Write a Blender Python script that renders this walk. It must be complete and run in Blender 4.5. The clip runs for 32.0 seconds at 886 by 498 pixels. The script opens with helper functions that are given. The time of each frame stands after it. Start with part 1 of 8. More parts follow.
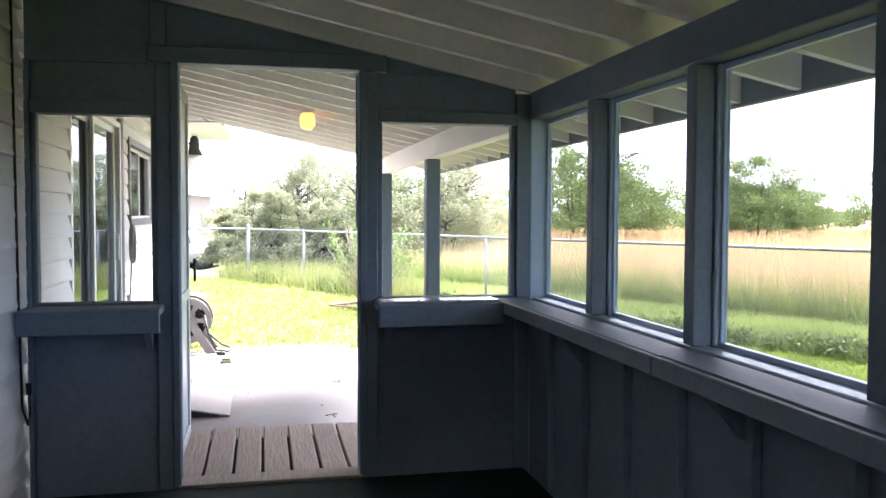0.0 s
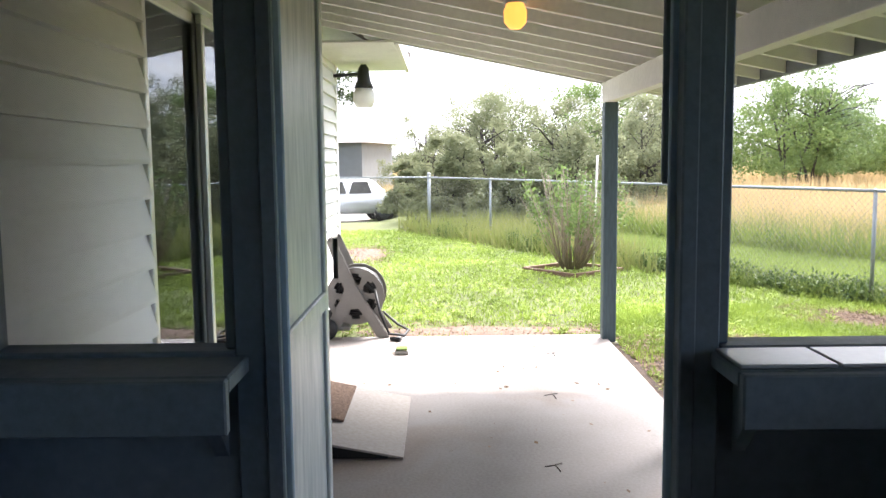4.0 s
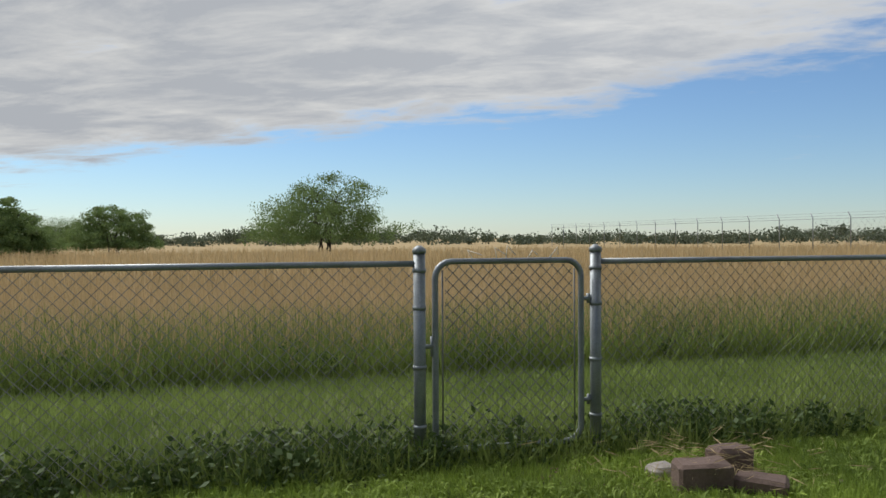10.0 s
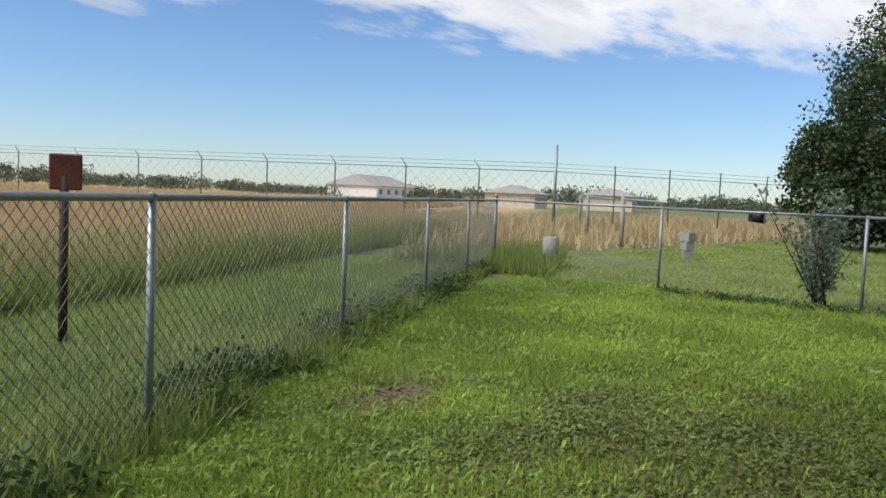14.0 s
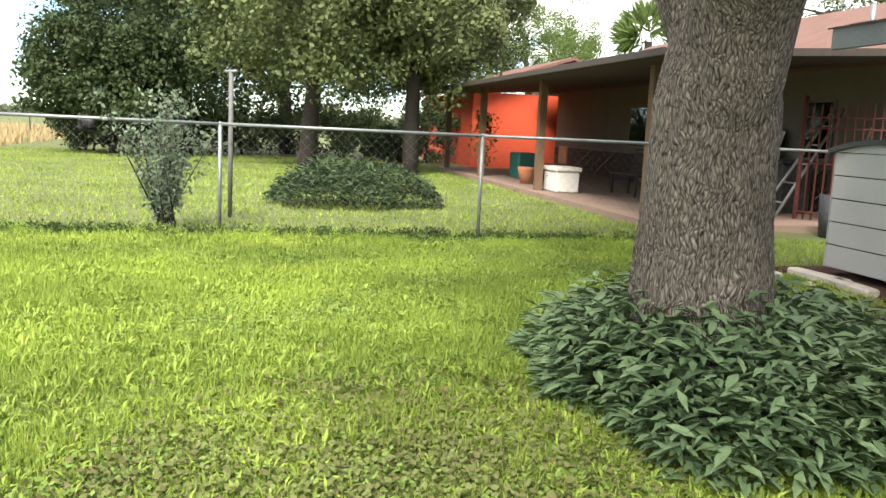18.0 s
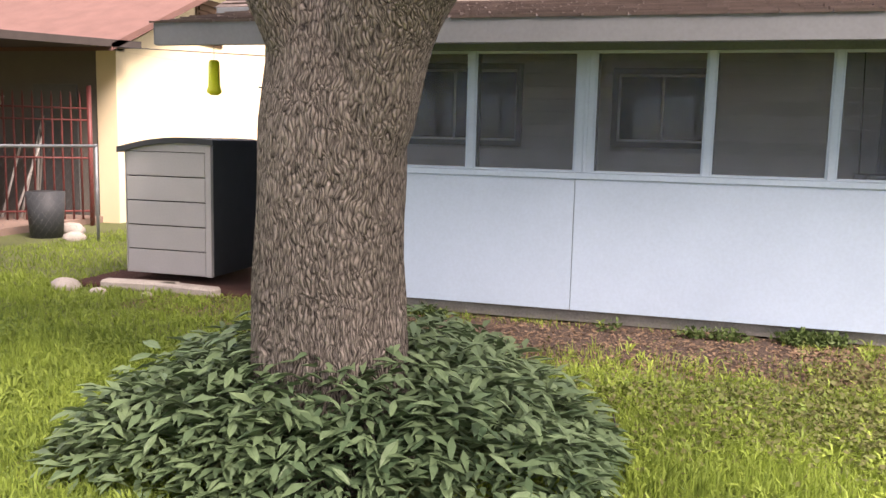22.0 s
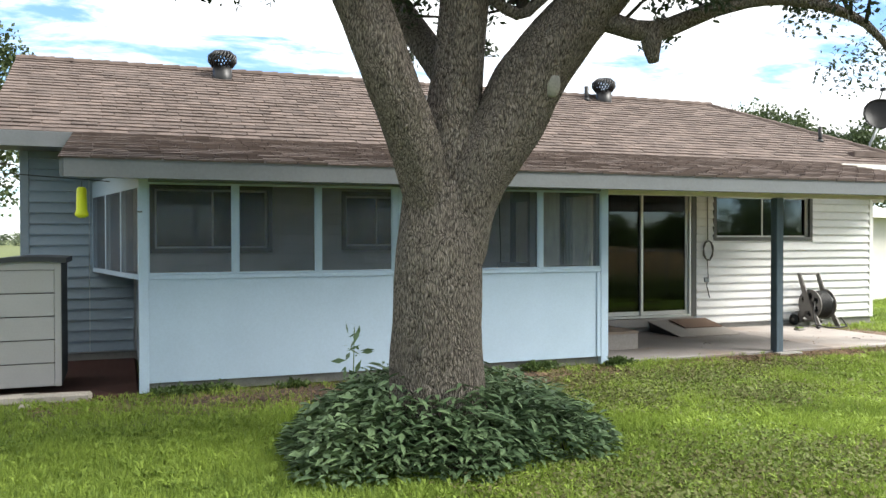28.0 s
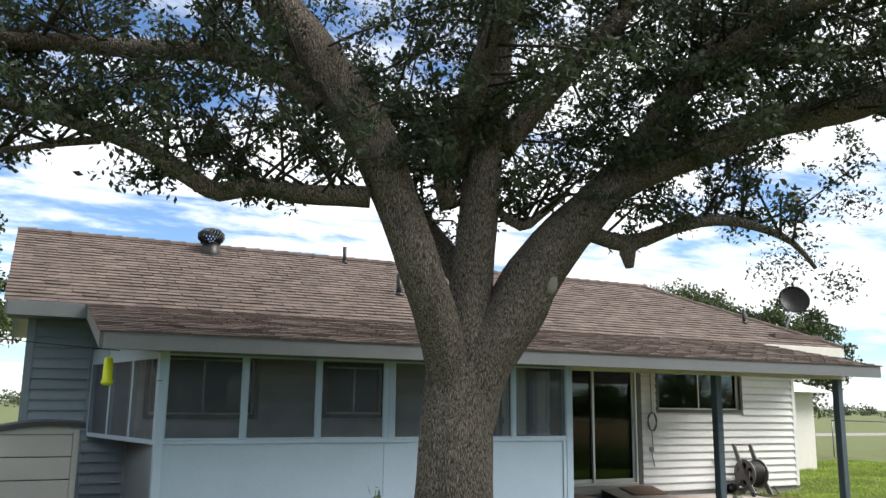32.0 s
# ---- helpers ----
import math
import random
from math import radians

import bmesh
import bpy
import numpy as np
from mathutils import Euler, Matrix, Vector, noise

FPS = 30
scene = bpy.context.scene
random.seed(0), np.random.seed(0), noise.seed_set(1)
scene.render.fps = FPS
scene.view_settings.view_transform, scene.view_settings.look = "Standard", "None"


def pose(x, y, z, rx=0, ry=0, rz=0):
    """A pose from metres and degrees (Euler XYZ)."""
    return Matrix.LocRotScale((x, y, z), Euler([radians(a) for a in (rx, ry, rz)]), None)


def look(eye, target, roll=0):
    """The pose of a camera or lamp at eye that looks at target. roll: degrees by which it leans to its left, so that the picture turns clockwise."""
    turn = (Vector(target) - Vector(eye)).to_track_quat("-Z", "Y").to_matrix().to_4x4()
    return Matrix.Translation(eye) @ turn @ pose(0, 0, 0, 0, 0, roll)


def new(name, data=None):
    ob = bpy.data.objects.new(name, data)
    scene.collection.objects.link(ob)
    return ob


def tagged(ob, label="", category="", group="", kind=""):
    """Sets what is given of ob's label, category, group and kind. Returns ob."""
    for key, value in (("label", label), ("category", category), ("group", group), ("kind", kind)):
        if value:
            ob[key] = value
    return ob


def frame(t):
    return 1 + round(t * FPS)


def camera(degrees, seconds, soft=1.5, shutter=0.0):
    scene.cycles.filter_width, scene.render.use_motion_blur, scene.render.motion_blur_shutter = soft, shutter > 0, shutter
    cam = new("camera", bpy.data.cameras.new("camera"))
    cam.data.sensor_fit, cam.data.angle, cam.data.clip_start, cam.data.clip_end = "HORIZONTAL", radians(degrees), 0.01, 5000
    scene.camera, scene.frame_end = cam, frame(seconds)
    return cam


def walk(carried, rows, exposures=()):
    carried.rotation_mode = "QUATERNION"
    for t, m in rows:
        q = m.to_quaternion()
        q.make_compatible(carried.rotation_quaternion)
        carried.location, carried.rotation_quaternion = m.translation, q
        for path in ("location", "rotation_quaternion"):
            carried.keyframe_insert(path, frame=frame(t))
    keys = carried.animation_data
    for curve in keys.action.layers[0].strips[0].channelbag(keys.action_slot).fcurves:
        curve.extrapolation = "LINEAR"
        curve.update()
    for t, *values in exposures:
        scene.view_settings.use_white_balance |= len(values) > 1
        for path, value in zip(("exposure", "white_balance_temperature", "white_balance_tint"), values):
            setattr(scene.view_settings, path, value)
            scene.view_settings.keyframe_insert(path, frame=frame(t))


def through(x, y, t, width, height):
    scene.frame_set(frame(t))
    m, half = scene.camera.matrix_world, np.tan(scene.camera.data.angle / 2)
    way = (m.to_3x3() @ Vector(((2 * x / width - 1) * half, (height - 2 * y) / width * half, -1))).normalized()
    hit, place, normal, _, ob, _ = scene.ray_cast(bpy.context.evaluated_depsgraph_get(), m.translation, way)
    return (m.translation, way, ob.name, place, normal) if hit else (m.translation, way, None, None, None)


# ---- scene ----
cam = camera(56.1, 32.0)
PATH = [
    (0, (-4.04, 1.436, 1.597), (-2.088, 1.01, 1.511), 0.2),
    (0.5, (-3.881, 1.411, 1.587), (-1.888, 1.266, 1.502), 0.3),
    (1, (-3.621, 1.368, 1.592), (-1.625, 1.406, 1.472), -0.5),
    (1.5, (-3.361, 1.274, 1.575), (-1.373, 1.408, 1.396), -0.8),
    (2, (-3.072, 1.229, 1.577), (-1.097, 1.49, 1.399), -0.6),
    (2.5, (-2.706, 1.251, 1.587), (-0.732, 1.534, 1.438), -1.0),
    (4.5, (-1.385, 1.529, 1.577), (0.586, 1.312, 1.319), -0.5),
    (5, (-1.005, 1.562, 1.573), (0.915, 1.086, 1.275), -0.7),
    (5.5, (-0.676, 1.571, 1.549), (1.182, 0.897, 1.246), -0.9),
    (6, (-0.36, 1.516, 1.567), (1.444, 0.709, 1.257), 0.7),
    (6.5, (0.059, 1.516, 1.577), (1.625, 0.318, 1.24), 0.9),
    (7, (0.508, 1.14, 1.599), (1.809, -0.331, 1.219), -0.2),
    (7.5, (0.811, 0.903, 1.612), (1.868, -0.768, 1.304), -0.3),
    (8, (1.234, 0.693, 1.587), (1.991, -1.14, 1.33), -1.8),
    (8.5, (1.445, 0.509, 1.559), (2.073, -1.382, 1.391), -2.5),
    (9, (1.65, 0.287, 1.513), (2.251, -1.62, 1.466), -1.2),
    (9.5, (1.91, 0.012, 1.423), (2.417, -1.922, 1.447), -1.2),
    (10, (2.059, -0.325, 1.361), (2.456, -2.285, 1.334), -0.3),
    (10.5, (2.211, -0.655, 1.297), (2.392, -2.645, 1.231), 0.5),
    (11, (2.303, -0.976, 1.301), (2.272, -2.973, 1.2), -0.1),
    (11.5, (2.317, -1.339, 1.301), (2.141, -3.33, 1.22), 1.2),
    (12, (2.299, -1.723, 1.315), (1.871, -3.676, 1.269), 1.0),
    (12.5, (2.252, -2.116, 1.314), (1.441, -3.943, 1.262), 0.1),
    (13, (2.135, -2.474, 1.302), (1.058, -4.157, 1.223), 1.5),
    (13.5, (2.084, -2.898, 1.29), (0.733, -4.37, 1.211), 2.0),
    (14, (2.076, -3.204, 1.283), (0.528, -4.463, 1.151), 2.4),
    (14.5, (1.998, -3.471, 1.268), (0.326, -4.556, 1.102), 3.3),
    (15, (1.932, -3.734, 1.256), (0.092, -4.499, 1.089), 2.6),
    (15.5, (1.738, -3.921, 1.27), (-0.187, -4.425, 1.07), 2.1),
    (17.5, (0.703, -5.001, 1.308), (-1.268, -4.897, 0.989), 2.9),
    (18, (0.419, -5.213, 1.275), (-1.51, -4.772, 0.988), 2.7),
    (18.5, (0.129, -5.414, 1.268), (-1.688, -4.628, 0.988), 2.3),
    (19, (-0.146, -5.512, 1.279), (-1.802, -4.419, 1.03), 2.8),
    (19.5, (-0.362, -5.664, 1.282), (-1.738, -4.231, 1.05), 3.2),
    (20, (-0.55, -5.826, 1.275), (-1.678, -4.19, 1.041), 3.7),
    (20.5, (-0.852, -5.916, 1.288), (-1.824, -4.18, 1.09), 2.6),
    (21, (-1.14, -6.031, 1.354), (-1.878, -4.185, 1.134), 2.7),
    (21.5, (-1.491, -6.217, 1.379), (-2.038, -4.311, 1.12), 3.2),
    (22, (-1.831, -6.309, 1.391), (-2.361, -4.398, 1.131), 1.4),
    (22.5, (-2.124, -6.457, 1.404), (-2.52, -4.513, 1.149), -0.4),
    (23, (-2.529, -6.711, 1.437), (-2.613, -4.724, 1.223), -1.4),
    (23.5, (-2.826, -6.943, 1.445), (-2.639, -4.96, 1.266), -1.3),
    (24, (-3.196, -7.031, 1.429), (-2.832, -5.068, 1.31), -1.1),
    (24.5, (-3.456, -7.142, 1.427), (-3.009, -5.193, 1.367), -0.5),
    (26.5, (-4.466, -7.908, 1.488), (-3.744, -6.043, 1.461), 0.3),
    (27, (-4.74, -8.134, 1.521), (-4.009, -6.273, 1.477), -0.2),
    (27.5, (-4.947, -8.37, 1.52), (-4.248, -6.498, 1.457), 0.4),
    (28, (-5.257, -8.513, 1.518), (-4.541, -6.645, 1.493), -0.1),
    (28.5, (-5.468, -8.662, 1.529), (-4.705, -6.813, 1.547), 0.2),
    (29, (-5.646, -8.808, 1.536), (-4.888, -6.957, 1.54), 0.7),
    (29.5, (-5.886, -8.912, 1.534), (-5.074, -7.085, 1.548), -0.4),
    (30, (-6.085, -9.045, 1.55), (-5.219, -7.243, 1.579), -0.9),
    (30.5, (-6.229, -9.197, 1.523), (-5.423, -7.367, 1.566), -0.5),
    (31, (-6.351, -9.239, 1.527), (-5.537, -7.414, 1.6), 0.2),
    (31.5, (-6.375, -9.224, 1.555), (-5.517, -7.425, 1.724), 0.8),
    (32, (-6.378, -9.23, 1.57), (-5.508, -7.467, 1.938), 0.7),
]
walk(cam, [(t, look(eye, target, roll)) for t, eye, target, roll in PATH],
     exposures=[(0, 3.55, 6000, 25), (2.5, 3.5, 6000, 25), (4.5, 2.15, 6500, 12), (6, 1.3, 6800, 8), (7, 1.02, 6500, 6), (8, 0.45, 6600, 8), (9, -0.12, 6400, 8), (10, 0.08, 6350, 9), (11, 0.35, 6300, 11),
                (13, 0.3, 6200, 12), (15, 0.62, 6300, 11), (17.5, 1.6, 6900, 8), (19, 1.85, 6900, 16), (20, 1.78, 7150, 26), (22, 1.85, 7300, 29), (24, 1.85, 6600, 15), (26.5, 1.6, 6600, 8), (29, 1.35, 6500, 7), (30.5, 1.1, 6500, 7), (32, 0.9, 6500, 9)])

# ---- world and sun ----
world = bpy.data.worlds.new("sky")
scene.world = world
world.use_nodes = True
SUN_EL, SUN_AZ = radians(47), radians(120)
SUN_DIR = Vector((math.sin(SUN_AZ) * math.cos(SUN_EL), math.cos(SUN_AZ) * math.cos(SUN_EL), math.sin(SUN_EL)))


def build_sky():
    """A hazy blue sky under broken, streaked cloud that thickens to the north and east."""
    nt = world.node_tree
    nt.nodes.clear()
    n, L = nt.nodes.new, nt.links.new
    out, bg = n("ShaderNodeOutputWorld"), n("ShaderNodeBackground")
    sky = n("ShaderNodeTexSky")
    sky.sky_type, sky.sun_disc = "NISHITA", False
    sky.sun_elevation, sky.sun_rotation = SUN_EL, SUN_AZ
    sky.air_density, sky.dust_density, sky.ozone_density = 1.0, 0.12, 2.5
    bg.inputs["Strength"].default_value = 0.122

    def op(kind, a, b=None, c=None, clamp=False):
        m = n("ShaderNodeMath")
        m.operation, m.use_clamp = kind, clamp
        for i, v in enumerate((a, b, c)):
            if v is not None:
                (L(v, m.inputs[i]) if hasattr(v, "links") else setattr(m.inputs[i], "default_value", v))
        return m.outputs[0]

    co, sep = n("ShaderNodeTexCoord"), n("ShaderNodeSeparateXYZ")
    L(co.outputs["Generated"], sep.inputs[0])
    x, y, z = sep.outputs
    h = op("ADD", op("MAXIMUM", z, 0.0), 0.10)
    flat = n("ShaderNodeCombineXYZ")
    L(op("DIVIDE", x, h), flat.inputs[0])
    L(op("DIVIDE", y, h), flat.inputs[1])
    turn = n("ShaderNodeMapping")
    turn.inputs["Rotation"].default_value = (0, 0, radians(28))
    turn.inputs["Scale"].default_value = (0.6, 1.0, 1)
    turn.inputs["Location"].default_value = (3.1, 1.7, 0)
    L(flat.outputs[0], turn.inputs["Vector"])
    big, fine = n("ShaderNodeTexNoise"), n("ShaderNodeTexNoise")
    for t, s, d in ((big, 0.55, 7), (fine, 3.2, 9)):
        t.inputs["Scale"].default_value, t.inputs["Detail"].default_value, t.inputs["Distortion"].default_value = s, d, 0.3
        t.inputs["Roughness"].default_value = 0.62
        L(turn.outputs[0], t.inputs["Vector"])
    # a deck of cloud overhead and to the north that ends in a straight edge across the southern sky
    edge = op("DIVIDE", op("ADD", op("MULTIPLY_ADD", x, 0.68, y), op("MULTIPLY", z, 5.6)), h)
    bias = op("MINIMUM", op("MAXIMUM", op("MULTIPLY", edge, 0.13), -0.13), 0.13)
    bias = op("SUBTRACT", bias, op("MULTIPLY", op("MAXIMUM", y, 0.0), 0.12))
    cover = op("ADD", op("ADD", op("MULTIPLY", big.outputs[0], 0.62), op("MULTIPLY", fine.outputs[0], 0.38)), bias)
    mr = n("ShaderNodeMapRange")
    mr.interpolation_type = "SMOOTHSTEP"
    mr.inputs[1].default_value, mr.inputs[2].default_value = 0.465, 0.60
    L(cover, mr.inputs[0])
    lit = n("ShaderNodeMapRange")
    lit.inputs[1].default_value, lit.inputs[2].default_value, lit.inputs[3].default_value, lit.inputs[4].default_value = 0.46, 0.64, 1.0, 0.25
    L(op("MULTIPLY_ADD", fine.outputs[0], 0.5, op("MULTIPLY", cover, 0.5)), lit.inputs[0])
    white = n("ShaderNodeMix")
    white.data_type = "RGBA"
    white.inputs[6].default_value, white.inputs[7].default_value = (4.1, 4.35, 4.8, 1), (7.3, 7.2, 7.0, 1)
    L(lit.outputs[0], white.inputs[0])
    # cloud is thinner and greyer to the south
    shade = n("ShaderNodeVectorMath")
    shade.operation = "SCALE"
    L(white.outputs[2], shade.inputs[0])
    L(op("SUBTRACT", op("MULTIPLY_ADD", y, 0.22, 0.98), op("MULTIPLY", op("MAXIMUM", x, 0.0), 0.2)), shade.inputs["Scale"])
    mix = n("ShaderNodeMix")
    mix.data_type = "RGBA"
    L(mr.outputs[0], mix.inputs[0])
    clear = n("ShaderNodeMix")
    clear.data_type, clear.blend_type = "RGBA", "MULTIPLY"
    clear.inputs[0].default_value = 1.0
    L(sky.outputs[0], clear.inputs[6])
    clear.inputs[7].default_value = (0.60, 0.69, 0.805, 1)
    L(clear.outputs[2], mix.inputs[6])
    L(shade.outputs[0], mix.inputs[7])
    L(mix.outputs[2], bg.inputs["Color"])
    L(bg.outputs[0], out.inputs["Surface"])


build_sky()
sun = new("sun", bpy.data.lights.new("sun", "SUN"))
sun.data.energy, sun.data.angle, sun.data.color = 3.4, radians(28), (1.0, 0.96, 0.9)
sun.matrix_world = look(SUN_DIR * 50, (0, 0, 0))

# ---- helpers for meshes and materials ----


def material(name, color, rough=0.8, metal=0.0, vary=0.25, scale=8.0, grain=60.0, bump=0.15, color2=None, stretch=(1, 1, 1), spec=0.4):
    """Paint, wood, stone: base colour with two scales of variation and a fine relief."""
    m = bpy.data.materials.new(name)
    m.use_nodes = True
    nt = m.node_tree
    b = nt.nodes["Principled BSDF"]
    b.inputs["Roughness"].default_value = rough
    b.inputs["Metallic"].default_value = metal
    b.inputs["Specular IOR Level"].default_value = spec
    n, L = nt.nodes.new, nt.links.new
    co, mp = n("ShaderNodeTexCoord"), n("ShaderNodeMapping")
    mp.inputs["Scale"].default_value = stretch
    L(co.outputs["Object"], mp.inputs["Vector"])
    big, small = n("ShaderNodeTexNoise"), n("ShaderNodeTexNoise")
    for t, s, d in ((big, scale, 5), (small, grain, 3)):
        t.inputs["Scale"].default_value, t.inputs["Detail"].default_value = s, d
        L(mp.outputs[0], t.inputs["Vector"])
    add = n("ShaderNodeMath")
    add.operation = "ADD"
    L(big.outputs[0], add.inputs[0])
    L(small.outputs[0], add.inputs[1])
    ramp = n("ShaderNodeMapRange")
    ramp.inputs[1].default_value, ramp.inputs[2].default_value = 0.7, 1.3
    L(add.outputs[0], ramp.inputs[0])
    mix = n("ShaderNodeMix")
    mix.data_type = "RGBA"
    c2 = color2 or tuple(c * (1 - vary) for c in color)
    mix.inputs[6].default_value, mix.inputs[7].default_value = (*color, 1), (*c2, 1)
    L(ramp.outputs[0], mix.inputs[0])
    rnd, hsv, spread = n("ShaderNodeObjectInfo"), n("ShaderNodeHueSaturation"), n("ShaderNodeMapRange")
    spread.inputs[3].default_value, spread.inputs[4].default_value = 0.92, 1.08
    L(rnd.outputs["Random"], spread.inputs[0])
    L(spread.outputs[0], hsv.inputs["Value"])
    L(mix.outputs[2], hsv.inputs["Color"])
    L(hsv.outputs[0], b.inputs["Base Color"])
    if bump:
        bp = n("ShaderNodeBump")
        bp.inputs["Strength"].default_value, bp.inputs["Distance"].default_value = bump, 0.01
        L(small.outputs[0], bp.inputs["Height"])
        L(bp.outputs[0], b.inputs["Normal"])
    return m


def empty(name, at=(0, 0, 0), **tags):
    ob = new(name)
    ob.location = at
    ob.empty_display_size = 0.2
    return tagged(ob, **tags)


def part(name, bm, mat, parent=None, label="", smooth=False):
    """One mesh object from a bmesh, under a thing or a part; the mesh is in world metres, moved to its parent."""
    me = bpy.data.meshes.new(name)
    bm.to_mesh(me)
    bm.free()
    return link(name, me, mat, parent, label, smooth)


def link(name, me, mat, parent=None, label="", smooth=False):
    for p in me.polygons:
        p.use_smooth = smooth
    if mat:
        me.materials.append(mat)
    ob = new(name, me)
    if parent:
        off = Vector()
        up = parent
        while up:
            off += up.location
            up = up.parent
        ob.parent = parent
        me.transform(Matrix.Translation(-off))
    return tagged(ob, label=label)


def cuboid(bm, a, b, bevel=0.0, m=None):
    """A box between two corners, its edges softened."""
    lo, hi = [min(p) for p in zip(a, b)], [max(p) for p in zip(a, b)]
    vs = bmesh.ops.create_cube(bm, size=1)["verts"]
    for v in vs:
        v.co = Vector([(l + h) / 2 + c * (h - l) for l, h, c in zip(lo, hi, v.co)])
    if bevel:
        es = list({e for v in vs for e in v.link_edges})
        r = bmesh.ops.bevel(bm, geom=es, offset=bevel, segments=1, affect="EDGES", profile=0.5)
        vs = list({v for f in r["faces"] for v in f.verts} | {v for v in vs if v.is_valid})
    if m:
        for v in vs:
            v.co = m @ v.co
    return vs


def boxed(name, a, b, mat, parent=None, label="", bevel=0.004, m=None):
    bm = bmesh.new()
    cuboid(bm, a, b, bevel, m)
    return part(name, bm, mat, parent, label)


def tube(points, radii, sides=8, closed=False, cap=True, wob=0.0, seed=0):
    """Vertices and faces of a tube along points."""
    rng = random.Random(seed)
    pts = [Vector(p) for p in points]
    if isinstance(radii, (int, float)):
        radii = [radii] * len(pts)
    vs, fs = [], []
    up = None
    for i, p in enumerate(pts):
        a = pts[(i - 1) % len(pts)] if closed or i else p
        b = pts[(i + 1) % len(pts)] if closed or i < len(pts) - 1 else p
        d = (b - a).normalized()
        if up is None:
            up = Vector((0, 0, 1)) if abs(d.z) < 0.9 else Vector((1, 0, 0))
        s = d.cross(up).normalized()
        up = s.cross(d).normalized()
        for k in range(sides):
            t = 2 * math.pi * k / sides
            r = radii[i] * (1 + wob * (rng.random() - 0.5))
            vs.append(p + r * (math.cos(t) * s + math.sin(t) * up))
    n = len(pts)
    for i in range(n if closed else n - 1):
        for k in range(sides):
            j, k2 = (i + 1) % n, (k + 1) % sides
            fs.append((i * sides + k, i * sides + k2, j * sides + k2, j * sides + k))
    if cap and not closed:
        fs.append(tuple(range(sides))[::-1])
        fs.append(tuple((n - 1) * sides + k for k in range(sides)))
    return vs, fs


def mesh_of(name, pieces, mat, parent=None, label="", smooth=True):
    """One mesh object from several (vertices, faces)."""
    vs, fs = [], []
    for v, f in pieces:
        o = len(vs)
        vs.extend(v)
        fs.extend(tuple(i + o for i in q) for q in f)
    me = bpy.data.meshes.new(name)
    me.from_pydata([tuple(v) for v in vs], [], fs)
    me.validate()
    return link(name, me, mat, parent, label, smooth)


def rod(name, a, b, r, mat, parent=None, label="", sides=10, r2=None):
    return mesh_of(name, [tube([a, b], [r, r2 or r], sides)], mat, parent, label)

# ---- materials ----
M = {}
M["blue"] = material("light_blue_paint", (0.44, 0.56, 0.685), 0.6, vary=0.10, scale=1.6, grain=45, bump=0.05)
M["slate"] = material("slate_blue_paint", (0.17, 0.215, 0.26), 0.55, vary=0.25, scale=3, grain=50, bump=0.08)
M["slate_wall"] = material("slate_blue_panel", (0.185, 0.225, 0.275), 0.7, vary=0.25, scale=2, grain=30, bump=0.05)
M["post"] = material("grey_blue_post_paint", (0.085, 0.120, 0.150), 0.6, vary=0.35, scale=4, grain=60, bump=0.2, stretch=(1, 1, 0.15))
M["white"] = material("white_siding_paint", (0.72, 0.715, 0.705), 0.6, vary=0.10, scale=2.5, grain=40, bump=0.05, stretch=(0.3, 1, 1))
M["greysiding"] = material("grey_blue_siding_paint", (0.27, 0.33, 0.38), 0.65, vary=0.12, scale=2.5, grain=40, bump=0.05, stretch=(0.3, 1, 1))
M["ceiling"] = material("white_ceiling_paint", (0.72, 0.70, 0.66), 0.7, vary=0.14, scale=3, grain=30, bump=0.05)
M["fascia"] = material("grey_fascia_paint", (0.175, 0.19, 0.205), 0.6, vary=0.15, scale=3, grain=40, bump=0.05)
M["shingle"] = material("brown_asphalt_shingle", (0.165, 0.127, 0.112), 0.95, vary=0.45, scale=5, grain=160, bump=0.5, color2=(0.08, 0.062, 0.056))


def tab_colours(m):
    """Each shingle its own shade."""
    nt = m.node_tree
    n, L = nt.nodes.new, nt.links.new
    ob, ge, add, fr, mr = n("ShaderNodeObjectInfo"), n("ShaderNodeNewGeometry"), n("ShaderNodeMath"), n("ShaderNodeMath"), n("ShaderNodeMapRange")
    fr.operation = "FRACT"
    L(ob.outputs["Random"], add.inputs[0])
    L(ge.outputs["Random Per Island"], add.inputs[1])
    L(add.outputs[0], fr.inputs[0])
    mr.inputs[3].default_value, mr.inputs[4].default_value = 0.8, 1.17
    L(fr.outputs[0], mr.inputs[0])
    hue = next(x for x in nt.nodes if x.type == "HUE_SAT")
    L(mr.outputs[0], hue.inputs["Value"])


tab_colours(M["shingle"])
M["redshingle"] = material("red_shingle", (0.165, 0.088, 0.073), 0.95, vary=0.3, scale=3, grain=80, bump=0.4)
M["concrete"] = material("patio_concrete", (0.38, 0.35, 0.33), 0.75, vary=0.22, scale=1.1, grain=50, bump=0.12, color2=(0.29, 0.26, 0.235))


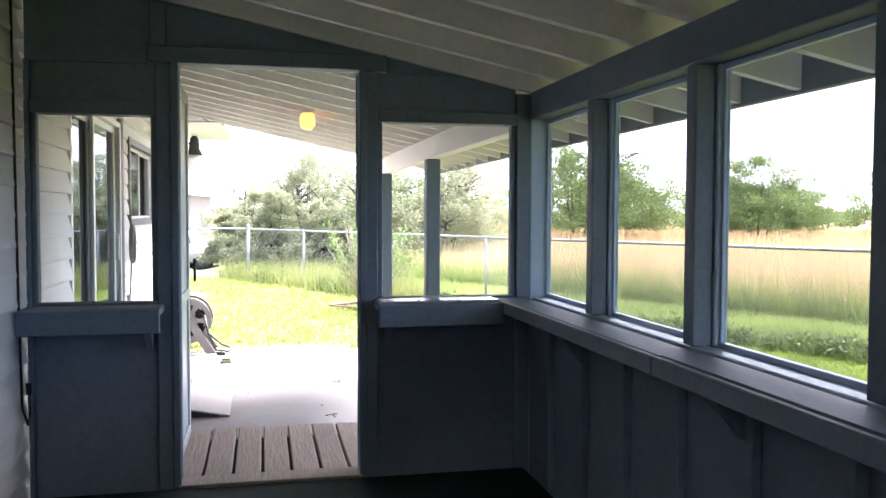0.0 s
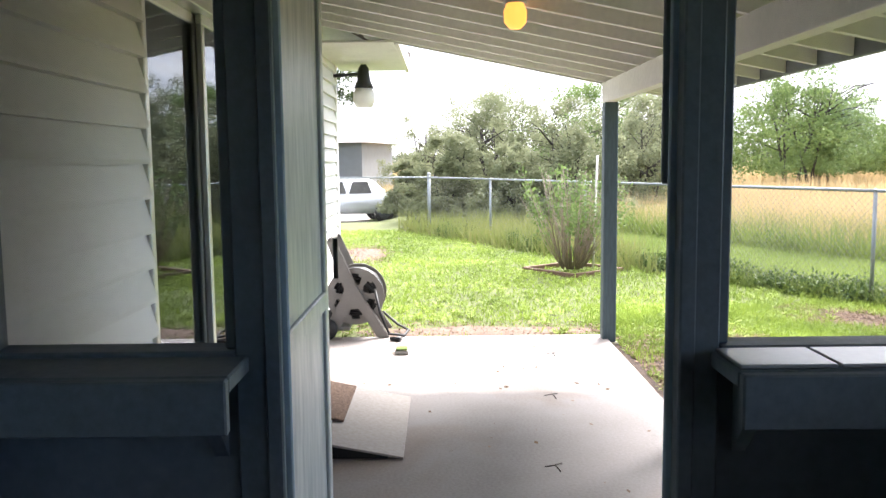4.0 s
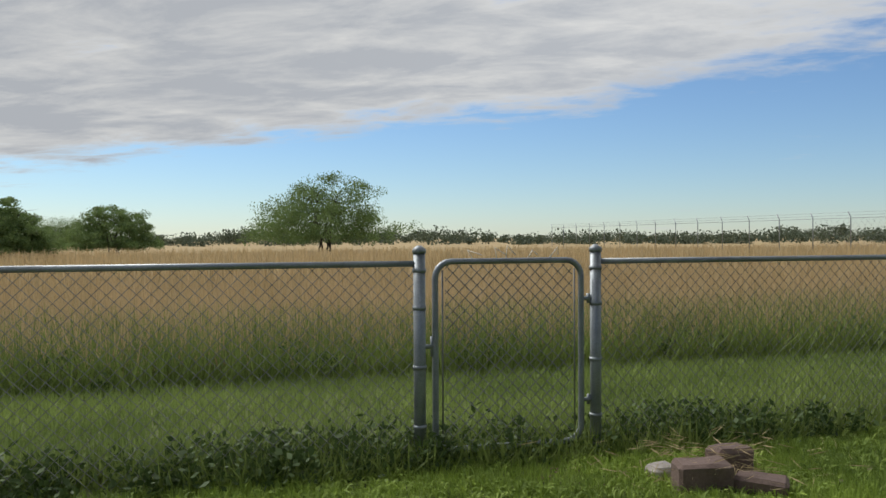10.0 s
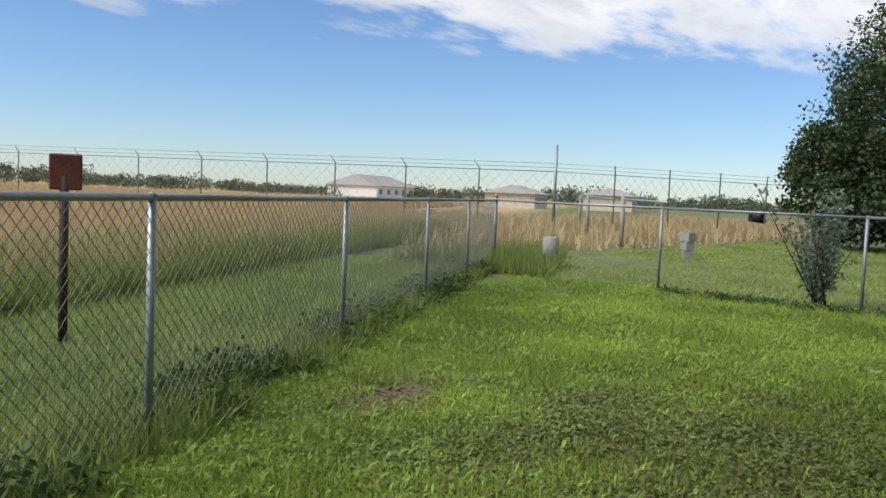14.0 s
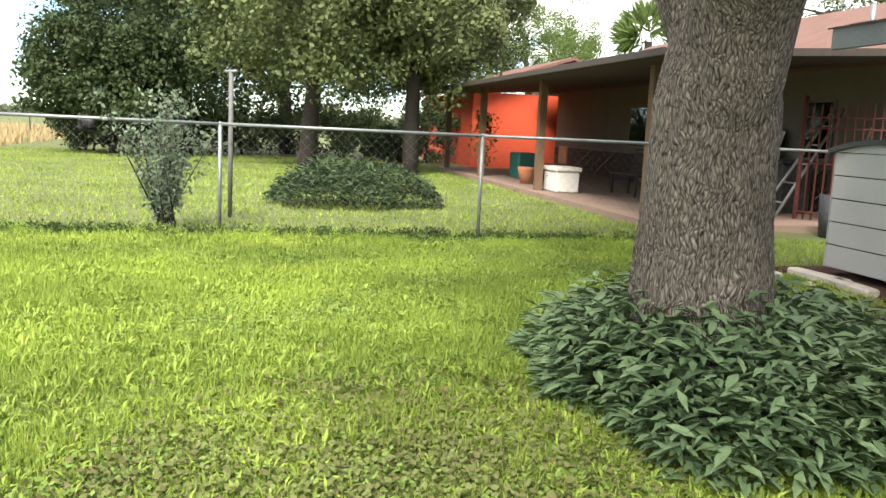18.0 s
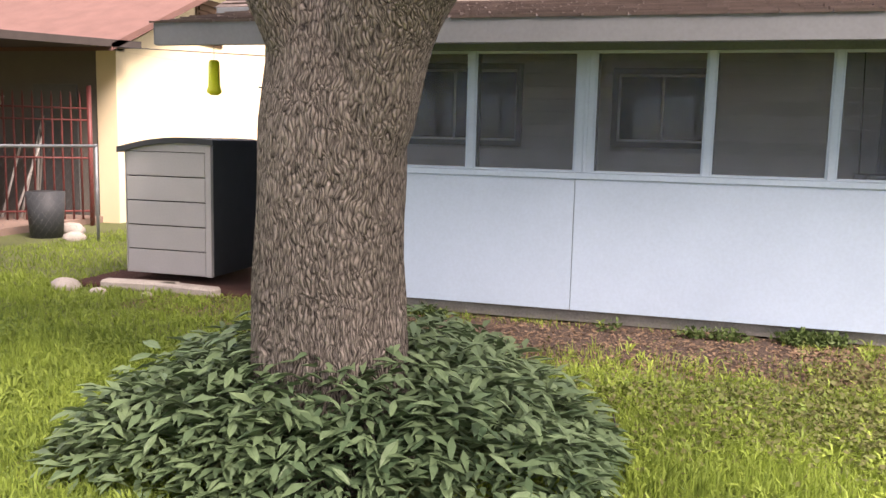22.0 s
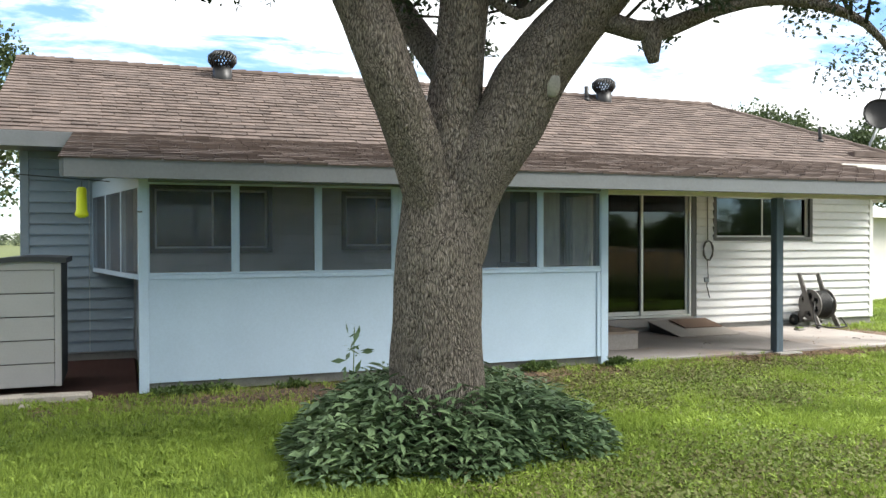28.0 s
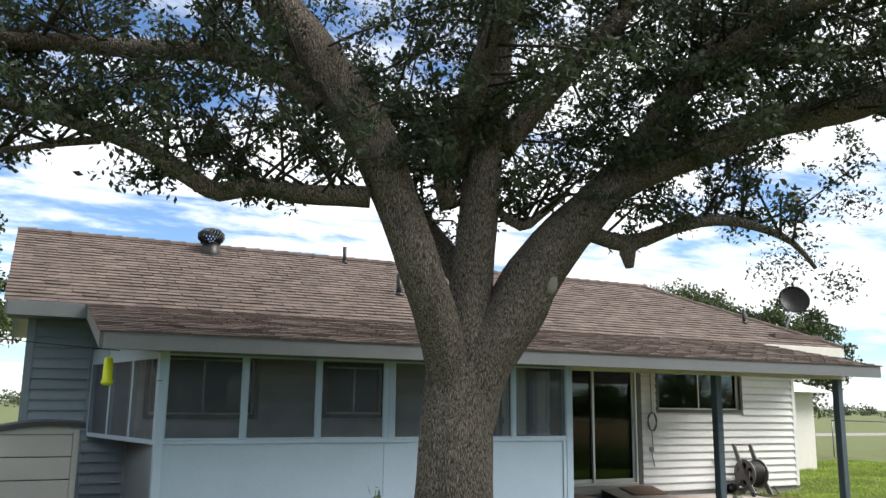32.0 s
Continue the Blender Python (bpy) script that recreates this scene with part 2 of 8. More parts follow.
def two_tone_slab():
    """Patio concrete: pale at the open end, darker and greyer nearer the door, with rusty streaks."""
    m = material("two_tone_patio_slab", (0.385, 0.352, 0.335), 0.75, vary=0.2, scale=2.2, grain=60, bump=0.15, color2=(0.30, 0.268, 0.25))
    nt = m.node_tree
    n, L = nt.nodes.new, nt.links.new
    b = nt.nodes["Principled BSDF"]
    old = b.inputs["Base Color"].links[0].from_socket
    co, sep, ns, edge, mr = n("ShaderNodeNewGeometry"), n("ShaderNodeSeparateXYZ"), n("ShaderNodeTexNoise"), n("ShaderNodeMath"), n("ShaderNodeMapRange")
    L(co.outputs["Position"], sep.inputs[0])
    ns.inputs["Scale"].default_value, ns.inputs["Detail"].default_value = 1.5, 4
    L(co.outputs["Position"], ns.inputs["Vector"])
    edge.operation = "MULTIPLY_ADD"
    edge.inputs[1].default_value = 0.55
    L(ns.outputs[0], edge.inputs[0])
    L(sep.outputs[0], edge.inputs[2])
    mr.inputs[1].default_value, mr.inputs[2].default_value, mr.inputs[3].default_value, mr.inputs[4].default_value = 3.88, 3.97, 1.0, 0.0
    L(edge.outputs[0], mr.inputs[0])
    # grey multiply west of a wavering line near x = 3.6
    worn = n("ShaderNodeMix")
    worn.data_type, worn.blend_type = "RGBA", "MULTIPLY"
    worn.inputs[7].default_value = (0.66, 0.67, 0.69, 1)
    L(mr.outputs[0], worn.inputs[0])
    L(old, worn.inputs[6])
    st, sm, rust = n("ShaderNodeTexNoise"), n("ShaderNodeMapRange"), n("ShaderNodeMix")
    st.inputs["Scale"].default_value, st.inputs["Detail"].default_value, st.inputs["Distortion"].default_value = 0.9, 5, 0.6
    L(co.outputs["Position"], st.inputs["Vector"])
    sm.inputs[1].default_value, sm.inputs[2].default_value, sm.inputs[4].default_value = 0.52, 0.68, 0.75
    L(st.outputs[0], sm.inputs[0])
    rust.data_type, rust.blend_type = "RGBA", "MULTIPLY"
    rust.inputs[7].default_value = (0.86, 0.70, 0.58, 1)
    L(sm.outputs[0], rust.inputs[0])
    L(worn.outputs[2], rust.inputs[6])
    L(rust.outputs[2], b.inputs["Base Color"])
    return m


M["slab"] = two_tone_slab()
M["block"] = material("concrete_block", (0.30, 0.29, 0.27), 0.9, vary=0.3, scale=6, grain=90, bump=0.4)
M["galv"] = material("galvanised_steel", (0.30, 0.325, 0.34), 0.5, metal=0.55, vary=0.35, scale=9, grain=120, bump=0.1)
M["wire"] = material("galvanised_wire", (0.22, 0.225, 0.22), 0.6, metal=0.4, vary=0.3)
M["deckwood"] = material("weathered_plank", (0.36, 0.28, 0.23), 0.85, vary=0.35, scale=5, grain=70, bump=0.35, stretch=(0.12, 1, 1))
M["greywood"] = material("grey_weathered_wood", (0.30, 0.29, 0.265), 0.9, vary=0.35, scale=5, grain=70, bump=0.35)
M["carpet"] = material("dark_green_carpet", (0.012, 0.030, 0.022), 1.0, vary=0.4, scale=12, grain=250, bump=0.6)
M["black"] = material("black_rubber", (0.015, 0.015, 0.016), 0.6, vary=0.2)
M["darkmetal"] = material("dark_metal", (0.045, 0.045, 0.047), 0.45, metal=0.6, vary=0.3)
M["alu"] = material("aluminium", (0.62, 0.62, 0.60), 0.4, metal=0.8, vary=0.1)
M["bronze"] = material("grey_brown_window_frame", (0.13, 0.13, 0.125), 0.5, metal=0.3, vary=0.2)
M["resin"] = material("grey_plastic", (0.44, 0.43, 0.42), 0.6, vary=0.1, scale=3, bump=0.04)
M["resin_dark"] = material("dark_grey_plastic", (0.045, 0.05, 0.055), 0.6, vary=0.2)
M["reel"] = material("taupe_plastic", (0.18, 0.168, 0.156), 0.5, vary=0.12, bump=0.03)
M["stone"] = material("pale_stone", (0.48, 0.43, 0.38), 0.9, vary=0.3, scale=5, grain=60, bump=0.5)
M["brick"] = material("reddish_stone", (0.18, 0.125, 0.105), 0.9, vary=0.35, scale=7, grain=60, bump=0.5)
M["yellow"] = material("yellow_plastic", (0.72, 0.78, 0.03), 0.45, vary=0.1, bump=0.0)
M["cream"] = material("cream_stucco", (0.78, 0.66, 0.44), 0.85, vary=0.08, scale=2, grain=90, bump=0.15)
M["orange"] = material("orange_red_stucco", (0.55, 0.075, 0.03), 0.8, vary=0.2, scale=2, grain=60, bump=0.1)
# grey-beige wall in truth; colour lowered to carry the deep patio shade
M["tan"] = material("darkened_tan_stucco", (0.16, 0.145, 0.125), 0.85, vary=0.2, scale=2, grain=60, bump=0.1)
M["brownwood"] = material("brown_post_wood", (0.165, 0.10, 0.062), 0.8, vary=0.3, scale=4, grain=60, bump=0.2, stretch=(1, 1, 0.15))
M["burgundy"] = material("burgundy_iron", (0.19, 0.05, 0.045), 0.5, vary=0.3)
M["terracotta"] = material("terracotta", (0.48, 0.20, 0.10), 0.8, vary=0.2)
# dark colour on floor, ceiling and partition makes the rooms look unlit
M["room"] = material("darkened_room_wall", (0.11, 0.10, 0.09), 0.9, vary=0.3, scale=1.5)
M["mulch"] = material("dark_red_mulch", (0.075, 0.028, 0.02), 1.0, vary=0.5, scale=20, grain=120, bump=0.8)
M["barkdark"] = material("dark_bark", (0.055, 0.046, 0.042), 0.95, vary=0.4, scale=8, grain=70, bump=0.6)
M["car"] = material("silver_car_paint", (0.42, 0.45, 0.49), 0.25, metal=0.3, vary=0.04, bump=0)
M["mat"] = material("speckled_brown_mat", (0.34, 0.23, 0.17), 1.0, vary=0.4, scale=70, grain=160, bump=0.6, color2=(0.07, 0.045, 0.035))
M["tile"] = material("glazed_tile", (0.42, 0.46, 0.50), 0.18, vary=0.08, scale=4, bump=0.01)
M["offwhite"] = material("off_white_plastic", (0.72, 0.70, 0.66), 0.5, vary=0.08)


def bark_material():
    """Oak bark: long plates between dark furrows, with real relief."""
    m = bpy.data.materials.new("oak_bark")
    m.use_nodes = True
    nt = m.node_tree
    n, L = nt.nodes.new, nt.links.new
    b = nt.nodes["Principled BSDF"]
    b.inputs["Roughness"].default_value, b.inputs["Specular IOR Level"].default_value = 0.95, 0.15
    co, mp, warp, add = n("ShaderNodeTexCoord"), n("ShaderNodeMapping"), n("ShaderNodeTexNoise"), n("ShaderNodeMix")
    warp.inputs["Scale"].default_value, warp.inputs["Detail"].default_value = 5.0, 3
    L(co.outputs["Object"], warp.inputs["Vector"])
    add.data_type, add.blend_type = "RGBA", "LINEAR_LIGHT"
    add.inputs[0].default_value = 0.055
    L(co.outputs["Object"], add.inputs[6])
    L(warp.outputs["Color"], add.inputs[7])
    mp.inputs["Scale"].default_value = (1, 1, 0.19)
    L(add.outputs[2], mp.inputs["Vector"])
    vo, fine = n("ShaderNodeTexVoronoi"), n("ShaderNodeTexNoise")
    vo.feature = "DISTANCE_TO_EDGE"
    vo.inputs["Scale"].default_value = 78
    fine.inputs["Scale"].default_value, fine.inputs["Detail"].default_value = 90, 5
    L(mp.outputs[0], vo.inputs["Vector"])
    L(mp.outputs[0], fine.inputs["Vector"])
    mr = n("ShaderNodeMapRange")
    mr.inputs[1].default_value, mr.inputs[2].default_value = 0.0, 0.6
    L(vo.outputs["Distance"], mr.inputs[0])
    hgt = n("ShaderNodeMath")
    hgt.operation = "MULTIPLY_ADD"
    L(fine.outputs[0], hgt.inputs[0])
    hgt.inputs[1].default_value = 1.0
    L(mr.outputs[0], hgt.inputs[2])
    ramp = n("ShaderNodeValToRGB")
    ramp.color_ramp.elements[0].position, ramp.color_ramp.elements[0].color = 0.40, (0.042, 0.036, 0.032, 1)
    ramp.color_ramp.elements[1].position, ramp.color_ramp.elements[1].color = 1.03, (0.43, 0.375, 0.325, 1)
    L(hgt.outputs[0], ramp.inputs[0])
    tone, ms = n("ShaderNodeTexNoise"), n("ShaderNodeMix")
    tone.inputs["Scale"].default_value = 1.6
    L(co.outputs["Object"], tone.inputs["Vector"])
    ms.data_type, ms.blend_type = "RGBA", "MULTIPLY"
    ms.inputs[0].default_value = 0.55
    L(ramp.outputs[0], ms.inputs[6])
    L(tone.outputs[0], ms.inputs[7])
    L(ms.outputs[2], b.inputs["Base Color"])
    bp = n("ShaderNodeBump")
    bp.inputs["Strength"].default_value, bp.inputs["Distance"].default_value = 0.9, 0.02
    L(hgt.outputs[0], bp.inputs["Height"])
    L(bp.outputs[0], b.inputs["Normal"])
    return m


M["bark"] = bark_material()


def leafy(name, color, color2, rough=0.55, through=0.25):
    """Leaves and grass: a colour that differs from leaf to leaf, and light that comes through."""
    m = bpy.data.materials.new(name)
    m.use_nodes = True
    nt = m.node_tree
    b, out = nt.nodes["Principled BSDF"], nt.nodes["Material Output"]
    n, L = nt.nodes.new, nt.links.new
    g, mix = n("ShaderNodeNewGeometry"), n("ShaderNodeMix")
    mix.data_type = "RGBA"
    mix.inputs[6].default_value, mix.inputs[7].default_value = (*color, 1), (*color2, 1)
    co, ns = n("ShaderNodeTexCoord"), n("ShaderNodeTexNoise")
    ns.inputs["Scale"].default_value, ns.inputs["Detail"].default_value = 0.7, 3
    L(co.outputs["Object"], ns.inputs["Vector"])
    wide = n("ShaderNodeMapRange")
    wide.inputs[1].default_value, wide.inputs[2].default_value = 0.35, 0.65
    L(ns.outputs[0], wide.inputs[0])
    half = n("ShaderNodeMath")
    half.operation, half.use_clamp = "MULTIPLY_ADD", True
    L(wide.outputs[0], half.inputs[0])
    half.inputs[1].default_value = 0.5
    sc = n("ShaderNodeMath")
    sc.operation = "MULTIPLY"
    sc.inputs[1].default_value = 0.6
    L(g.outputs["Random Per Island"], sc.inputs[0])
    L(sc.outputs[0], half.inputs[2])
    L(half.outputs[0], mix.inputs[0])
    L(mix.outputs[2], b.inputs["Base Color"])
    b.inputs["Roughness"].default_value = rough
    b.inputs["Specular IOR Level"].default_value = 0.2
    tr, ms = n("ShaderNodeBsdfTranslucent"), n("ShaderNodeMixShader")
    L(mix.outputs[2], tr.inputs["Color"])
    ms.inputs[0].default_value = through
    L(b.outputs[0], ms.inputs[1])
    L(tr.outputs[0], ms.inputs[2])
    L(ms.outputs[0], out.inputs["Surface"])
    return m


M["lawn"] = leafy("lawn_blade", (0.385, 0.50, 0.09), (0.125, 0.19, 0.036), 0.6, 0.3)
M["weed"] = leafy("weed_leaf", (0.22, 0.32, 0.075), (0.10, 0.15, 0.04), 0.75, 0.25)
M["tall"] = leafy("tall_green_grass", (0.25, 0.31, 0.08), (0.125, 0.175, 0.048), 0.6, 0.3)
M["strip"] = leafy("mown_strip_blade", (0.31, 0.385, 0.11), (0.16, 0.22, 0.06), 0.6, 0.3)
M["dry"] = leafy("dry_tan_grass", (0.54, 0.41, 0.235), (0.37, 0.29, 0.15), 0.7, 0.3)
M["cover"] = leafy("ground_cover_leaf", (0.19, 0.27, 0.135), (0.068, 0.118, 0.06), 0.42, 0.15)
M["oak"] = leafy("oak_leaf", (0.075, 0.100, 0.055), (0.030, 0.045, 0.026), 0.4, 0.28)
M["mesquite"] = leafy("mesquite_leaf", (0.175, 0.245, 0.08), (0.10, 0.15, 0.05), 0.6, 0.42)
M["brush"] = leafy("brush_leaf", (0.155, 0.185, 0.075), (0.095, 0.125, 0.055), 0.6, 0.25)
M["greybrush"] = leafy("grey_brush_leaf", (0.25, 0.27, 0.16), (0.155, 0.175, 0.095), 0.65, 0.45)
M["farwood"] = leafy("far_tree_leaf", (0.085, 0.115, 0.045), (0.035, 0.055, 0.025), 0.6, 0.2)
M["shadewood"] = leafy("shade_tree_leaf", (0.065, 0.095, 0.038), (0.028, 0.046, 0.02), 0.6, 0.2)
M["moundleaf"] = leafy("dark_mound_leaf", (0.085, 0.135, 0.06), (0.035, 0.06, 0.03), 0.5, 0.15)
# greyed and lightened leaf colour stands in for distance haze
M["hazewood"] = leafy("haze_tinted_leaf", (0.115, 0.14, 0.085), (0.07, 0.09, 0.06), 0.7, 0.2)
M["broadweed"] = leafy("broad_weed_leaf", (0.155, 0.20, 0.06), (0.105, 0.085, 0.042), 0.7, 0.2)
M["silverleaf"] = leafy("grey_green_leaf", (0.20, 0.25, 0.18), (0.11, 0.155, 0.10), 0.6, 0.25)
M["deadleaf"] = leafy("dead_leaf", (0.27, 0.185, 0.12), (0.09, 0.058, 0.038), 0.8, 0.1)


def glassy(name, tint, clear, rough=0.02, gloss=2.2):
    """A window pane: mirror-like gloss over a clear, slightly tinted sheet."""
    m = bpy.data.materials.new(name)
    m.use_nodes = True
    nt = m.node_tree
    nt.nodes.remove(nt.nodes["Principled BSDF"])
    n, L = nt.nodes.new, nt.links.new
    tr, gl, ms, fr = n("ShaderNodeBsdfTransparent"), n("ShaderNodeBsdfGlossy"), n("ShaderNodeMixShader"), n("ShaderNodeFresnel")
    tr.inputs[0].default_value = (*[c * clear for c in tint], 1)
    gl.inputs["Roughness"].default_value = rough
    gl.inputs[0].default_value = (0.9, 0.95, 1, 1)
    fr.inputs[0].default_value = 1.55
    sc = n("ShaderNodeMath")
    sc.operation, sc.use_clamp = "MULTIPLY", True
    sc.inputs[1].default_value = gloss
    L(fr.outputs[0], sc.inputs[0])
    L(sc.outputs[0], ms.inputs[0])
    L(tr.outputs[0], ms.inputs[1])
    L(gl.outputs[0], ms.inputs[2])
    L(ms.outputs[0], nt.nodes["Material Output"].inputs["Surface"])
    return m


M["glass"] = glassy("window_glass", (0.5, 0.55, 0.58), 0.62, gloss=0.85)
M["glass_in"] = glassy("porch_glass", (1, 1, 1), 0.97, 0.05, 0.25)


def screening():
    """Fine insect screen: threads too small to build, so part veil and part clear."""
    m = bpy.data.materials.new("insect_screen")
    m.use_nodes = True
    nt = m.node_tree
    b = nt.nodes["Principled BSDF"]
    b.inputs["Base Color"].default_value, b.inputs["Roughness"].default_value = (0.10, 0.122, 0.15, 1), 0.6
    n, L = nt.nodes.new, nt.links.new
    tr, ms = n("ShaderNodeBsdfTransparent"), n("ShaderNodeMixShader")
    co, ns, mr = n("ShaderNodeTexCoord"), n("ShaderNodeTexNoise"), n("ShaderNodeMapRange")
    ns.inputs["Scale"].default_value = 3
    L(co.outputs["Object"], ns.inputs["Vector"])
    mr.inputs[3].default_value, mr.inputs[4].default_value = 0.22, 0.35
    L(ns.outputs[0], mr.inputs[0])
    L(mr.outputs[0], ms.inputs[0])
    L(tr.outputs[0], ms.inputs[1])
    L(b.outputs[0], ms.inputs[2])
    L(ms.outputs[0], nt.nodes["Material Output"].inputs["Surface"])
    return m


M["screen"] = screening()


def soil():
    """Ground under the lawn: earth, thatch and dry patches, tan stubble out in the field."""
    m = material("lawn_soil", (0.115, 0.14, 0.045), 1.0, vary=0.3, scale=1.3, grain=35, bump=0.7, color2=(0.085, 0.095, 0.038))
    nt = m.node_tree
    n, L = nt.nodes.new, nt.links.new
    b = nt.nodes["Principled BSDF"]
    old = b.inputs["Base Color"].links[0].from_socket
    co, sep = n("ShaderNodeTexCoord"), n("ShaderNodeSeparateXYZ")
    L(co.outputs["Object"], sep.inputs[0])
    # distance south of the rear fence line
    k = n("ShaderNodeMath")
    k.operation, k.inputs[1].default_value, k.inputs[2].default_value = "MULTIPLY_ADD", 0.52, -6.7
    L(sep.outputs[0], k.inputs[0])
    d = n("ShaderNodeMath")
    d.operation = "SUBTRACT"
    L(k.outputs[0], d.inputs[0])
    L(sep.outputs[1], d.inputs[1])
    mr = n("ShaderNodeMapRange")
    mr.inputs[1].default_value, mr.inputs[2].default_value = 4.0, 9.0
    L(d.outputs[0], mr.inputs[0])
    ns, dry = n("ShaderNodeTexNoise"), n("ShaderNodeMix")
    ns.inputs["Scale"].default_value, ns.inputs["Detail"].default_value = 0.12, 6
    L(co.outputs["Object"], ns.inputs["Vector"])
    dry.data_type = "RGBA"
    dry.inputs[6].default_value, dry.inputs[7].default_value = (0.40, 0.285, 0.145, 1), (0.27, 0.215, 0.10, 1)
    L(ns.outputs[0], dry.inputs[0])
    mix = n("ShaderNodeMix")
    mix.data_type = "RGBA"
    L(mr.outputs[0], mix.inputs[0])
    L(old, mix.inputs[6])
    L(dry.outputs[2], mix.inputs[7])
    L(mix.outputs[2], b.inputs["Base Color"])
    return m


M["soil"] = soil()
M["dirt"] = material("bare_earth", (0.20, 0.14, 0.105), 1.0, vary=0.4, scale=6, grain=70, bump=0.7, color2=(0.12, 0.085, 0.065))
M["leaflitter"] = material("leaf_litter", (0.085, 0.056, 0.04), 1.0, vary=0.5, scale=16, grain=90, bump=1.0, color2=(0.03, 0.021, 0.017))

# ---- plan ----
HOUSE_W, HOUSE_E, WALL_Y, HOUSE_N = -6.42, 7.19, 2.60, 7.3
PORCH_W, FLOOR, SILL, HEAD = -5.08, 0.30, 1.17, 2.07
SLAB = 0.05
PORCH_BACK = 2.505      # face of the rear wall inside the porch
EAVE_Y, ROOF_W, ROOF_E = -0.58, -5.75, 5.45
MAIN_EAVE_Y, RIDGE_Y, RIDGE_Z = 1.85, 4.95, 4.13
COURSE = 0.131


def deck_z(y):
    """Top of the roof boards."""
    if y < MAIN_EAVE_Y:
        return 2.23 + 0.205 * (y - EAVE_Y)
    z0 = 2.23 + 0.205 * (MAIN_EAVE_Y - EAVE_Y)
    return z0 + (RIDGE_Z - z0) * (y - MAIN_EAVE_Y) / (RIDGE_Y - MAIN_EAVE_Y)


def fence_y(x):
    return -5.06 + 0.52 * (x - 3.2)


# ---- ground ----
def ground_height(x, y):
    """Nearly flat, with low swells; level under the house and the patio, and lower by the drive."""
    d = max(abs(x + 0.5) - 9, abs(y - 1) - 4, 0)

    def ramp(v, a, b):
        t = max(0.0, min(1.0, (v - a) / (b - a)))
        return t * t * (3 - 2 * t)

    dip = 0.48 * ramp(x, 19.5, 23) * ramp(x, 38, 33) * ramp(y, 1.5, 4) * ramp(y, 14, 10)
    return min(d, 4) / 4 * 0.05 * noise.noise((x * 0.25, y * 0.25, 0)) - dip


def build_ground():
    bm = bmesh.new()
    bmesh.ops.create_grid(bm, x_segments=90, y_segments=90, size=45)
    for v in bm.verts:
        v.co.z = ground_height(v.co.x, v.co.y) * max(0, min(1, (44 - max(abs(v.co.x), abs(v.co.y))) / 10))
    ring = [bm.verts.new((s * 2500, u * 2500, 0)) for s, u in ((-1, -1), (1, -1), (1, 1), (-1, 1))]
    inner = [min(bm.verts, key=lambda v, s=s, u=u: (v.co - Vector((s * 45, u * 45, 0))).length) for s, u in ((-1, -1), (1, -1), (1, 1), (-1, 1))]
    for i in range(4):
        a, b = inner[i], inner[(i + 1) % 4]
        side = [a]
        prev = None
        while side[-1] != b:
            for e in side[-1].link_edges:
                o = e.other_vert(side[-1])
                axis = 1 if i in (0, 2) else 0
                if e.is_boundary and o != prev and abs(o.co[axis] - a.co[axis]) < 1e-3:
                    prev = side[-1]
                    side.append(o)
                    break
        bm.faces.new([ring[i], ring[(i + 1) % 4]] + side[::-1])
    bmesh.ops.triangulate(bm, faces=[f for f in bm.faces if len(f.verts) > 4])
    bmesh.ops.recalc_face_normals(bm, faces=bm.faces)
    if sum(f.normal.z for f in bm.faces) < 0:
        bmesh.ops.reverse_faces(bm, faces=bm.faces)
    tagged(part("ground", bm, M["soil"], smooth=True), "grassy earth of the yard and the tan field beyond", "ground", kind="structure")


build_ground()
slab = boxed("patio_slab", (0.10, 0.06, -0.1), (5.42, WALL_Y - 0.01, SLAB), M["slab"], bevel=0.012)
tagged(slab, "stained pale concrete patio slab beside the house", "patio", kind="structure")

# ---- house ----
wall = boxed("wall_back", (HOUSE_W, WALL_Y, 0.12), (HOUSE_E, WALL_Y + 0.12, 2.72), M["white"])


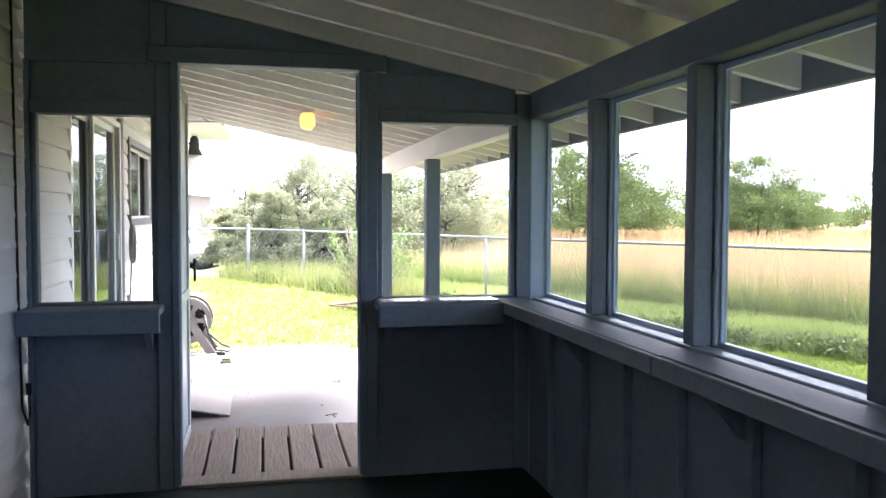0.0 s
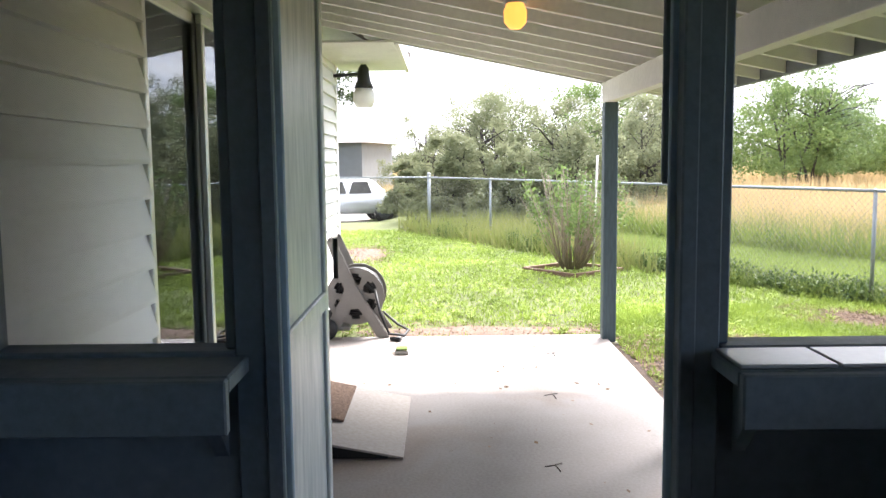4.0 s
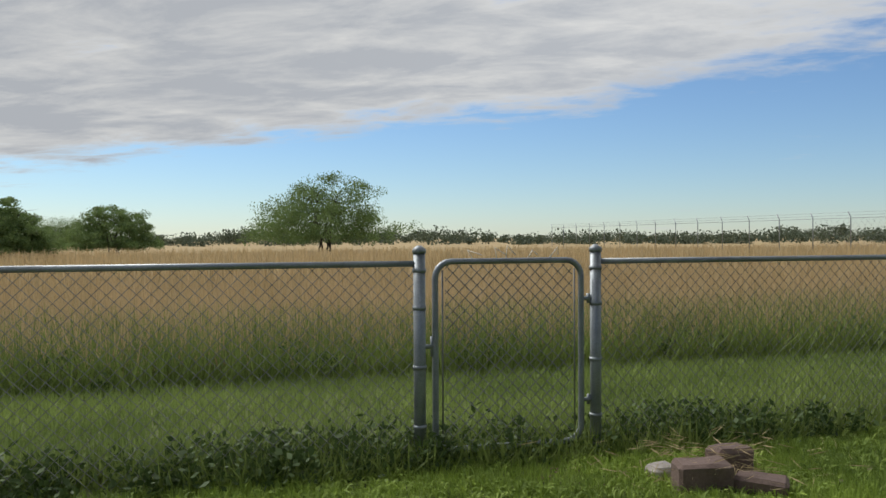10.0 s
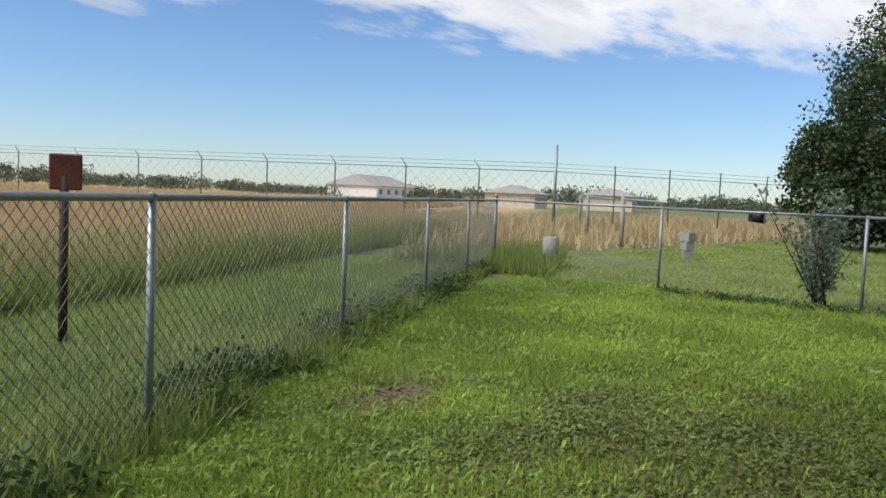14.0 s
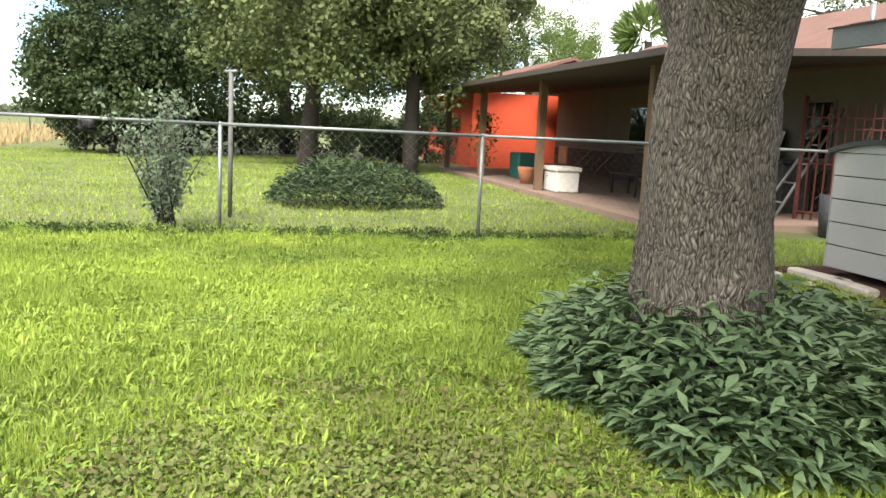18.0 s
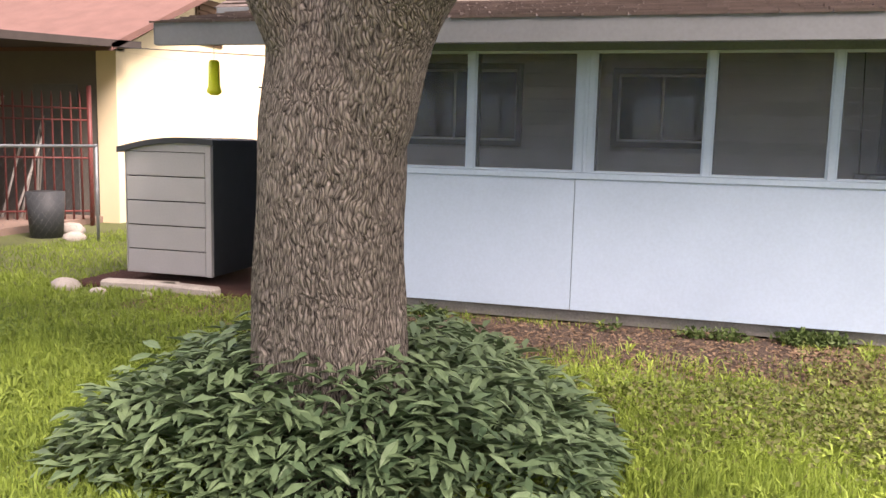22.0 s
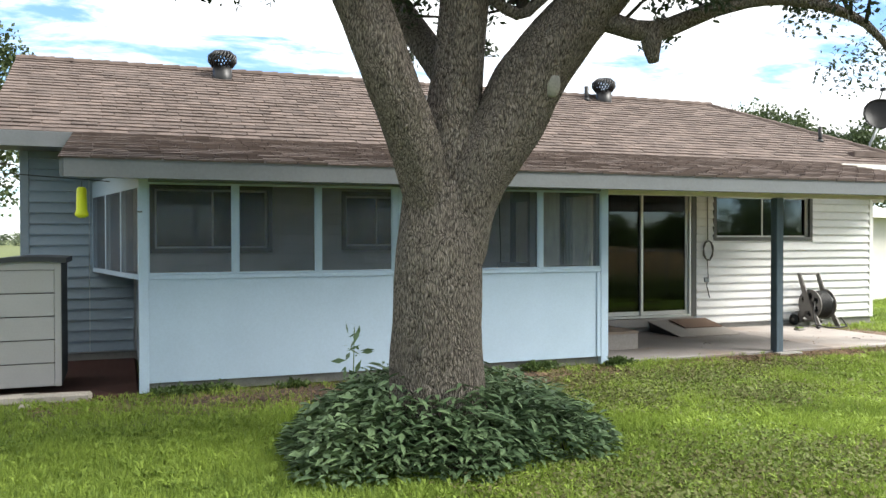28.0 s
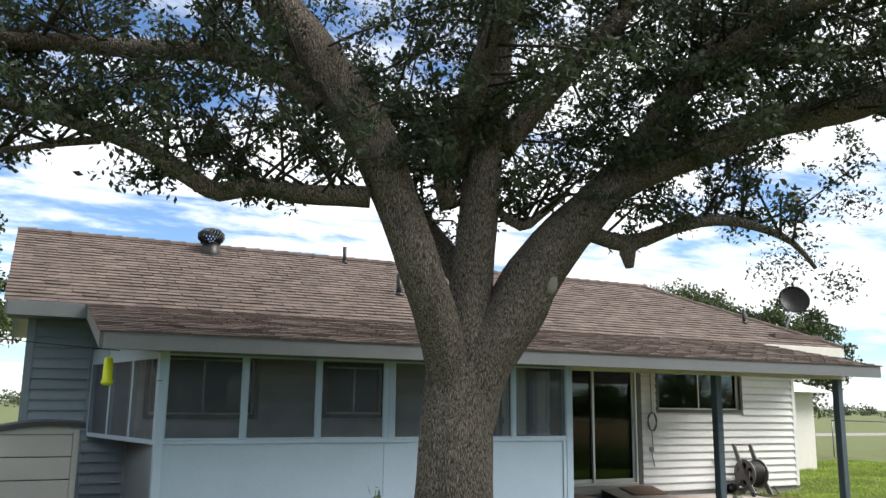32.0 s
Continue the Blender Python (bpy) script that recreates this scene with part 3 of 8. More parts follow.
def build_back_wall():
    """Openings for the slider, the windows; the core is built of pieces round them."""
    global wall
    bpy.data.objects.remove(wall)
    holes = [(1.42, 3.28, 0.26, 2.33), (3.78, 5.74, 1.535, 2.20), (-4.90, -3.50, 1.40, 2.15), (-2.45, -1.58, 1.45, 2.10)]
    holes.sort()
    bm = bmesh.new()
    x = HOUSE_W
    for a, b, lo, hi in holes:
        cuboid(bm, (x, WALL_Y, 0.12), (a, WALL_Y + 0.12, 2.72))
        cuboid(bm, (a, WALL_Y, 0.12), (b, WALL_Y + 0.12, lo))
        cuboid(bm, (a, WALL_Y, hi), (b, WALL_Y + 0.12, 2.72))
        x = b
    cuboid(bm, (x, WALL_Y, 0.12), (HOUSE_E, WALL_Y + 0.12, 2.72))
    wall = part("wall_back", bm, M["white"])
    tagged(wall, "rear house wall clad in white lap siding", "wall", kind="structure")
    for name, a, b in (("wall_west", (HOUSE_W, WALL_Y + 0.12, 0.1), (HOUSE_W + 0.12, HOUSE_N, 2.72)),
                       ("wall_east", (HOUSE_E - 0.12, WALL_Y + 0.12, 0.1), (HOUSE_E, HOUSE_N, 2.72)),
                       ("wall_north", (HOUSE_W, HOUSE_N, 0.1), (HOUSE_E, HOUSE_N + 0.12, 2.72))):
        tagged(boxed(name, a, b, M["greysiding"]), "plain side wall of the house", "wall", kind="structure")
    tagged(boxed("house_floor", (HOUSE_W + 0.12, WALL_Y + 0.12, 0.1), (HOUSE_E - 0.12, HOUSE_N, 0.25), M["room"]), "floor inside the house, coloured dark to look dim", "floor", kind="structure")
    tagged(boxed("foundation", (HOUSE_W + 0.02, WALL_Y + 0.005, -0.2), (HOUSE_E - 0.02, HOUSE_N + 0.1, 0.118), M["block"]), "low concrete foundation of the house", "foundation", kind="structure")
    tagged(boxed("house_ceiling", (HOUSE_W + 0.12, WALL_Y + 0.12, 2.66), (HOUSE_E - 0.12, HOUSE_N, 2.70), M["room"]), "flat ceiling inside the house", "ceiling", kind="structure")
    tagged(boxed("partition_wall", (HOUSE_W + 0.12, 5.6, 0.25), (HOUSE_E - 0.12, 5.7, 2.66), M["room"]), "room wall behind the glass, coloured dark to look dim", "wall", kind="structure")
    return holes


HOLES = build_back_wall()


def build_roof():
    """Boards of the roof: the low slope over porch and patio, the steeper main slopes, hipped at the east end."""
    bm = bmesh.new()

    def sheet(pts, t=0.03):
        lo = [bm.verts.new(Vector(p) - Vector((0, 0, t))) for p in pts]
        hi = [bm.verts.new(p) for p in pts]
        n = len(pts)
        bm.faces.new(hi)
        bm.faces.new(lo[::-1])
        for i in range(n):
            bm.faces.new((lo[i], lo[(i + 1) % n], hi[(i + 1) % n], hi[i]))

    ze, zm = deck_z(EAVE_Y), deck_z(MAIN_EAVE_Y)
    sheet([(ROOF_W, EAVE_Y, ze), (ROOF_E, EAVE_Y, ze), (ROOF_E, MAIN_EAVE_Y, zm), (ROOF_W, MAIN_EAVE_Y, zm)])
    w, e, n = -6.66, 7.75, 2 * RIDGE_Y - MAIN_EAVE_Y
    re = 5.5
    sheet([(w, MAIN_EAVE_Y, zm), (e, MAIN_EAVE_Y, zm), (re, RIDGE_Y, RIDGE_Z), (w, RIDGE_Y, RIDGE_Z)])
    sheet([(e, n, zm), (w, n, zm), (w, RIDGE_Y, RIDGE_Z), (re, RIDGE_Y, RIDGE_Z)])
    sheet([(e, MAIN_EAVE_Y, zm), (e, n, zm), (re, RIDGE_Y, RIDGE_Z)])
    bmesh.ops.recalc_face_normals(bm, faces=bm.faces)
    roof = tagged(part("roof", bm, M["ceiling"]), "brown shingled house roof with a low extension over the patio", "roof", kind="structure")
    boxed("fascia", (ROOF_W, EAVE_Y - 0.03, ze - 0.17), (ROOF_E + 0.0, EAVE_Y + 0.01, ze + 0.005), M["fascia"], roof, "grey painted fascia board")
    boxed("fascia", (w, MAIN_EAVE_Y - 0.03, zm - 0.17), (ROOF_W - 0.02, MAIN_EAVE_Y + 0.01, zm + 0.005), M["fascia"], roof, "grey painted fascia board")
    boxed("fascia", (ROOF_E + 0.02, MAIN_EAVE_Y - 0.03, zm - 0.17), (e, MAIN_EAVE_Y + 0.01, zm + 0.005), M["ceiling"], roof, "white painted fascia board")
    boxed("soffit", (w, MAIN_EAVE_Y + 0.012, zm - 0.15), (ROOF_W - 0.02, WALL_Y - 0.012, zm - 0.13), M["fascia"], roof)
    boxed("soffit", (ROOF_E + 0.02, MAIN_EAVE_Y + 0.012, zm - 0.15), (e, WALL_Y - 0.012, zm - 0.13), M["ceiling"], roof)
    # rake boards at the ends of the low slope and at the west gable
    for x0, x1, mat in ((ROOF_W - 0.03, ROOF_W, M["fascia"]), (ROOF_E, ROOF_E + 0.03, M["ceiling"])):
        bm = bmesh.new()
        vs = [bm.verts.new((x, y, z)) for x in (x0, x1) for y, z in ((EAVE_Y, ze - 0.16), (EAVE_Y, ze), (MAIN_EAVE_Y, zm), (MAIN_EAVE_Y, zm - 0.16))]
        for q in ((0, 1, 2, 3), (7, 6, 5, 4), (0, 4, 5, 1), (1, 5, 6, 2), (2, 6, 7, 3), (3, 7, 4, 0)):
            bm.faces.new([vs[i] for i in q])
        bmesh.ops.recalc_face_normals(bm, faces=bm.faces)
        part("rake_board", bm, mat, roof, "painted rake board")
    bm = bmesh.new()
    for x0, x1 in ((w - 0.02, w + 0.02), (HOUSE_W, HOUSE_W + 0.1)):
        lo = 0.14 if x1 < HOUSE_W else 0.0
        low = [(x, y, z) for x in (x0, x1) for y, z in ((MAIN_EAVE_Y, zm - 0.16), (RIDGE_Y, RIDGE_Z - 0.16), (n, zm - 0.16), (n, zm - 0.04), (RIDGE_Y, RIDGE_Z - 0.04), (MAIN_EAVE_Y, zm - 0.04))]
        if not lo:
            low = [(x, y, z) for x in (x0, x1) for y, z in ((WALL_Y, 2.6), (RIDGE_Y, 2.6), (HOUSE_N, 2.6), (HOUSE_N, zm + 0.25), (RIDGE_Y, RIDGE_Z - 0.06), (WALL_Y, zm + 0.25))]
        vs = [bm.verts.new(p) for p in low]
        bm.faces.new(vs[:6])
        bm.faces.new(vs[6:][::-1])
        for i in range(6):
            bm.faces.new((vs[i], vs[(i + 1) % 6], vs[6 + (i + 1) % 6], vs[6 + i]))
    bmesh.ops.recalc_face_normals(bm, faces=bm.faces)
    part("gable", bm, M["greysiding"], roof, "grey-blue painted gable end")
    # dark felt under the shingles
    bm = bmesh.new()
    for pts in ([(ROOF_W, EAVE_Y, ze), (ROOF_E, EAVE_Y, ze), (ROOF_E, MAIN_EAVE_Y, zm), (ROOF_W, MAIN_EAVE_Y, zm)], [(w, MAIN_EAVE_Y, zm), (e, MAIN_EAVE_Y, zm), (re, RIDGE_Y, RIDGE_Z), (w, RIDGE_Y, RIDGE_Z)]):
        bm.faces.new([bm.verts.new(Vector(p) + Vector((0, 0, 0.003))) for p in pts])
    part("roofing_felt", bm, M["shingle"], roof, "dark roofing felt between the shingles")
    return roof


ROOF = build_roof()


def build_rafters():
    """White rafters under the low slope, porch and patio alike."""
    under = tagged(empty("porch_ceiling", (0, 0, 2.2)), "white painted ceiling of open rafters", "ceiling", kind="structure")
    bm = bmesh.new()
    y0, y1 = EAVE_Y + 0.015, WALL_Y - 0.015
    x = ROOF_W + 0.05
    while x < ROOF_E - 0.03:
        z0, z1 = deck_z(y0) - 0.032, 2.23 + 0.205 * (y1 - EAVE_Y) - 0.032
        vs = [bm.verts.new((x + dx, y, z)) for dx in (0, 0.04) for y, z in ((y0, z0 - 0.13), (y0, z0), (y1, z1), (y1, z1 - 0.13))]
        for q in ((0, 1, 2, 3), (7, 6, 5, 4), (0, 4, 5, 1), (1, 5, 6, 2), (2, 6, 7, 3), (3, 7, 4, 0)):
            bm.faces.new([vs[i] for i in q])
        x += 0.4065
    bmesh.ops.recalc_face_normals(bm, faces=bm.faces)
    part("rafters", bm, M["ceiling"], under)
    # boards continue under the main roof to the house wall
    bm = bmesh.new()
    za, zb = deck_z(MAIN_EAVE_Y) - 0.034, 2.23 + 0.205 * (WALL_Y - EAVE_Y) - 0.034
    vs = [bm.verts.new(p) for p in ((ROOF_W, MAIN_EAVE_Y, za), (ROOF_E, MAIN_EAVE_Y, za), (ROOF_E, WALL_Y, zb), (ROOF_W, WALL_Y, zb))]
    bm.faces.new(vs)
    bmesh.ops.solidify(bm, geom=list(bm.faces), thickness=0.02)
    part("boards", bm, M["ceiling"], under)


build_rafters()


# ---- openings of the house ----
def house_window(name, x0, x1, z0, z1, label, split=0.5, y=WALL_Y):
    """A sliding window set in the siding: outer trim, sash rails, two panes and a blind behind."""
    w = tagged(empty(name, ((x0 + x1) / 2, WALL_Y, z0)), label, "window", kind="structure")
    fr, t = M["bronze"], 0.06
    for a, b in (((x0 - t, y - 0.035, z0 - t), (x1 + t, y + 0.02, z0)), ((x0 - t, y - 0.035, z1), (x1 + t, y + 0.02, z1 + t)),
                 ((x0 - t, y - 0.035, z0), (x0, y + 0.02, z1)), ((x1, y - 0.035, z0), (x1 + t, y + 0.02, z1))):
        boxed("window_frame", a, b, fr, w, "grey-brown painted trim")
    xm = x0 + (x1 - x0) * split
    for a, b, yy in ((x0, xm + 0.02, y + 0.03), (xm - 0.02, x1, y + 0.055)):
        for p, q in (((a, yy, z0), (b, yy + 0.02, z0 + 0.025)), ((a, yy, z1 - 0.025), (b, yy + 0.02, z1)), ((a, yy, z0 + 0.025), (a + 0.025, yy + 0.02, z1 - 0.025)), ((b - 0.025, yy, z0 + 0.025), (b, yy + 0.02, z1 - 0.025))):
            boxed("sash_rail", p, q, M["alu"], w, "pale aluminium sash")
        pane = boxed("pane", (a + 0.025, yy + 0.008, z0 + 0.025), (b - 0.025, yy + 0.012, z1 - 0.025), M["glass"], w, bevel=0)
        pane.visible_shadow = False
    return w


house_window("window_1", 3.78, 5.74, 1.535, 2.20, "dark sliding window reflecting the sky, in white siding")
house_window("window_2", -4.90, -3.50, 1.40, 2.15, "sliding house window seen through the porch screens", y=PORCH_BACK)
house_window("window_3", -2.45, -1.58, 1.42, 2.10, "small house window seen through the porch screens", y=PORCH_BACK)


def sliding_door():
    d = tagged(empty("sliding_door", (2.35, WALL_Y, 0.27)), "two-panel dark glass sliding patio door in aluminium frame", "door", kind="structure")
    y, x0, x1, z0, z1 = WALL_Y, 1.42, 3.28, 0.26, 2.33
    for a, b in (((x0, y - 0.03, z1 - 0.04), (x1, y + 0.10, z1)), ((x0, y - 0.03, z0), (x0 + 0.04, y + 0.10, z1 - 0.04)), ((x1 - 0.04, y - 0.03, z0), (x1, y + 0.10, z1 - 0.04)), ((x0 + 0.04, y - 0.05, z0), (x1 - 0.04, y + 0.10, z0 + 0.035))):
        boxed("door_frame", a, b, M["alu"], d)
    boxed("door_trim", (x1 + 0.002, y - 0.035, z0), (x1 + 0.10, y + 0.01, z1 + 0.04), M["bronze"], d, "dark grey door trim")
    xm = 2.375
    for a, b, yy in ((x0 + 0.04, xm + 0.025, y + 0.05), (xm - 0.025, x1 - 0.04, y + 0.012)):
        for p, q in (((a, yy, z0 + 0.035), (b, yy + 0.03, z0 + 0.10)), ((a, yy, z1 - 0.09), (b, yy + 0.03, z1 - 0.04)), ((a, yy, z0 + 0.10), (a + 0.045, yy + 0.03, z1 - 0.09)), ((b - 0.045, yy, z0 + 0.10), (b, yy + 0.03, z1 - 0.09))):
            boxed("stile", p, q, M["alu"], d)
        g = boxed("pane", (a + 0.045, yy + 0.012, z0 + 0.10), (b - 0.045, yy + 0.018, z1 - 0.09), M["glass"], d, "dark reflecting glass", bevel=0)
        g.visible_shadow = False
    boxed("handle", (x1 - 0.075, y - 0.02, 1.20), (x1 - 0.055, y + 0.012, 1.42), M["offwhite"], d, "pale door pull", 0.006)
    boxed("sill", (x0 - 0.02, y - 0.10, 0.12), (x1 + 0.02, y - 0.01, z0 - 0.002), M["concrete"], d, "worn concrete door sill", 0.01)


sliding_door()


# ---- the screened porch ----
MULLIONS = [(-5.04, 0.0), (-4.246, 0.056), (-3.406, 0.056), (-2.575, 0.135), (-1.656, 0.056), (-0.826, 0.056), (0.0, 0.10)]


def porch_front():
    """Half wall of painted plywood, posts and six screened openings."""
    w = tagged(empty("porch_wall_south", (-2.5, 0.05, 0.1)), "light blue half wall with screened openings above", "wall", kind="structure")
    for a, b in ((-5.08, -2.565), (-2.56, 0.0)):
        boxed("panel", (a, 0.0, 0.12), (b, 0.012, SILL - 0.045), M["blue"], w, "light blue plywood sheet", 0.002)
    boxed("base_rail", (PORCH_W + 0.03, 0.055, 0.02), (0.07, 0.10, 0.12), M["greywood"], w, "weathered bottom rail")
    boxed("inner_lining", (PORCH_W, 0.085, 0.12), (0.0, 0.10, SILL - 0.05), M["slate_wall"], w, "dark blue-grey lining")
    x = -4.9
    while x < -0.2:
        boxed("stud", (x, 0.10, FLOOR), (x + 0.04, 0.135, SILL - 0.06), M["slate_wall"], w, "dark painted stud")
        x += 0.41
    boxed("sill_rail", (PORCH_W, -0.012, SILL - 0.045), (0.02, 0.085, SILL), M["blue"], w, "light blue sill rail")
    # corner posts
    boxed("corner_post", (-5.13, -0.015, 0.03), (-5.04, 0.10, 2.10), M["blue"], w, "light blue corner post")
    boxed("corner_post", (0.0, -0.015, 0.03), (0.10, 0.10, 2.10), M["blue"], w, "light blue corner post")
    boxed("corner_trim", (-0.055, -0.012, 0.12), (-0.002, -0.001, SILL - 0.05), M["blue"], w, "narrow light blue trim")
    for x, t in MULLIONS[1:6]:
        boxed("mullion", (x, -0.012, SILL + 0.002), (x + t, 0.03, HEAD), M["blue"], w, "light blue mullion")
        boxed("mullion_stud", (x + 0.016, 0.032, SILL + 0.006), (x + t + 0.022, 0.10, HEAD), M["slate"], w, "dark blue-grey stud")
        if t > 0.1:
            boxed("batten", (x + 0.06, -0.02, SILL + 0.002), (x + 0.09, -0.013, HEAD), M["blue"], w)
    edges = [MULLIONS[0][0]] + [v for x, t in MULLIONS[1:6] for v in (x, x + t)] + [0.0]
    for a, b in zip(edges[::2], edges[1::2]):
        s = boxed("insect_screen", (a + 0.003, 0.004, SILL + 0.022), (b - 0.003, 0.007, HEAD - 0.022), M["screen"], w, "grey insect screen", bevel=0)
        s.visible_shadow = False
        for p, q in (((a, -0.006, SILL + 0.002), (b, 0.016, SILL + 0.02)), ((a, -0.006, HEAD - 0.02), (b, 0.016, HEAD)), ((a, -0.006, SILL + 0.02), (a + 0.012, 0.016, HEAD - 0.02)), ((b - 0.012, -0.006, SILL + 0.02), (b, 0.016, HEAD - 0.02))):
            boxed("screen_frame", p, q, M["blue"], w, bevel=0.002)
    boxed("head_beam", (-5.13, -0.01, HEAD + 0.002), (0.10, 0.10, 2.21), M["slate"], w, "dark blue-grey beam over the screens")
    return w


porch_front()
# wide sill shelf round the inside of the porch
shelf = tagged(empty("window_sill", (-2.5, 0.2, SILL)), "worn grey-blue sill shelf round the porch", "sill", kind="structure")
for i, (a, b) in enumerate(((-5.0, -3.4), (-3.395, -1.75), (-1.745, 0.0))):
    boxed("board", (a, 0.12, SILL - 0.035), (b, 0.27, SILL + 0.004 * (i % 2)), M["slate"], shelf, bevel=0.006)
    boxed("edge_board", (a, 0.272, SILL - 0.06), (b, 0.295, SILL), M["slate"], shelf, bevel=0.004)
for x in (-4.4, -3.2, -2.0, -0.8):
    bm = bmesh.new()
    vs = [bm.verts.new((x + dx, y, z)) for dx in (0, 0.035) for y, z in ((0.137, SILL - 0.04), (0.265, SILL - 0.04), (0.137, SILL - 0.2))]
    for q in ((0, 1, 2), (5, 4, 3), (0, 3, 4, 1), (1, 4, 5, 2), (2, 5, 3, 0)):
        bm.faces.new([vs[j] for j in q])
    bmesh.ops.recalc_face_normals(bm, faces=bm.faces)
    part("bracket", bm, M["slate"], shelf)


def porch_end():
    """The end wall with the doorway and a screened opening on each side of it."""
    w = tagged(empty("porch_wall_east", (0.05, 1.3, 0.1)), "dark blue-grey end wall with an open doorway", "wall", kind="structure")
    s, top = M["slate"], 2.78
    Y0, Y1 = 0.955, 1.825            # doorway
    zt = 2.285

    def col(y0, y1, z0, z1, name, mat=s, x0=0.0, x1=0.09, label=""):
        return boxed(name, (x0, y0, z0), (x1, y1, z1), mat, w, label)

    def under(y):
        return 2.23 + 0.205 * (y - EAVE_Y) - 0.035

    col(0.10, 0.172, 0.1, 2.2, "stud")
    col(0.88, Y0, 0.1, 2.28, "jamb")
    col(Y1, 1.91, 0.1, 2.28, "jamb")
    col(2.452, PORCH_BACK - 0.034, 0.1, 2.28, "stud")
    boxed("door_casing", (0.092, 0.885, 0.1), (0.135, Y0, 2.28), s, w, "dark outer door casing")
    boxed("door_stop", (0.137, 0.93, 1.52), (0.155, 0.972, 2.28), s, w, "short dark stop strip")
    for a, b, nm in ((0.172, 0.88, "r"), (1.91, 2.45, "l")):
        col(a, b, 0.1, SILL - 0.03, "lower_panel", M["slate_wall"], 0.03, 0.06, "dark blue-grey panel")
        col(a, b, SILL - 0.03, SILL + 0.01, "sill_rail")
        col(a, b, 2.04, 2.10, "head_rail")
        col(a, b, 2.10, 2.28, "upper_panel", M["slate_wall"], 0.03, 0.06)
        for p, q in (((0.02, a, SILL + 0.01), (0.07, a + 0.025, 2.04)), ((0.02, b - 0.025, SILL + 0.01), (0.07, b, 2.04))):
            boxed("stop", p, q, s, w)
        g = boxed("pane", (0.044, a + 0.025, SILL + 0.01), (0.048, b - 0.025, 2.04), M["glass_in"], w, "dusty clear pane", bevel=0)
        g.visible_shadow = False
        # shelf inside with its end bracket
        lo, hi = (0.297, b + 0.02) if nm == "r" else (a - 0.03, PORCH_BACK - 0.034)
        boxed("sill_shelf", (-0.17, lo, SILL - 0.035), (-0.002, hi, SILL), s, w, "worn blue-grey shelf")
        if nm == "r":
            for k in range(3):
                ya = lo + 0.012 + k * 0.197
                boxed("tile", (-0.160, ya, SILL + 0.001), (-0.012, ya + 0.19, SILL + 0.009), M["tile"], w, "pale blue-grey glazed tile", 0.002)
        boxed("shelf_edge", (-0.20, lo, SILL - 0.11), (-0.172, hi, SILL - 0.002), s, w)
        y = b - 0.06 if nm == "r" else a + 0.02
        bm = bmesh.new()
        vs = [bm.verts.new((x, y + dy, z)) for dy in (0, 0.03) for x, z in ((0.0, SILL - 0.04), (-0.165, SILL - 0.04), (0.0, SILL - 0.22))]
        for q in ((0, 1, 2), (5, 4, 3), (0, 3, 4, 1), (1, 4, 5, 2), (2, 5, 3, 0)):
            bm.faces.new([vs[j] for j in q])
        bmesh.ops.recalc_face_normals(bm, faces=bm.faces)
        part("bracket", bm, s, w, "small wooden bracket")
    # door head and the boarded triangle under the rafters
    col(Y0 - 0.115, Y1 + 0.115, zt, zt + 0.075, "door_head", s, -0.01, 0.10)
    bm = bmesh.new()
    for ya, yb, z0 in ((0.10, 0.838, 2.282), (0.838, 1.942, 2.362), (1.942, PORCH_BACK - 0.034, 2.282)):
        if under(ya) < z0:
            ya = EAVE_Y + (z0 + 0.035 - 2.23) / 0.205 + 0.02
        vs = [bm.verts.new((x, y, z)) for x in (0.03, 0.06) for y, z in ((ya, z0), (yb, z0), (yb, under(yb)), (ya, under(ya)))]
        for q in ((0, 1, 2, 3), (7, 6, 5, 4), (0, 4, 5, 1), (1, 5, 6, 2), (2, 6, 7, 3), (3, 7, 4, 0)):
            bm.faces.new([vs[i] for i in q])
    bmesh.ops.recalc_face_normals(bm, faces=bm.faces)
    part("gable_panel", bm, M["slate_wall"], w, "dark blue-grey board under the rafters")
    for y in (0.84, 1.86):
        boxed("stud", (-0.005, y, zt + 0.076), (0.028, y + 0.07, under(y) - 0.14), s, w)
    # door stops and casing
    for y0, y1 in ((Y0 - 0.02, Y0 + 0.015), (Y1 - 0.015, Y1 + 0.02)):
        boxed("casing", (-0.012, y0, FLOOR), (-0.001, y1, zt), s, w)
        boxed("casing", (0.091, y0, 0.06), (0.105, y1, zt), M["blue"], w, "light blue outer casing")
    boxed("threshold", (-0.02, Y0, FLOOR - 0.05), (0.12, Y1, FLOOR + 0.015), M["deckwood"], w, "worn wooden threshold")
    return w


porch_end()


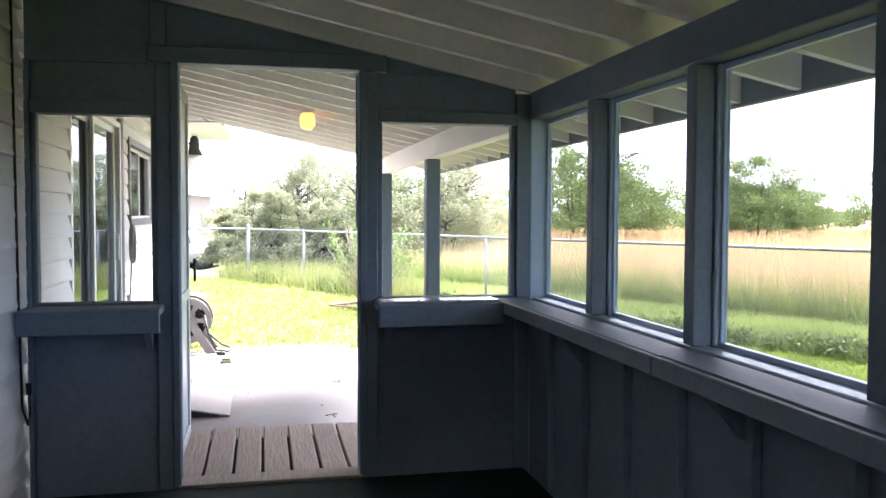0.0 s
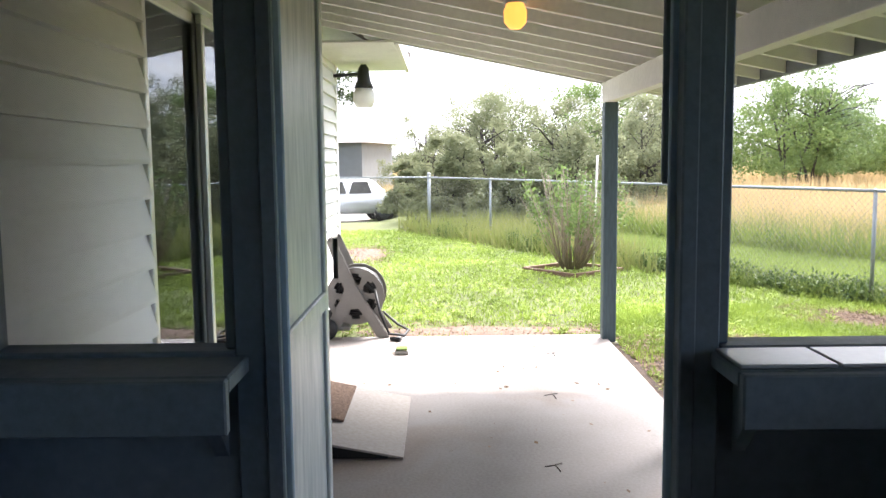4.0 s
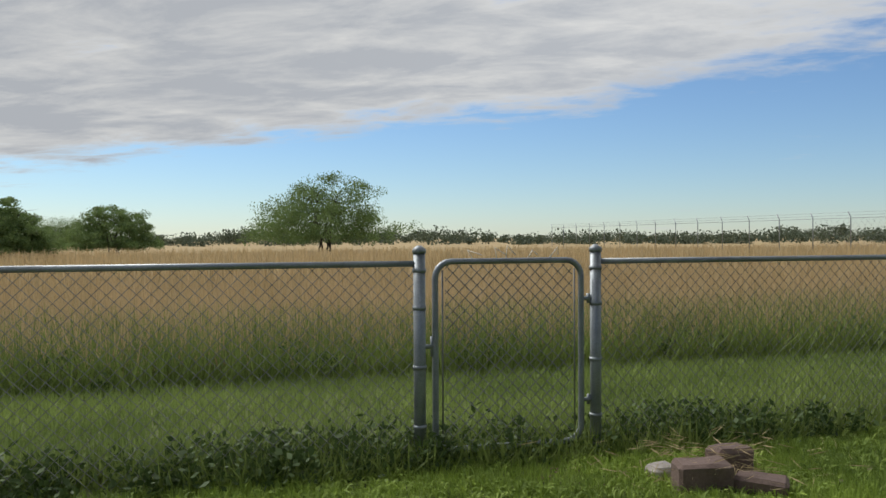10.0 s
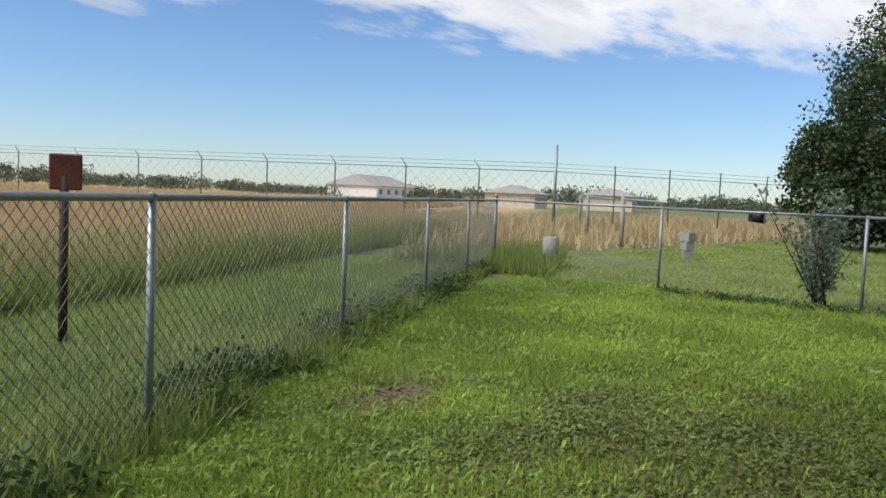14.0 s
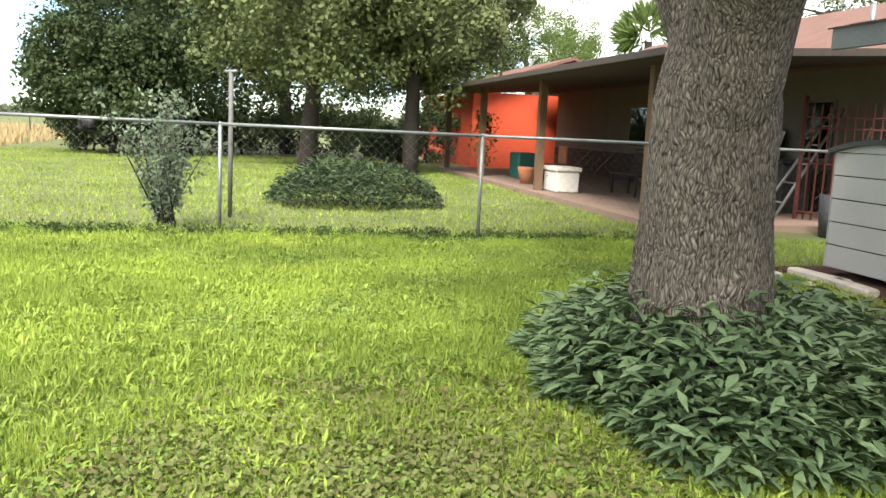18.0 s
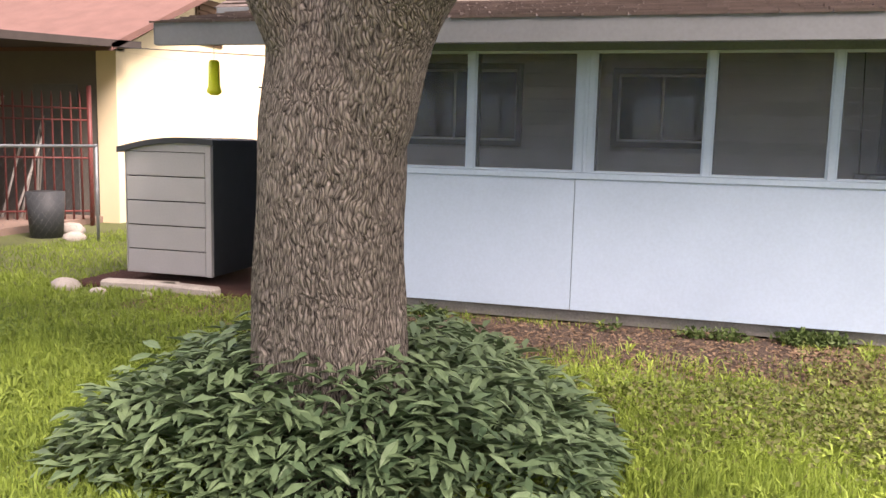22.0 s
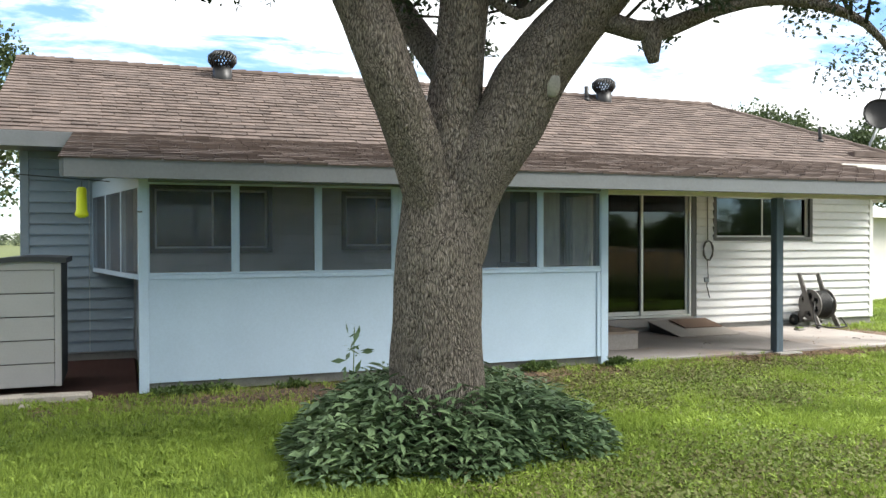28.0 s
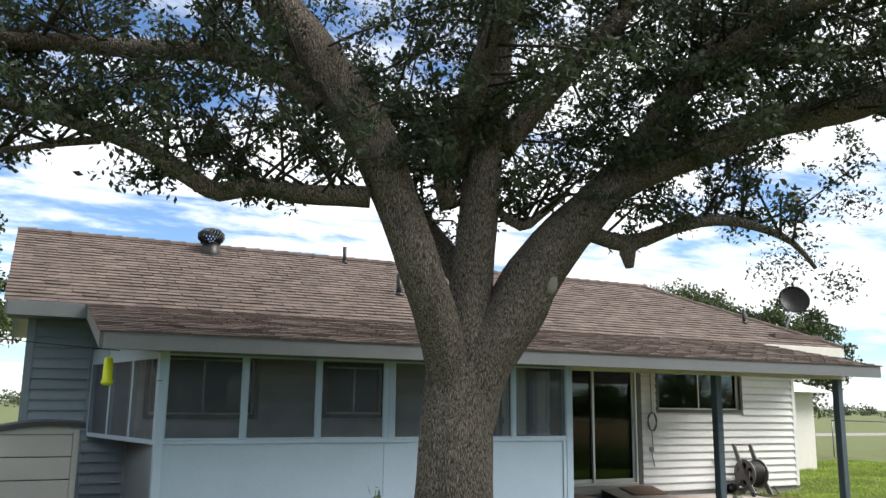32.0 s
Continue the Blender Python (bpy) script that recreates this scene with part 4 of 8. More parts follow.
def porch_west():
    """West end: low wall, and above it a screened bay that leans out toward the house."""
    w = tagged(empty("porch_wall_west", (-5.1, 1.3, 0.1)), "blue-grey porch end with a splayed screened bay", "wall", kind="structure")
    boxed("lower_panel", (-5.12, 0.12, 0.12), (-5.08, WALL_Y - 0.03, SILL - 0.05), M["greysiding"], w, "grey-blue lower panel")
    a, b = Vector((-5.13, 0.10, 0)), Vector((-5.62, WALL_Y - 0.05, 0))
    d = (b - a).normalized()
    n = Vector((d.y, -d.x, 0))
    if n.x > 0:
        n = -n

    def beam(s0, s1, z0, z1, t, name, mat, label=""):
        p, q = a + d * s0, a + d * s1
        bm = bmesh.new()
        vs = [bm.verts.new(v) for z in (z0, z1) for v in (p + Vector((0, 0, z)), q + Vector((0, 0, z)), q - n * t + Vector((0, 0, z)), p - n * t + Vector((0, 0, z)))]
        for f in ((3, 2, 1, 0), (4, 5, 6, 7), (0, 1, 5, 4), (1, 2, 6, 5), (2, 3, 7, 6), (3, 0, 4, 7)):
            bm.faces.new([vs[i] for i in f])
        bmesh.ops.recalc_face_normals(bm, faces=bm.faces)
        return part(name, bm, mat, w, label)

    L = (b - a).length
    beam(0, L, SILL - 0.05, SILL, 0.06, "sill_rail", M["blue"], "light blue sill rail")
    beam(0, L, HEAD - 0.05, HEAD + 0.14, 0.05, "head_rail", M["blue"])
    for k in range(4):
        s = L * k / 3
        beam(max(0, s - 0.03), min(L, s + 0.03), SILL + 0.001, HEAD - 0.051, 0.05, "mullion", M["blue"])
    for k in range(3):
        s = beam(L * k / 3 + 0.03, L * (k + 1) / 3 - 0.03, SILL + 0.001, HEAD - 0.051, 0.003, "insect_screen", M["screen"])
        s.visible_shadow = False
    bm = bmesh.new()
    f = bm.faces.new([bm.verts.new(v) for v in ((-5.12, 0.12, SILL - 0.055), (-5.12, WALL_Y - 0.05, SILL - 0.055), (b.x, b.y, SILL - 0.055))])
    bmesh.ops.solidify(bm, geom=[f], thickness=0.02)
    part("bay_underside", bm, M["greywood"], w)
    # gable board that closes the roof end
    bm = bmesh.new()
    vs = [bm.verts.new((x, y, z)) for x in (-5.13, -5.10) for y, z in ((-0.02, 2.212), (WALL_Y - 0.03, 2.212), (WALL_Y - 0.03, 2.70), (-0.02, 2.31))]
    for q in ((0, 1, 2, 3), (7, 6, 5, 4), (0, 4, 5, 1), (1, 5, 6, 2), (2, 6, 7, 3), (3, 7, 4, 0)):
        bm.faces.new([vs[i] for i in q])
    bmesh.ops.recalc_face_normals(bm, faces=bm.faces)
    part("gable_board", bm, M["greysiding"], w)


porch_west()
tagged(boxed("porch_floor", (PORCH_W + 0.03, 0.136, 0.1), (-0.02, WALL_Y - 0.03, FLOOR), M["carpet"]), "dark green carpet on the porch floor", "floor", kind="structure")


def screen_door():
    """The porch door, swung out against the patio."""
    d = tagged(empty("screen_door", (0.12, 1.87, 0.32)), "open grey-blue weathered porch door with pale streaks", "door")
    x0, x1, y0, y1, z0, z1 = 0.12, 0.98, 1.845, 1.885, 0.31, 2.27
    boxed("panel", (x0 + 0.06, y0 + 0.012, z0 + 0.06), (x1 - 0.06, y1 - 0.012, z1 - 0.06), M["doorface"], d, "streaked grey-blue panel")
    for a, b in (((x0, y0, z0), (x0 + 0.06, y1, z1)), ((x1 - 0.06, y0, z0), (x1, y1, z1)), ((x0 + 0.06, y0, z0), (x1 - 0.06, y1, z0 + 0.06)), ((x0 + 0.06, y0, z1 - 0.06), (x1 - 0.06, y1, z1)), ((x0 + 0.06, y0, 1.1), (x1 - 0.06, y1, 1.16))):
        boxed("rail", a, b, M["doorface"], d)
    for z in (0.55, 1.3, 2.05):
        boxed("hinge", (0.105, y0 - 0.006, z), (0.145, y0 - 0.001, z + 0.08), M["darkmetal"], d, bevel=0.001)
    rod("door_pull", (x1 - 0.03, y0 - 0.03, 1.2), (x1 - 0.03, y0 - 0.03, 1.33), 0.008, M["darkmetal"], d)


M["doorface"] = material("streaked_door_paint", (0.25, 0.295, 0.33), 0.4, vary=0.3, scale=5, grain=20, bump=0.05, color2=(0.46, 0.49, 0.505), stretch=(2, 2, 0.35))
screen_door()

# wooden step outside the door
step = tagged(empty("wooden_step", (0.6, 1.35, SLAB)), "weathered plank step in front of the porch door", "step")
for i in range(7):
    y = 0.86 + i * 0.146
    boxed("plank", (0.125, y, FLOOR - 0.045), (1.12 + 0.01 * (i % 2), y + 0.132, FLOOR - 0.012 + 0.002 * (i % 3)), M["deckwood"], step, bevel=0.006)
for x in (0.16, 0.98):
    boxed("bearer", (x, 0.89, SLAB), (x + 0.045, 1.86, FLOOR - 0.047), M["greywood"], step)
boxed("skirt", (0.125, 0.862, SLAB), (1.11, 0.886, FLOOR - 0.047), M["concrete"], step, "pale worn skirt board")


# ---- patio ----
def patio_posts():
    for x in (2.64, 5.22):
        p = tagged(empty("patio_post", (x + 0.05, 0.06, 0.03)), "grey-blue painted square wooden roof post", "post", group="patio posts")
        boxed("shaft", (x, 0.0, 0.02), (x + 0.115, 0.115, 2.04), M["post"], p, bevel=0.008)
        boxed("base", (x - 0.02, -0.02, -0.05), (x + 0.135, 0.135, 0.018), M["concrete"], p, "small concrete footing")
    b = tagged(empty("patio_beam", (2.7, 0.06, 2.05)), "white painted beam under the patio rafters", "beam", kind="structure")
    boxed("timber", (0.102, 0.015, 2.042), (5.42, 0.10, 2.215), M["ceiling"], b)


patio_posts()
tagged(boxed("footing_pad", (2.56, -0.16, -0.05), (2.93, -0.03, 0.045), M["block"], bevel=0.01), "short concrete pad beside the roof post", "pad", kind="structure")


def jelly_lamp():
    l = tagged(empty("ceiling_lamp", (2.76, 1.07, 2.45)), "glowing amber glass lamp under the patio ceiling", "lamp")
    zc = 2.395
    mesh_of("base", [tube([(2.76, 1.07, zc + 0.13), (2.76, 1.07, zc)], [0.05, 0.06], 16)], M["offwhite"], l)
    glow = bpy.data.materials.new("amber_lamp_glass")
    glow.use_nodes = True
    b = glow.node_tree.nodes["Principled BSDF"]
    b.inputs["Base Color"].default_value = (1, 0.5, 0.12, 1)
    b.inputs["Emission Color"].default_value, b.inputs["Emission Strength"].default_value = (1, 0.36, 0.06, 1), 0.32
    mesh_of("globe", [tube([(2.76, 1.07, zc), (2.76, 1.07, zc - 0.04), (2.76, 1.07, zc - 0.10), (2.76, 1.07, zc - 0.13)], [0.045, 0.062, 0.058, 0.03], 16)], glow, l, "lit amber glass")


jelly_lamp()


def wall_lantern():
    l = tagged(empty("wall_lantern", (7.1, 2.3, 2.25)), "weathered dark wall lantern with a pale glass", "lamp")
    x, y, z = 6.95, 2.26, 2.32
    rod("arm", (6.95, WALL_Y - 0.03, z + 0.13), (x, y, z + 0.15), 0.018, M["darkmetal"], l)
    mesh_of("cap", [tube([(x, y, z + 0.24), (x, y, z + 0.20), (x, y, z + 0.08), (x, y, z)], [0.03, 0.055, 0.07, 0.105], 16)], M["darkmetal"], l)
    mesh_of("glass", [tube([(x, y, z), (x, y, z - 0.05), (x, y, z - 0.13), (x, y, z - 0.19)], [0.085, 0.11, 0.112, 0.085], 16)], M["offwhite"], l, "pale frosted glass")


wall_lantern()


def hose_reel():
    r = tagged(empty("hose_reel", (5.57, 2.25, SLAB)), "taupe plastic hose reel cart with black hose", "hose reel")
    x0, y0 = 5.36, 2.23
    # moulded side plates: one slope from the handle to the front foot, one leg to the wheel
    plate = [(-0.30, 0.0), (-0.19, 0.0), (-0.03, 0.26), (0.04, 0.25), (0.17, 0.04), (0.29, 0.04), (0.09, 0.42), (0.235, 0.85), (0.17, 0.88), (-0.03, 0.43)]
    for x in (x0, x0 + 0.40):
        bm = bmesh.new()
        f = bm.faces.new([bm.verts.new((x, y0 + u, SLAB + v)) for u, v in plate])
        e = bmesh.ops.extrude_face_region(bm, geom=[f])
        bmesh.ops.translate(bm, verts=[g for g in e["geom"] if isinstance(g, bmesh.types.BMVert)], vec=(0.035, 0, 0))
        bmesh.ops.recalc_face_normals(bm, faces=bm.faces)
        bmesh.ops.bevel(bm, geom=list(bm.edges), offset=0.008, segments=2, affect="EDGES")
        part("side_frame", bm, M["reel"], r, "moulded taupe side plate")
    rod("handle_bar", (x0 - 0.02, y0 + 0.20, SLAB + 0.86), (x0 + 0.44, y0 + 0.20, SLAB + 0.86), 0.018, M["reel"], r)
    c = Vector((x0, y0, SLAB + 0.36))
    for x in (x0 + 0.045, x0 + 0.36):
        bm = bmesh.new()
        rr = (0.03, 0.085, 0.105, 0.175, 0.20, 0.25)
        grid = [[bm.verts.new(c + Vector((x - x0, q * math.cos(k * math.pi / 18), q * math.sin(k * math.pi / 18)))) for k in range(36)] for q in rr]
        for j in range(5):
            for k in range(36):
                # oval holes between the spokes
                if j == 2 and k % 6 in (1, 2, 3, 4) or j in (1, 3) and k % 6 in (2, 3):
                    continue
                bm.faces.new((grid[j][k], grid[j + 1][k], grid[j + 1][(k + 1) % 36], grid[j][(k + 1) % 36]))
        e = bmesh.ops.extrude_face_region(bm, geom=list(bm.faces))
        bmesh.ops.translate(bm, verts=[g for g in e["geom"] if isinstance(g, bmesh.types.BMVert)], vec=(0.018, 0, 0))
        bmesh.ops.recalc_face_normals(bm, faces=bm.faces)
        part("drum_side", bm, M["reel"], r, "moulded drum disc with oval holes")
    coil = []
    for k in range(900):
        a = k * 0.48
        layer = k // 180
        u = (k % 180) / 180
        u = u if layer % 2 == 0 else 1 - u
        coil.append(c + Vector((0.085 + 0.24 * u, (0.13 + 0.022 * layer) * math.cos(a), (0.13 + 0.022 * layer) * math.sin(a))))
    mesh_of("hose", [tube(coil, 0.013, 6)], M["black"], r, "black rubber garden hose")
    loop = [(x0 - 0.02, y0 - 0.18, SLAB + 0.42), (x0 - 0.10, y0 - 0.22, SLAB + 0.25), (x0 - 0.12, y0 - 0.30, SLAB + 0.06), (x0 + 0.02, y0 - 0.42, SLAB + 0.016), (x0 + 0.26, y0 - 0.45, SLAB + 0.016), (x0 + 0.5, y0 - 0.34, SLAB + 0.02), (x0 + 0.52, y0 - 0.2, SLAB + 0.14)]
    mesh_of("leader_hose", [tube(loop, 0.012, 6)], M["black"], r)
    mesh_of("nozzle", [tube([(x0 - 0.12, y0 - 0.31, SLAB + 0.02), (x0 - 0.16, y0 - 0.40, SLAB + 0.02)], [0.016, 0.024], 8)], M["darkmetal"], r, "brass-dark hose end")
    for x in (x0 - 0.05, x0 + 0.47):
        w = mesh_of("wheel", [tube([(x - 0.025, y0 + 0.24, SLAB + 0.09), (x + 0.025, y0 + 0.24, SLAB + 0.09)], 0.09, 18)], M["black"], r, "small black wheel")
        mesh_of("hub", [tube([(x - 0.03, y0 + 0.24, SLAB + 0.09), (x + 0.03, y0 + 0.24, SLAB + 0.09)], 0.03, 12)], M["reel"], w)
    boxed("tray", (x0 + 0.03, y0 + 0.05, SLAB + 0.06), (x0 + 0.40, y0 + 0.22, SLAB + 0.10), M["reel"], r, bevel=0.01)


hose_reel()


def door_ramp():
    """A sheet that slopes up to the glass door; dark wedges stand for the shade beneath."""
    r = tagged(empty("door_ramp", (2.95, 2.1, SLAB)), "short sloping grey sheet ramp up to the glass door", "ramp")

    def prism(name, x0, x1, outline, mat, label):
        bm = bmesh.new()
        f = bm.faces.new([bm.verts.new((x0, y, SLAB + z)) for y, z in outline])
        e = bmesh.ops.extrude_face_region(bm, geom=[f])
        bmesh.ops.translate(bm, verts=[v for v in e["geom"] if isinstance(v, bmesh.types.BMVert)], vec=(x1 - x0, 0, 0))
        bmesh.ops.recalc_face_normals(bm, faces=bm.faces)
        bmesh.ops.bevel(bm, geom=list(bm.edges), offset=0.002, segments=1, affect="EDGES")
        part(name, bm, mat, r, label)

    prism("sheet", 2.40, 3.50, [(1.68, 0.002), (1.68, 0.014), (2.49, 0.170), (2.49, 0.156)], M["concrete"], "worn grey ramp sheet")
    # added dark wedges fill the open gap that only shade darkens
    for x in (2.42, 2.94, 3.44):
        prism("side_board", x, x + 0.035, [(1.76, 0.001), (2.48, 0.001), (2.48, 0.150), (1.76, 0.013)], M["darkmetal"], "dark wedge for the shade under the sheet")


door_ramp()
mat_ob = boxed("door_mat", (2.75, 2.02, SLAB + 0.125), (3.45, 2.45, SLAB + 0.14), M["mat"], bevel=0.003, m=None)
mat_ob.matrix_basis = Matrix.Translation((0, 0, 0.0)) @ Matrix.Translation((3, 2.2, 0.19)) @ Euler((math.atan(0.17 / 0.81), 0, 0)).to_matrix().to_4x4() @ Matrix.Translation((-3, -2.2, -0.19))
tagged(mat_ob, "ribbed brown door mat on the ramp", "mat")


def hose_coil():
    h = tagged(empty("cord_coil", (3.58, WALL_Y - 0.06, 1.3)), "coiled pale cord hanging on the siding", "cord")
    c = Vector((3.58, WALL_Y - 0.07, 1.32))
    pts = [c + Vector(((0.085 + 0.004 * (k % 5)) * math.cos(k * 0.45), 0.012 * math.sin(k), (0.15 + 0.005 * (k % 4)) * math.sin(k * 0.45))) for k in range(70)]
    mesh_of("coil", [tube(pts, 0.009, 6)], M["reel"], h)
    mesh_of("lead", [tube([(3.58, WALL_Y - 0.05, 2.25), (3.585, WALL_Y - 0.045, 1.8), (3.58, WALL_Y - 0.06, 1.47)], 0.008, 6)], M["reel"], h)
    mesh_of("tail", [tube([(3.57, WALL_Y - 0.06, 1.17), (3.6, WALL_Y - 0.045, 0.9), (3.57, WALL_Y - 0.045, 0.75), (3.63, WALL_Y - 0.045, 0.55)], 0.006, 6)], M["darkmetal"], h)
    o = tagged(empty("wall_outlet", (3.57, WALL_Y - 0.04, 0.82)), "small metal outlet box on the siding", "outlet")
    boxed("cover", (3.53, WALL_Y - 0.05, 0.80), (3.62, WALL_Y - 0.021, 0.88), M["galv"], o, bevel=0.006)
    s = tagged(empty("spigot", (5.05, WALL_Y - 0.08, 0.62)), "brass garden spigot on the house wall", "spigot")
    mesh_of("valve", [tube([(5.05, WALL_Y - 0.02, 0.62), (5.05, WALL_Y - 0.09, 0.62), (5.05, WALL_Y - 0.12, 0.57)], [0.015, 0.018, 0.014], 8), tube([(5.05, WALL_Y - 0.08, 0.62), (5.05, WALL_Y - 0.08, 0.68)], 0.007, 6), tube([(5.02, WALL_Y - 0.08, 0.68), (5.08, WALL_Y - 0.08, 0.68)], 0.012, 6)], M["galv"], s)


hose_coil()

sp = tagged(empty("lawn_sprinkler", (4.76, 1.80, SLAB)), "small flat green and tan block lying on the slab", "sprinkler")
boxed("body", (4.70, 1.745, SLAB), (4.83, 1.855, SLAB + 0.035), M["greywood"], sp, bevel=0.008)
boxed("top", (4.71, 1.755, SLAB + 0.037), (4.82, 1.845, SLAB + 0.05), M["weed"], sp, bevel=0.005)


# cable on the porch siding
c = tagged(empty("wall_cable", (-0.2, WALL_Y - 0.05, 0.6)), "black cable hanging down the white siding", "cable")
mesh_of("cord", [tube([(-0.19, PORCH_BACK - 0.04, 2.6), (-0.17, PORCH_BACK - 0.04, 1.9), (-0.15, PORCH_BACK - 0.04, 1.2), (-0.14, PORCH_BACK - 0.045, 0.74), (-0.11, PORCH_BACK - 0.06, 0.66), (-0.08, PORCH_BACK - 0.06, 0.70), (-0.09, PORCH_BACK - 0.06, 0.80)], 0.006, 6)], M["black"], c)
mesh_of("plug", [tube([(-0.09, PORCH_BACK - 0.06, 0.79), (-0.095, PORCH_BACK - 0.06, 0.84)], 0.013, 8)], M["black"], c)


# ---- plants ----
M["darkweed"] = leafy("dark_weed_leaf", (0.10, 0.15, 0.045), (0.045, 0.075, 0.022), 0.6, 0.2)


def quads(name, base, along, side, mat, parent=None, label="", tip=0.0, bend=None):
    """Leaves or blades as one mesh: N bases, N vectors along, N vectors across (numpy); tip: width left at the end."""
    n = len(base)
    mid = base + along * 0.5
    if bend is not None:
        mid = mid + bend
    if tip < 0:      # pointed at both ends
        v = np.stack([base, mid + side, base + along, mid - side], 1).reshape(-1, 3)
        f = np.arange(n * 4).reshape(n, 4)
    else:
        v = np.stack([base - side, base + side, base + along], 1).reshape(-1, 3)
        f = np.arange(n * 3).reshape(n, 3)
    me = bpy.data.meshes.new(name)
    k = f.shape[1]
    me.vertices.add(len(v))
    me.vertices.foreach_set("co", v.astype(np.float32).ravel())
    me.loops.add(n * k)
    me.loops.foreach_set("vertex_index", f.astype(np.int32).ravel())
    me.polygons.add(n)
    me.polygons.foreach_set("loop_start", np.arange(0, n * k, k, dtype=np.int32))
    me.update(calc_edges=True)
    me.materials.append(mat)
    ob = new(name, me)
    if parent:
        off = Vector()
        up = parent
        while up:
            off += up.location
            up = up.parent
        ob.parent = parent
        me.transform(Matrix.Translation(-off))
    return tagged(ob, label=label)


def spread(rng, n):
    v = rng.normal(size=(n, 3))
    return v / np.linalg.norm(v, axis=1, keepdims=True)


def leaves(name, centres, radii, per, size, mat, parent, rng, label="", flat=1.0, wide=0.33):
    """Leaves strewn round clump centres."""
    centres, radii = np.asarray(centres, float), np.asarray(radii, float)
    c = np.repeat(centres, per, 0)
    r = np.repeat(radii, per)[:, None]
    n = len(c)
    p = c + spread(rng, n) * r * rng.random((n, 1)) ** 0.45 * np.array([1, 1, flat])
    s = size * (0.6 + 0.8 * rng.random((n, 1)))
    a = spread(rng, n) * s
    b = np.cross(a, spread(rng, n)) * wide
    return quads(name, p, a, b, mat, parent, label, tip=-1)


def blades(name, xy, height, width, mat, rng, lean=0.5, z=0.0, label="", category="grass"):
    n = len(xy)
    base = np.c_[xy, np.full(n, z)]
    h = np.reshape(height, (-1, 1)) * (0.5 + 0.8 * rng.random((n, 1)))
    ang = rng.random(n) * 2 * np.pi
    le = lean * rng.random((n, 1))
    along = np.c_[np.cos(ang), np.sin(ang), np.zeros(n)] * le * h + np.array([0, 0, 1]) * h * (1 - 0.35 * le)
    a2 = rng.random(n) * 2 * np.pi
    side = np.c_[np.cos(a2), np.sin(a2), np.zeros(n)] * width * (0.6 + 0.8 * rng.random((n, 1)))
    ob = quads(name, base, along, side, mat)
    return tagged(ob, label, category, kind="stuff")


rng = np.random.default_rng(7)


def patch_noise(xy, scale, seed=0.0):
    return np.array([noise.noise((x * scale + seed, y * scale - seed, seed)) for x, y in xy])


def in_yard(xy):
    """South of the house and the patio, north of the rear fence, east of the side fence."""
    x, y = xy[:, 0], xy[:, 1]
    ok = (y > -5.06 + 0.52 * (x - 3.2) + 0.1) & (x > -9.4)
    house = (x > -6.5) & (x < 7.3) & (y > 2.5)
    porch = (x > -5.2) & (x < 5.5) & (y > -0.02)
    shed = (x > -7.0) & (x < -5.1) & (y > -0.1)
    tree = (x + 3.15) ** 2 + (y + 3.0) ** 2 < 0.45
    return ok & ~house & ~porch & ~shed & ~tree


WEEDY = [(-2.4, -4.6, 0.8, 0.8), (-1.2, -4.3, 0.9, 0.7), (-1.0, -1.8, 1.1, 0.6), (0.2, -1.2, 1.5, 0.5), (0.3, -2.2, 1.1, 0.5), (-2.0, -5.4, 1.0, 0.45), (1.9, -0.9, 0.9, 0.35)]
BARE = [(4.6, -1.1, 1.5, 0.28, 0.08), (6.1, -2.55, 0.75, 0.55, 0.5), (12.2, 2.8, 1.3, 0.5, 0.1), (3.0, -0.25, 2.6, 0.5, 0.0), (-2.2, -0.46, 3.2, 0.74, 0.0), (-1.7, -6.6, 0.5, 0.3, 0.3), (5.75, 1.2, 0.38, 1.3, 0.0)]


def bare_amount(xy):
    out = np.zeros(len(xy))
    for cx, cy, rx, ry, turn in BARE:
        c, s = math.cos(turn), math.sin(turn)
        dx, dy = xy[:, 0] - cx, xy[:, 1] - cy
        u, v = (dx * c + dy * s) / rx, (-dx * s + dy * c) / ry
        out = np.maximum(out, 1.25 - np.sqrt(u * u + v * v))
    return out


def weed_amount(xy):
    return np.max([np.exp(-((xy[:, 0] - a) / c) ** 2 - ((xy[:, 1] - b) / d) ** 2) for a, b, c, d in WEEDY], axis=0)


def tufts(name, xy, per, size, width, mat, label, category="grass"):
    """Runners of broad blades that fan out and droop from one crown."""
    c = np.repeat(xy, per, 0)
    n = len(c)
    ang = rng.random(n) * 2 * np.pi
    out = np.c_[np.cos(ang), np.sin(ang)]
    L = np.repeat(size * (0.6 + 0.8 * rng.random(len(xy))), per) * (0.6 + 0.6 * rng.random(n))
    rise = rng.uniform(0.25, 1.0, n)
    base = np.c_[c + out * 0.008, np.full(n, 0.004)]
    along = np.c_[out * (L * (1.15 - 0.7 * rise))[:, None], L * rise * 0.75]
    side = np.c_[-out[:, 1], out[:, 0], rng.normal(size=n) * 0.3] * (width * rng.uniform(0.6, 1.4, n))[:, None]
    ob = quads(name, base, along, side, mat, tip=-1, bend=np.c_[out * 0.0, 0.22 * L])
    return tagged(ob, label, category, kind="stuff")


